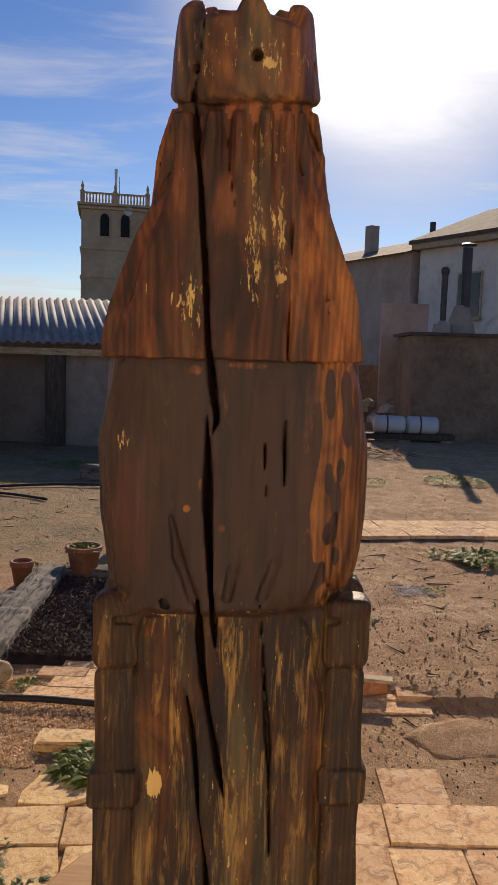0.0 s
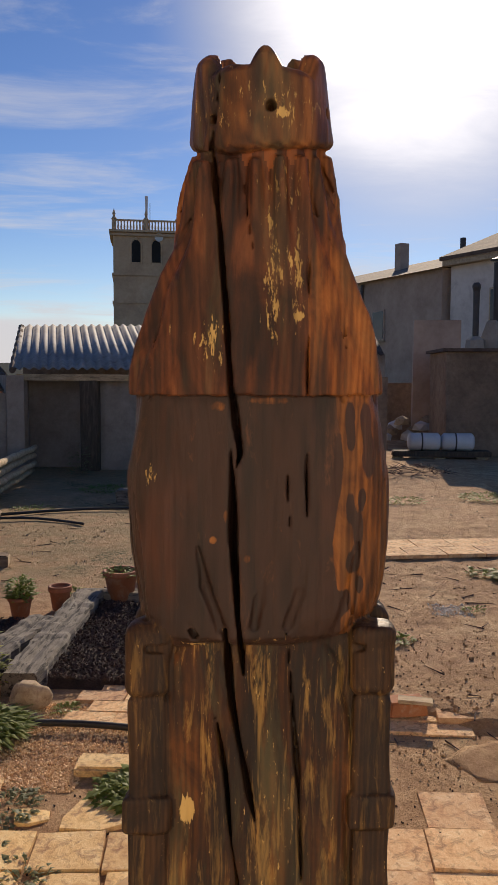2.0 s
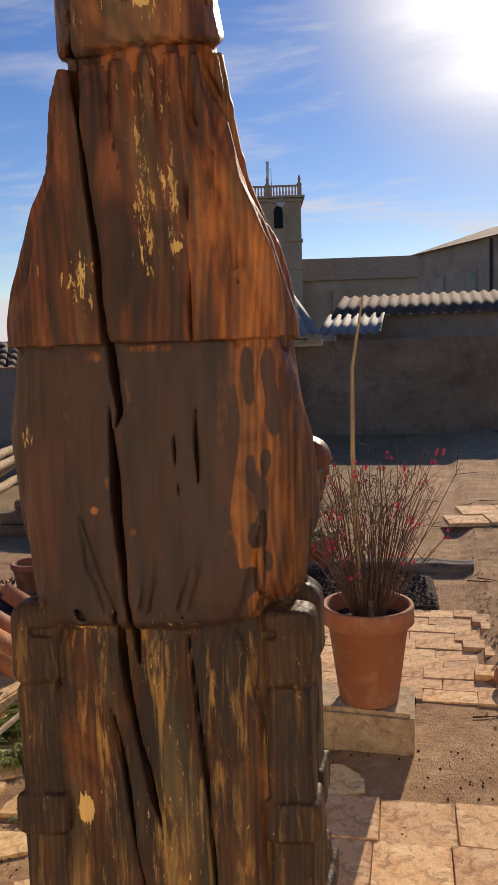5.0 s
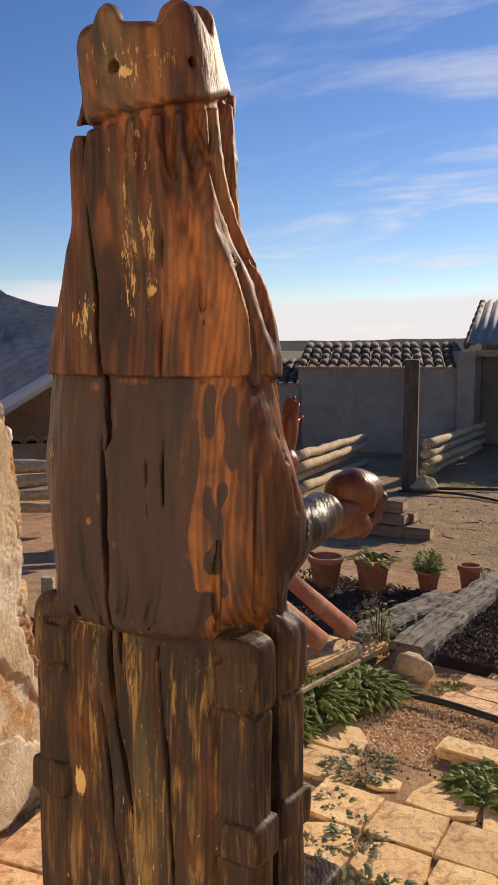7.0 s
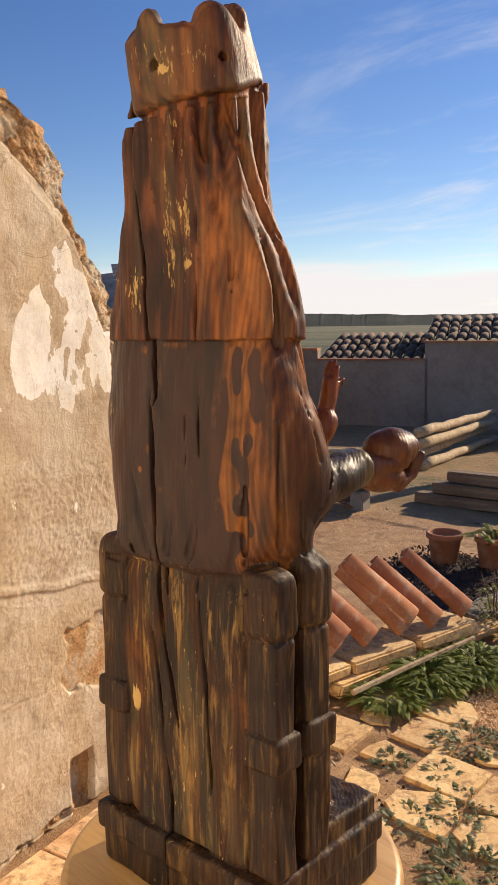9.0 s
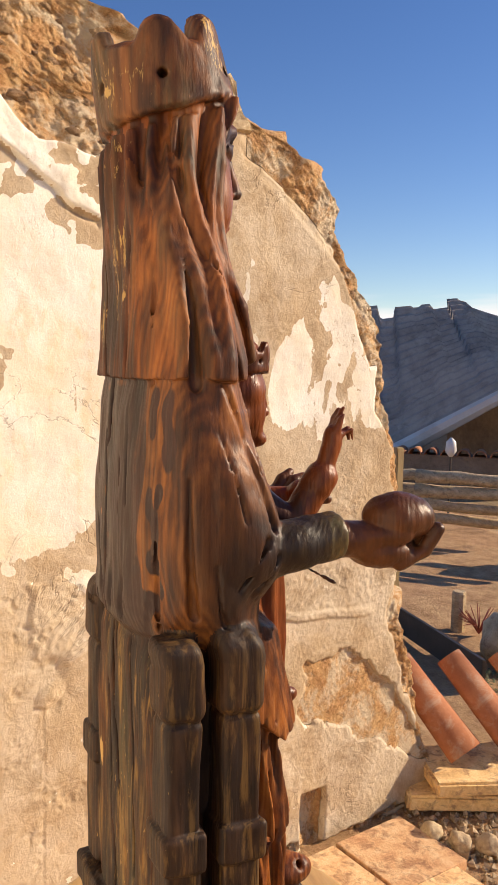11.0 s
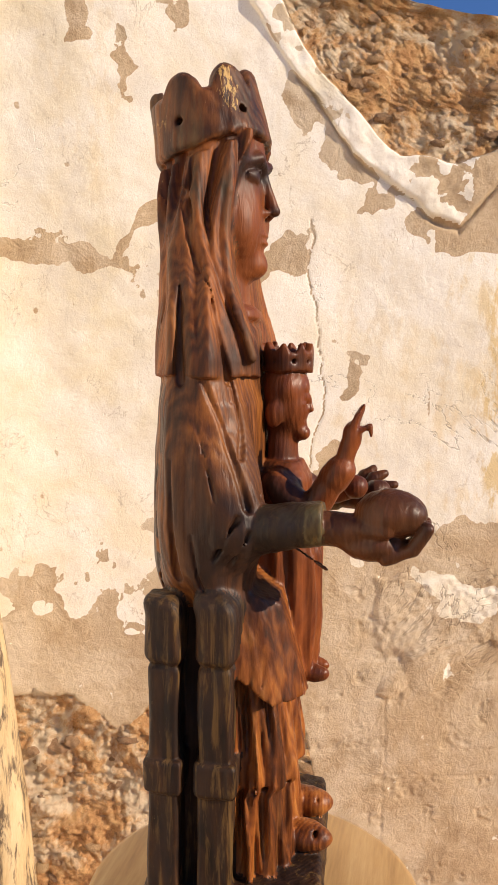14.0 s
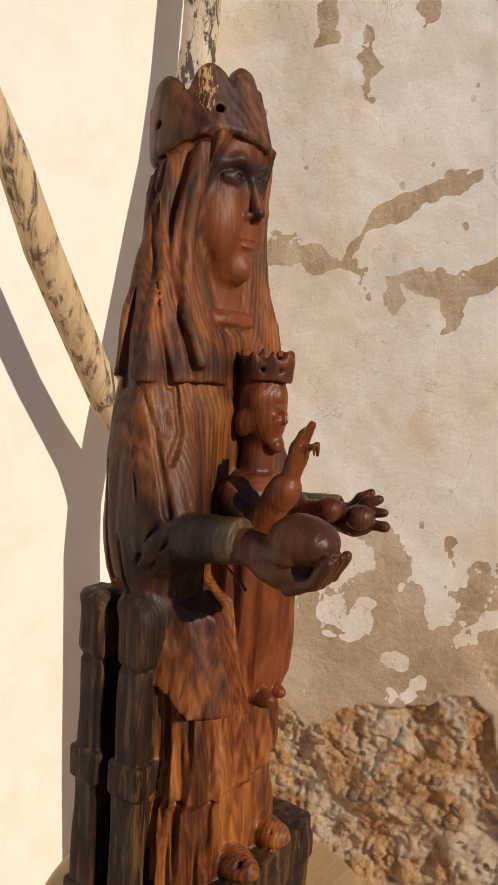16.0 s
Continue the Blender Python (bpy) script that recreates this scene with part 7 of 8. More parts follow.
low = thing("low_wall", (-8.0, 6.9, 0), "low dark wall capped with red roof tiles", "wall", turn=46)
part("wall", block((-1.5, -.15, -.1), (1.8, .15, .48)), M_EARTH, low)
for k in range(16):
    o_ = new("roof_tile", tile_mesh)
    o_.parent = low
    o_.matrix_local = Matrix.Translation((-1.45 + k * .2, -.2, .48)) @ Euler((0, 0, radians(90)), "XYZ").to_matrix().to_4x4()
dish = thing("lamp_on_stick", (-6.05, 6.3, 0), "small white shade on a thin stake", "lamp")
part("stake", tube([(0, 0, 0), (0, 0, .72)], .012, 6), M_STEEL, dish)
part("shade", lathe([(.02, .66), (.06, .72), (.05, .82), (.01, .86)], 12), M_WHITE, dish, smooth=True)

# ---- right side: oven house, tanks, far houses ----
oven = thing("bakehouse", (0, 0, 0), "low dark bakehouse with two metal chimney pipes", "outbuilding")
part("wall", block((2.95, 16.4, -.1), (7.5, 18.5, 2.12), 0, wob=.03), M_EARTH, oven)
part("roof_edge", block((2.85, 16.3, 2.12), (7.5, 18.5, 2.18), 0), M_ROOF, oven)
part("hood", lathe([(.30, 2.15), (.27, 2.35), (.15, 2.70), (.11, 2.74)], 4, c=(3.90, 16.7)), M_BLOCK, oven, "tapered chimney base")
part("flue", lathe([(.10, 2.7), (.10, 3.86)], 14, c=(3.96, 16.7)), M_STEEL, oven, "dark metal flue")
part("cowl", lathe([(.03, 3.90), (.17, 3.90), (.17, 3.92), (.02, 3.97)], 14, c=(3.96, 16.7)), M_STEEL, oven, "flat metal cowl")
part("hood", lathe([(.20, 2.15), (.18, 2.35), (.09, 2.42)], 8, c=(3.52, 16.6)), M_BLOCK, oven, "small chimney base")
part("flue", lathe([(.06, 2.4), (.065, 3.3), (.085, 3.36), (.085, 3.42), (.05, 3.46)], 12, c=(3.52, 16.6)), M_STEEL, oven, "dark metal flue")
part("wall", block((1.2, 20.5, -.1), (3.5, 20.8, 1.45), 0, wob=.03), M_EARTH, oven, "crumbling boundary wall")
part("door", block((2.65, 19.0, 0), (3.7, 19.2, 2.9), 0), M_HOUSEB, oven, "narrow stone outhouse")
for n_, x in enumerate((2.19, 2.83)):
    tank = thing("water_tank", (x, 16.1, .21), "grey-white cylindrical plastic tank lying on a timber sill", "tank", "two tanks")
    part("drum", tube([(0, 0, .17), (.03, 0, .17), (.05, 0, .17), (.56, 0, .17), (.58, 0, .17), (.61, 0, .17)], [.12, .16, .17, .17, .16, .12], 20), M_WHITE, tank, smooth=True)
    part("band", tube([(.24, 0, .17), (.27, 0, .17)], .176, 20), M_STEEL, tank, "dark band")
sill = thing("timber_sill", (0, 0, 0), "long dark timber sill on stones under the tanks", "beam")
part("beam", block((1.9, 15.95, .10), (3.75, 16.28, .21), .012, wob=.01, seed=31), M_BARK, sill)
for x in (2.0, 2.8, 3.6):
    part("stone", rock((.16, .14, .10), 410 + int(x * 10), c=(x, 16.1, .04), sub=1), M_STONE, sill)
junk = thing("rubble_heap", (2.5, 18.9, 0), "heap of rubble and pale rags behind the tanks", "rubble")
for i in range(9):
    part("lump", rock((.22, .2, .16), 80 + i, c=(-.5 + .14 * i, .1 * (i % 3), .25 + .12 * (i % 4)), sub=1), M_STONE if i % 2 else M_WHITE, junk)
heap = thing("branch_heap", (1.85, 12.8, .18), "low heap of dry brown cuttings on the dirt", "heap")
hbm = bmesh.new()
for i in range(160):
    a, r = rnd.uniform(0, 6.283), .6 * math.sqrt(rnd.random())
    p = Vector((r * math.cos(a), r * math.sin(a) * .8, .10 * (1 - r / .6) + .0))
    tube([p, p + Vector((rnd.uniform(-.2, .2), rnd.uniform(-.2, .2), rnd.uniform(-.02, .07)))], [.006, .003], 3, hbm)
part("twigs", hbm, M_TWIG, heap)


def window(parent, x, y, z, w, h, frame_mat):
    fr = part("window", block((x - w / 2 - .06, y - .06, z - .06), (x + w / 2 + .06, y - .01, z + h + .06)), frame_mat, parent)
    part("pane", block((x - w / 2, y - .075, z), (x + w / 2, y - .062, z + h)), M_GLASS, fr)
    part("sill", block((x - w / 2 - .12, y - .16, z - .12), (x + w / 2 + .12, y - .03, z - .06)), M_STONE, fr)


house = thing("house", (8.4, 22.0, 0), "two-storey pale rendered house with a tiled roof", "house", turn=-58)
part("wall", block((-6.5, 0, -.1), (3.0, 6, 5.55)), M_HOUSE, house)
rf = bmesh.new()
for p_ in (((-6.7, -.35, 5.5), (3.2, -.35, 5.5), (3.2, 3.2, 6.9), (-6.7, 3.2, 6.9)), ((-6.7, 3.2, 6.9), (3.2, 3.2, 6.9), (3.2, 6.4, 5.5), (-6.7, 6.4, 5.5)),
           ((-6.7, -.35, 5.38), (3.2, -.35, 5.38), (3.2, -.35, 5.5), (-6.7, -.35, 5.5)), ((-6.7, -.35, 5.38), (-6.7, 6.4, 5.38), (-6.7, 6.4, 5.5), (-6.7, 3.2, 6.9), (-6.7, -.35, 5.5))):
    rf.faces.new([rf.verts.new(q) for q in p_])
roof_ = part("roof", rf, M_ROOF, house)
part("cornice", block((-6.6, -.3, 5.2), (3.1, .0, 5.38)), M_STONE, house)
for x in (-4.2, -1.6, 1.0):
    window(house, x, 0, 3.0, .9, 1.3, M_STONE)
part("chimney", block((-4.9, 2.2, 6.0), (-4.0, 3.0, 7.35)), M_HOUSEB, roof_)
part("chimney", block((-1.6, 2.6, 6.4), (-1.3, 2.9, 7.6)), M_STEEL, roof_, "thin dark pipe")
part("bracket", tube([(-.4, -.02, 3.6), (-.4, -.6, 3.6), (-.4, -.02, 3.2)], .02, 5), M_STEEL, house)
old = thing("house", (3.2, 30.5, 0), "old grey-brown stone house with a dark tiled roof", "house", turn=-62)
part("wall", block((-7.5, 0, -.1), (3.2, 7, 5.2)), M_HOUSEB, old)
rf = bmesh.new()
for p_ in (((-7.7, -.3, 5.15), (3.3, -.3, 5.15), (3.3, 3.5, 6.3), (-7.7, 3.5, 6.3)), ((-7.7, 3.5, 6.3), (3.3, 3.5, 6.3), (3.3, 7.3, 5.15), (-7.7, 7.3, 5.15)), ((-7.7, -.3, 5.15), (-7.7, 3.5, 6.3), (-7.7, 7.3, 5.15))):
    rf.faces.new([rf.verts.new(q) for q in p_])
roof_ = part("roof", rf, M_ROOF, old)
part("chimney", block((-2.5, 2.0, 5.5), (-2.1, 2.4, 6.9)), M_HOUSEB, roof_)
part("chimney", block((.8, 2.6, 6.0), (.95, 2.75, 6.7)), M_STEEL, roof_, "leaning metal pipe")
for x in (-5.5, -3.0, -.5):
    window(old, x, 0, 3.0, .7, 1.0, M_HOUSEB)
part("downpipe", tube([(-1.6, -.08, 0), (-1.6, -.08, 5.1)], .06, 6), M_STEEL, old)

# ---- church ----
church = thing("church", (-15.3, 80, 0), "stone church with a square bell tower and balustrade", "church", turn=12)
tower = part("tower", block((-3.2, 0, -.1), (3.2, 6.4, 15.1)), M_TOWER, church)
for z, g in ((11.3, .14), (8.6, .10), (15.1, .25), (15.45, .38)):
    part("cornice", block((-3.2 - g, -g, z), (3.2 + g, 6.4 + g, z + .22)), M_TOWER, tower)
part("attic", block((-3.2, 0, 15.1), (3.2, 6.4, 15.6)), M_TOWER, tower)
arch = bmesh.new()
for s_ in (-.98, .98):
    base_ = [(s_ - .42, 12.6), (s_ + .42, 12.6), (s_ + .42, 14.2)] + [(s_ + .42 * math.cos(a), 14.2 + .55 * math.sin(a)) for a in np.linspace(.3, 2.84, 7)] + [(s_ - .42, 14.2)]
    arch = bmesh.new()
    fr_ = [arch.verts.new((x, -.03, z)) for x, z in base_]
    bk_ = [arch.verts.new((x, .04, z)) for x, z in base_]
    arch.faces.new(fr_)
    for k in range(len(fr_)):
        arch.faces.new((fr_[k], fr_[(k + 1) % len(fr_)], bk_[(k + 1) % len(fr_)], bk_[k]))
    part("belfry_opening", arch, M_DARK, tower, "dark arched belfry opening")
    part("arch_surround", tube([(s_ - .55, -.02, 12.4), (s_ - .55, -.02, 14.2), (s_ - .35, -.02, 14.75), (s_, -.02, 14.95), (s_ + .35, -.02, 14.75), (s_ + .55, -.02, 14.2), (s_ + .55, -.02, 12.4)], .10, 6), M_TOWER, tower)
for y_ in (3.2,):
    part("belfry_opening", block((-3.24, 2.7, 12.6), (-3.18, 3.6, 14.6)), M_DARK, tower, "dark arched belfry opening")
part("clock", tube([(1.25, -.16, 15.05), (1.25, -.06, 15.05)], .42, 20), M_CLOCK, tower, "pale round clock face")
rail = part("balustrade", block((-3.1, -.05, 16.55), (3.1, .2, 16.7)), M_TOWER, tower)
part("rail", block((-3.1, 6.1, 16.55), (3.1, 6.35, 16.7)), M_TOWER, rail)
for k in range(19):
    x = -2.7 + .3 * k
    part("baluster", lathe([(.06, 15.7), (.10, 15.95), (.06, 16.3), (.09, 16.55)], 6, c=(x, .08)), M_TOWER, rail)
for x in (-3.1, 3.1, 0):
    part("pinnacle", lathe([(.22, 15.6), (.22, 16.7), (.28, 16.75), (.10, 17.0), (.16, 17.25), (.02, 17.7)], 8, c=(x, .1)), M_TOWER, tower)
part("mast", tube([(.1, 3, 15.6), (.1, 3, 18.2), (.1, 3, 19.6)], [.12, .12, .16], 8), M_WHITE, tower, "pale antenna mast")
part("antenna", tube([(.45, 3, 16.0), (.45, 3, 18.9)], .03, 5), M_STEEL, tower)
part("nave", block((3.2, 1.0, -.1), (22, 12, 7.6)), M_TOWER, church)
rf = bmesh.new()
for p_ in (((3.2, .6, 7.5), (22.3, .6, 7.5), (22.3, 6.5, 10.2), (3.2, 6.5, 10.2)), ((3.2, 6.5, 10.2), (22.3, 6.5, 10.2), (22.3, 12.4, 7.5), (3.2, 12.4, 7.5)), ((22.3, .6, 7.5), (22.3, 12.4, 7.5), (22.3, 6.5, 10.2))):
    rf.faces.new([rf.verts.new(q) for q in p_])
part("nave_roof", rf, M_ROOF, church)
part("buttress", block((6.2, .3, 0), (7.2, 1.0, 6.5)), M_TOWER, church)
ant = thing("tv_aerial", (-5.1, 17.5, 0), "thin roof aerial far behind the wall", "aerial")
part("mast", tube([(0, 0, 0), (0, 0, 2.35)], .012, 5), M_STEEL, ant)
part("boom", tube([(-.1, 0, 2.3), (.45, 0, 2.38)], .008, 5), M_STEEL, ant)


# ---- paving: single tiles laid on the ground ----
def tile_mesh_of(w, d, h, seed, mat, name, cut=0.0):
    rnd = random.Random(seed)
    bm = bmesh.new()
    pts = [(-w / 2, -d / 2), (w / 2, -d / 2), (w / 2, d / 2), (-w / 2, d / 2)]
    if cut:
        pts = []
        for k in range(7):
            a = 2 * math.pi * (k + rnd.uniform(-.25, .25)) / 7
            c, s = math.cos(a), math.sin(a)
            q = 1 / max(abs(c), abs(s))
            pts.append((c * q * w / 2 * rnd.uniform(1 - cut, 1), s * q * d / 2 * rnd.uniform(1 - cut, 1)))
    pts = [(x + rnd.uniform(-.004, .004), y + rnd.uniform(-.004, .004)) for x, y in pts]
    low = [bm.verts.new((x, y, -.02)) for x, y in pts]
    mid = [bm.verts.new((x, y, h - .003)) for x, y in pts]
    top = [bm.verts.new((x * .985, y * .985, h + rnd.uniform(-.001, .001))) for x, y in pts]
    n = len(pts)
    for a, b in ((low, mid), (mid, top)):
        for k in range(n):
            bm.faces.new((a[k], a[(k + 1) % n], b[(k + 1) % n], b[k]))
    bm.faces.new(top)
    return mesh(name, bm, mat)


def paving(label, cells, meshes, seed, name="pavement", child="tile", z=0.0, tilt=.6):
    root = thing(name, (0, 0, 0), label, "pavement")
    root["kind"] = "structure"
    rnd = random.Random(seed)
    for i, (x, y, a) in enumerate(cells):
        o = new(child, meshes[i % len(meshes)])
        o.parent = root
        o.matrix_local = pose(x, y, z + ground_z(x, y) * .6 + rnd.uniform(-.003, .003), rnd.uniform(-tilt, tilt), rnd.uniform(-tilt, tilt), a + rnd.choice((0, 180)) + rnd.uniform(-.8, .8))
    return root


sq = [tile_mesh_of(.2495, .2495, .008, k, M_TILE, "tile") for k in range(5)]
cells = []
for i in range(-4, 7):
    for j in range(-8, 2):
        x, y = .74 + i * .252 + j * .012, 3.36 + j * .252 - i * -.012
        hide = (x > 1.02 and y > 2.9) or (x > .9 and y > 3.2) or (y > 3.58) or (x < -.22) or (x < .6 and y > 3.3) or (x < .05 and y > 3.1) or (y < 1.6)
        if not hide:
            cells.append((x, y, 1.5))
paving("worn square terracotta floor tiles, dusty, in rows", cells, sq, 1)

flag = [tile_mesh_of(w, d, .007, 20 + k, M_FLAG, "flagstone", c) for k, (w, d, c) in enumerate(((.250, .228, 0), (.256, .230, .06), (.248, .229, 0), (.258, .231, .09), (.252, .228, .04)))]
broken = [tile_mesh_of(.17, .15, .006, 30 + k, M_FLAG, "flagstone", .30) for k in range(4)]
cells, rest = [], []
rr = random.Random(5)
for i in range(9):
    for j in range(6):
        x, y = -1.42 + i * .256 + (j % 2) * .05, 2.50 + j * .231 + .02 * i
        if y > 3.46 - .06 * (i > 5) or (x < -1.30 and y < 2.9) or (y < 2.78 and -.78 < x < -.40) or x > .02:
            continue
        (cells if rr.random() < .78 and y > 2.72 else rest).append((x, y, 5 + rr.uniform(-2, 2)))
paving("yellowish worn flagstones with weeds in the joints", cells, flag, 2, child="flagstone", tilt=.7)
paving("broken yellowish flagstones sunk in the dirt", rest, broken, 3, child="flagstone", tilt=1.2)

path = [tile_mesh_of(.241, .1215, .012, 40 + k, M_TILE, "paving_brick") for k in range(5)]
cells = []
for j in range(10):
    y = 4.10 + j * .122
    x0 = -.98 + max(0, (y - 4.45)) * .42
    n = 0
    while x0 + n * .242 < .9:
        cells.append((x0 + .12 + n * .242 + (j % 2) * .09, y - .02 * n * .24, rr.uniform(-.6, .6)))
        n += 1
paving("rows of flat yellow-pink paving bricks along the bed", cells, path, 3, child="paving_brick")

far_t = [tile_mesh_of(.338, .338, .012, 60 + k, M_TILE, "tile") for k in range(4)]
cells = [(.55 + .34 * i + .12 * j, 7.42 + .34 * j + .06 * i, 10) for i in range(9) for j in range(2) if not (i > 5 and j == 0)]
paving("strip of pale terracotta tiles crossing the dirt", cells, far_t, 4, z=.05)

wt = [tile_mesh_of(.30, .30, .030, 70 + k, M_TILE, "tile") for k in range(3)]
cells = []
for i in range(3):
    for j in range(12):
        y = .2 + j * .305
        x = wall_x(y) + .22 + i * .305
        if y > 2.35 + .1 * (2 - i):
            continue
        cells.append((x, y, 9.5 + rr.uniform(-1, 1)))
paving("large terracotta floor tiles and lime crumbs along the wall", cells, wt, 6, "wall_floor")

# cracked concrete piece by the dirt bank
conc = thing("concrete_patch", (1.05, 3.78, 0), "broken rough concrete patch at the edge of the tiles", "concrete")
part("slab", rock((.26, .20, .022), 95, sub=3), M_DIRT, conc, smooth=True)


def scatter(n, spots_, size, seed, mat, name, label):
    rnd = random.Random(seed)
    v, f = [], []
    for _ in range(n):
        x0, x1, y0, y1 = rnd.choice(spots_)
        x, y = rnd.uniform(x0, x1), rnd.uniform(y0, y1)
        s = size * rnd.uniform(.4, 1.5) ** 1.5
        k = len(v)
        c = Vector((x, y, ground_z(x, y) + s * .3))
        r = Euler((rnd.uniform(0, 6), rnd.uniform(0, 6), rnd.uniform(0, 6))).to_matrix()
        for q in ((1, 0, 0), (-1, 0, .1), (0, 1, 0), (0, -.9, .1), (0, .1, .7), (.1, 0, -.7)):
            v.append(tuple(c + r @ (Vector(q) * s * rnd.uniform(.7, 1.2))))
        f += [(k + a, k + b, k + c_) for a, b, c_ in ((0, 2, 4), (2, 1, 4), (1, 3, 4), (3, 0, 4), (2, 0, 5), (1, 2, 5), (3, 1, 5), (0, 3, 5))]
    return pieces(name, v, f, mat, label, name)


scatter(9000, [(-1.32, -.28, 3.62, 4.05), (-1.36, -.75, 3.42, 3.66), (-1.3, -.9, 4.0, 4.28)], .0062, 7, M_GRAVEL, "gravel", "fine yellowish gravel strip with fragments")
scatter(700, [(.5, 2.6, 3.9, 7.4), (.5, 1.4, 3.5, 4.3)], .005, 8, M_STONE, "pebbles", "small stones and clods strewn over the dirt")
scatter(300, [(.5, 4.5, 7.4, 14), (-4, -.8, 6.3, 12)], .010, 9, M_STONE, "pebbles", "small stones and clods strewn over the dirt")
scatter(45, [(.6, 1.9, 3.9, 6.8)], .011, 10, M_EARTH, "clods", "dark clods of soil on the dirt")
scatter(900, [(-1.75, -1.3, 2.4, 2.95), (-1.5, -1.1, 2.3, 3.0)], .012, 11, M_STONE, "rubble_crumbs", "crumbs of stone fallen from the wall")
scatter(500, [(-1.2, -.05, 2.55, 3.4), (-.9, 0, 4.1, 5.2)], .006, 12, M_MULCH, "bark_crumbs", "bark crumbs strewn over the paving")

brk = thing("broken_brick", (.66, 4.20, .05), "broken red brick with mortar lying at the dirt bank", "brick", turn=14)
part("brick", block((-.10, -.055, -.02), (.09, .055, .045), .008, wob=.008, seed=41), M_TERRA, brk)
brk = thing("wooden_offcut", (.68, 4.17, .095), "short pale wooden offcut lying across a brick", "offcut", turn=-8)
part("board", block((-.06, -.04, 0), (.10, .03, .016), .003, wob=.003, seed=42), M_LOG, brk)
scatter(420, [(1.02, 1.30, 5.70, 6.02), (1.08, 1.24, 5.76, 5.94)], .006, 13, M_ASH, "ash", "pale patch of ash and plaster crumbs on the dirt")
scatter(1500, [(-1.2, .5, 2.5, 3.6), (-1.0, .9, 4.1, 5.3), (.3, 1.3, 2.4, 3.6), (.5, 2.2, 3.6, 7.6)], .0045, 14, M_MULCH, "bark_crumbs", "bark crumbs and leaf bits strewn over the paving")
scatter(1600, [(.5, 2.6, 3.7, 7.4), (.5, 1.5, 3.7, 5.2), (-3.5, -.6, 6.3, 10)], .007, 15, M_DIRT, "clods", "dry clods of soil on the dirt")
rs = random.Random(91)
tv, tf = [], []
for _ in range(170):
    x, y = (rs.uniform(.5, 2.4), rs.uniform(3.7, 8.5)) if rs.random() < .6 else (rs.uniform(-3.2, -.3), rs.uniform(6.3, 10.5))
    a, l, r = rs.uniform(0, 6.283), rs.uniform(.02, .11), rs.uniform(.0015, .004)
    d, n = Vector((math.cos(a), math.sin(a), 0)), Vector((-math.sin(a), math.cos(a), 0))
    p = Vector((x, y, ground_z(x, y) + .004))
    k = len(tv)
    for q in (-1, 1):
        tv += [tuple(p + d * l * q + n * r), tuple(p + d * l * q - n * r), tuple(p + d * l * q + Vector((0, 0, r * 1.6 + .004 * q)))]
    tf += [(k, k + 3, k + 4, k + 1), (k + 1, k + 4, k + 5, k + 2), (k + 2, k + 5, k + 3, k)]
pieces("twigs", tv, tf, M_TWIG, "small dry twigs lying on the dirt", "twigs")

# stones showing in the bare parts of the wall
def shard(k):
    bm = rock((.5, .5, .5), 120 + k, sub=2)
    for v in bm.verts:
        v.co *= 1 + .28 * noise.cell(v.co * 4 + Vector((k, 0, 0)))
    return mesh("wall_stone", bm, M_ORESTONE, k % 2 == 0)


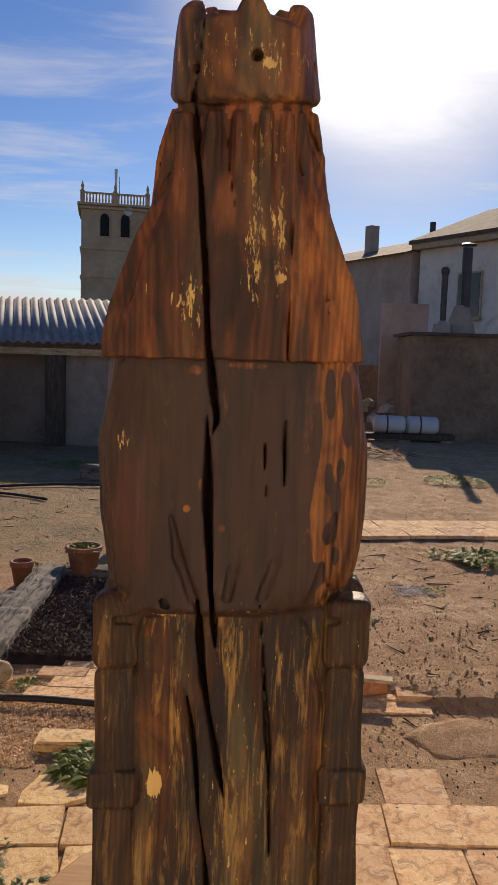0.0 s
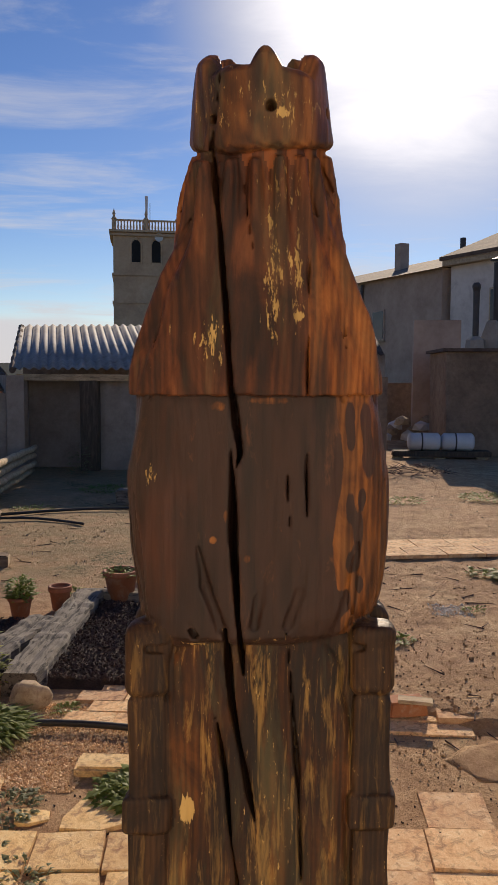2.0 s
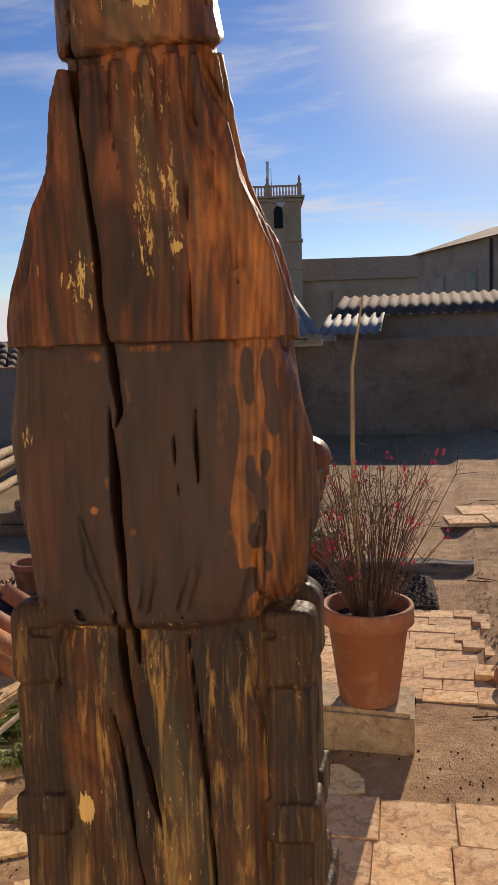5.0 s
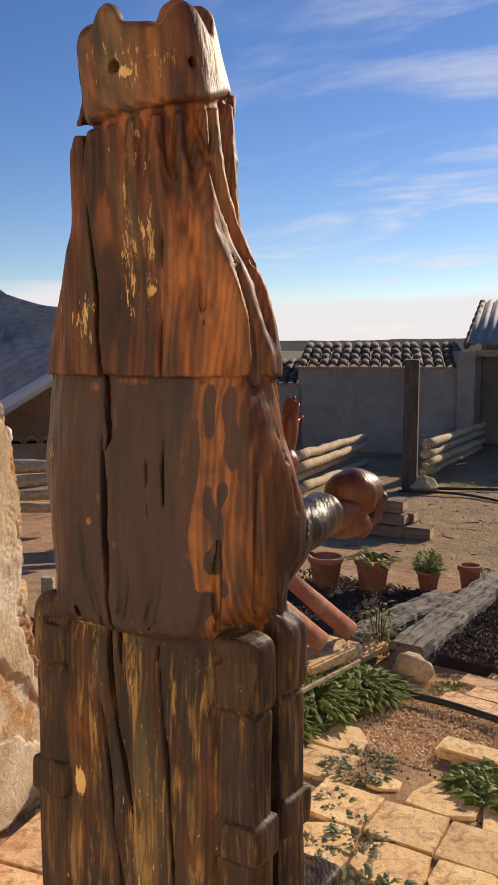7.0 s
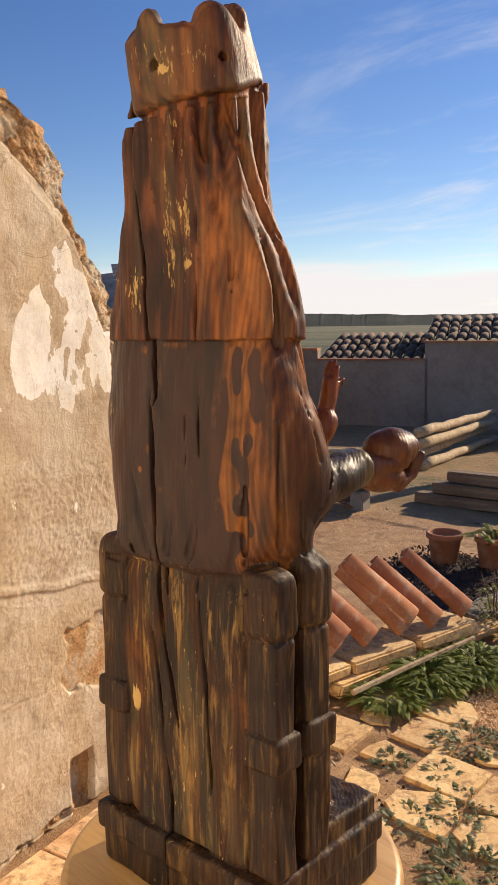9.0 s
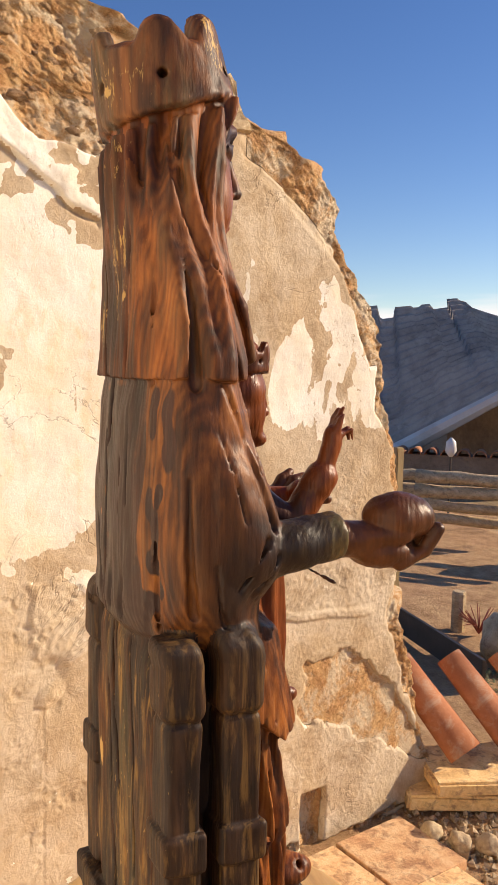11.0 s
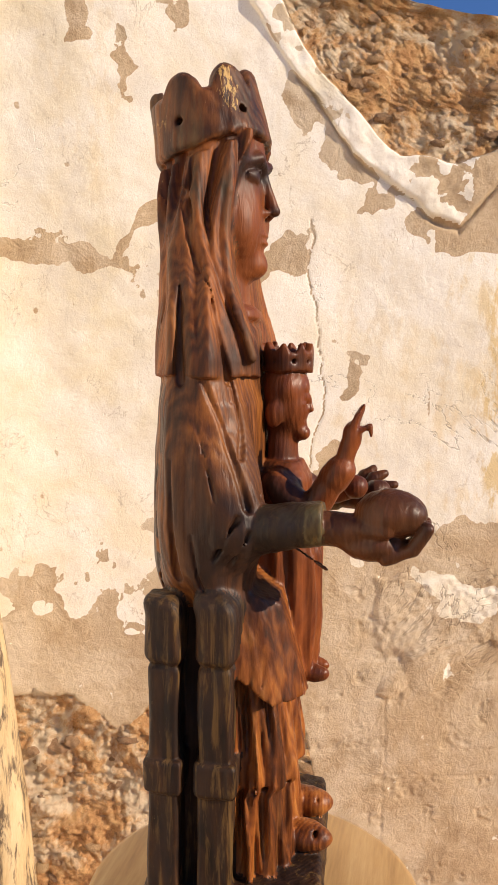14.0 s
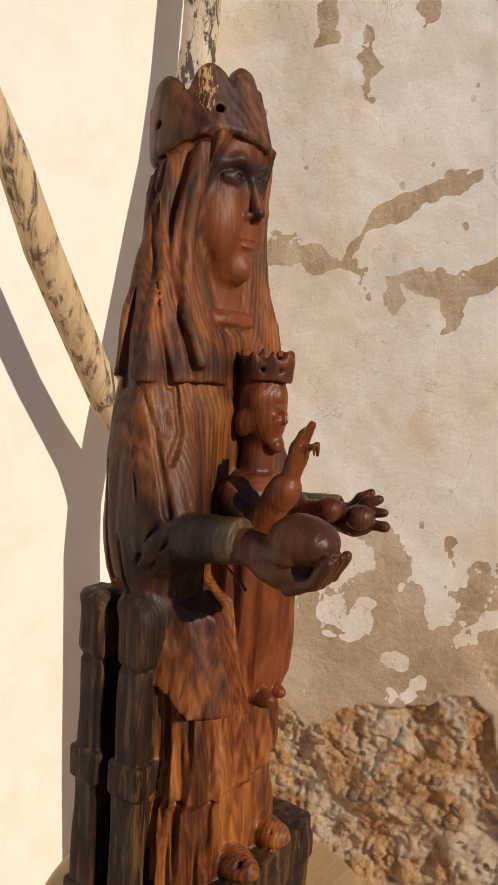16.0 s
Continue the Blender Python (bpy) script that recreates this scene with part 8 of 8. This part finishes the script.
ws = [shard(k) for k in range(6)]
rs = random.Random(77)
for i in range(300):
    if i < 140:
        y = rs.uniform(.55, 1.62)
        z = np.interp(y, IN_Y, IN_Z) + rs.uniform(.03, .42)
    elif i < 285:
        y, z = rs.uniform(-.1, 1.0), rs.uniform(0, .62)
    else:
        z = rs.uniform(.05, 2.3)
        y = np.interp(z, END_Z, END_Y) - rs.uniform(-.02, .07)
    if y > np.interp(z, END_Z, END_Y) - .0 + (-.01 if i >= 285 else -.05):
        continue
    s = rs.uniform(.012, .034) if rs.random() < .85 else rs.uniform(.034, .05)
    _, _, rub_, h_ = wall_coats(y, z)
    if rub_ < .6:
        continue
    o = new("wall_stone", ws[i % 6])
    o.parent = wall_west
    o.matrix_local = Matrix.Translation((wall_x(y) + float(h_) - s * .18, y, z)) @ Euler((rs.uniform(-.4, .4), rs.uniform(-.4, .4), rs.uniform(-.4, .4))).to_matrix().to_4x4() @ Matrix.Diagonal((s * .8, s * rs.uniform(.9, 1.5), s * rs.uniform(.6, 1), 1))
# the sharp flake of plaster that stands up on the broken top
fl = bmesh.new()
prof = [(1.655, 2.28), (1.675, 2.40), (1.69, 2.455), (1.70, 2.43), (1.725, 2.45), (1.745, 2.425), (1.75, 2.38), (1.765, 2.34), (1.80, 2.30)]
fa, fb = [fl.verts.new((wall_x(y) + .022 - .10 * (z - 2.28), y, z)) for y, z in prof], [fl.verts.new((wall_x(y) - .05 - .1 * (z - 2.28), y + .012, z - .010)) for y, z in prof]
fl.faces.new(fa), fl.faces.new(fb)
for k in range(len(prof)):
    q = (k + 1) % len(prof)
    fl.faces.new((fa[k], fa[q], fb[q], fb[k]))
bmesh.ops.triangulate(fl, faces=list(fl.faces))
bmesh.ops.subdivide_edges(fl, edges=list(fl.edges), cuts=2)
for v in fl.verts:
    v.co += Vector((.014 * lat2(v.co.y, v.co.z, .04, 91) + .004 * lat2(v.co.y, v.co.z, .012, 92), .006 * lat2(v.co.z, v.co.x, .02, 93), .006 * lat2(v.co.y, v.co.x, .02, 94)))
part("plaster_flake", fl, M_PLASTER, wall_west, "upright tan flake of broken plaster")


# the ruin and what lies round it stand at a slight angle to the rest of the yard
SITE = Matrix.Translation((0.0863, -0.0063, 0)) @ Matrix.Rotation(radians(5.0), 4, "Z")
WITH_RUIN = ("wall_west", "wall_core", "wall_south", "steel_sheet",
             "yellow_post", "timber_beam", "stone_pillar", "ruined_shed", "low_wall", "lamp_on_stick", "rubble_crumbs", "wall_floor")
for ob in list(scene.objects):
    if ob.parent is None:
        base = ob.name.split(".")[0]
        if base in WITH_RUIN or (base == "log" and ob.location.length < 3 and ob in near_logs):
            ob.matrix_world = SITE @ ob.matrix_world
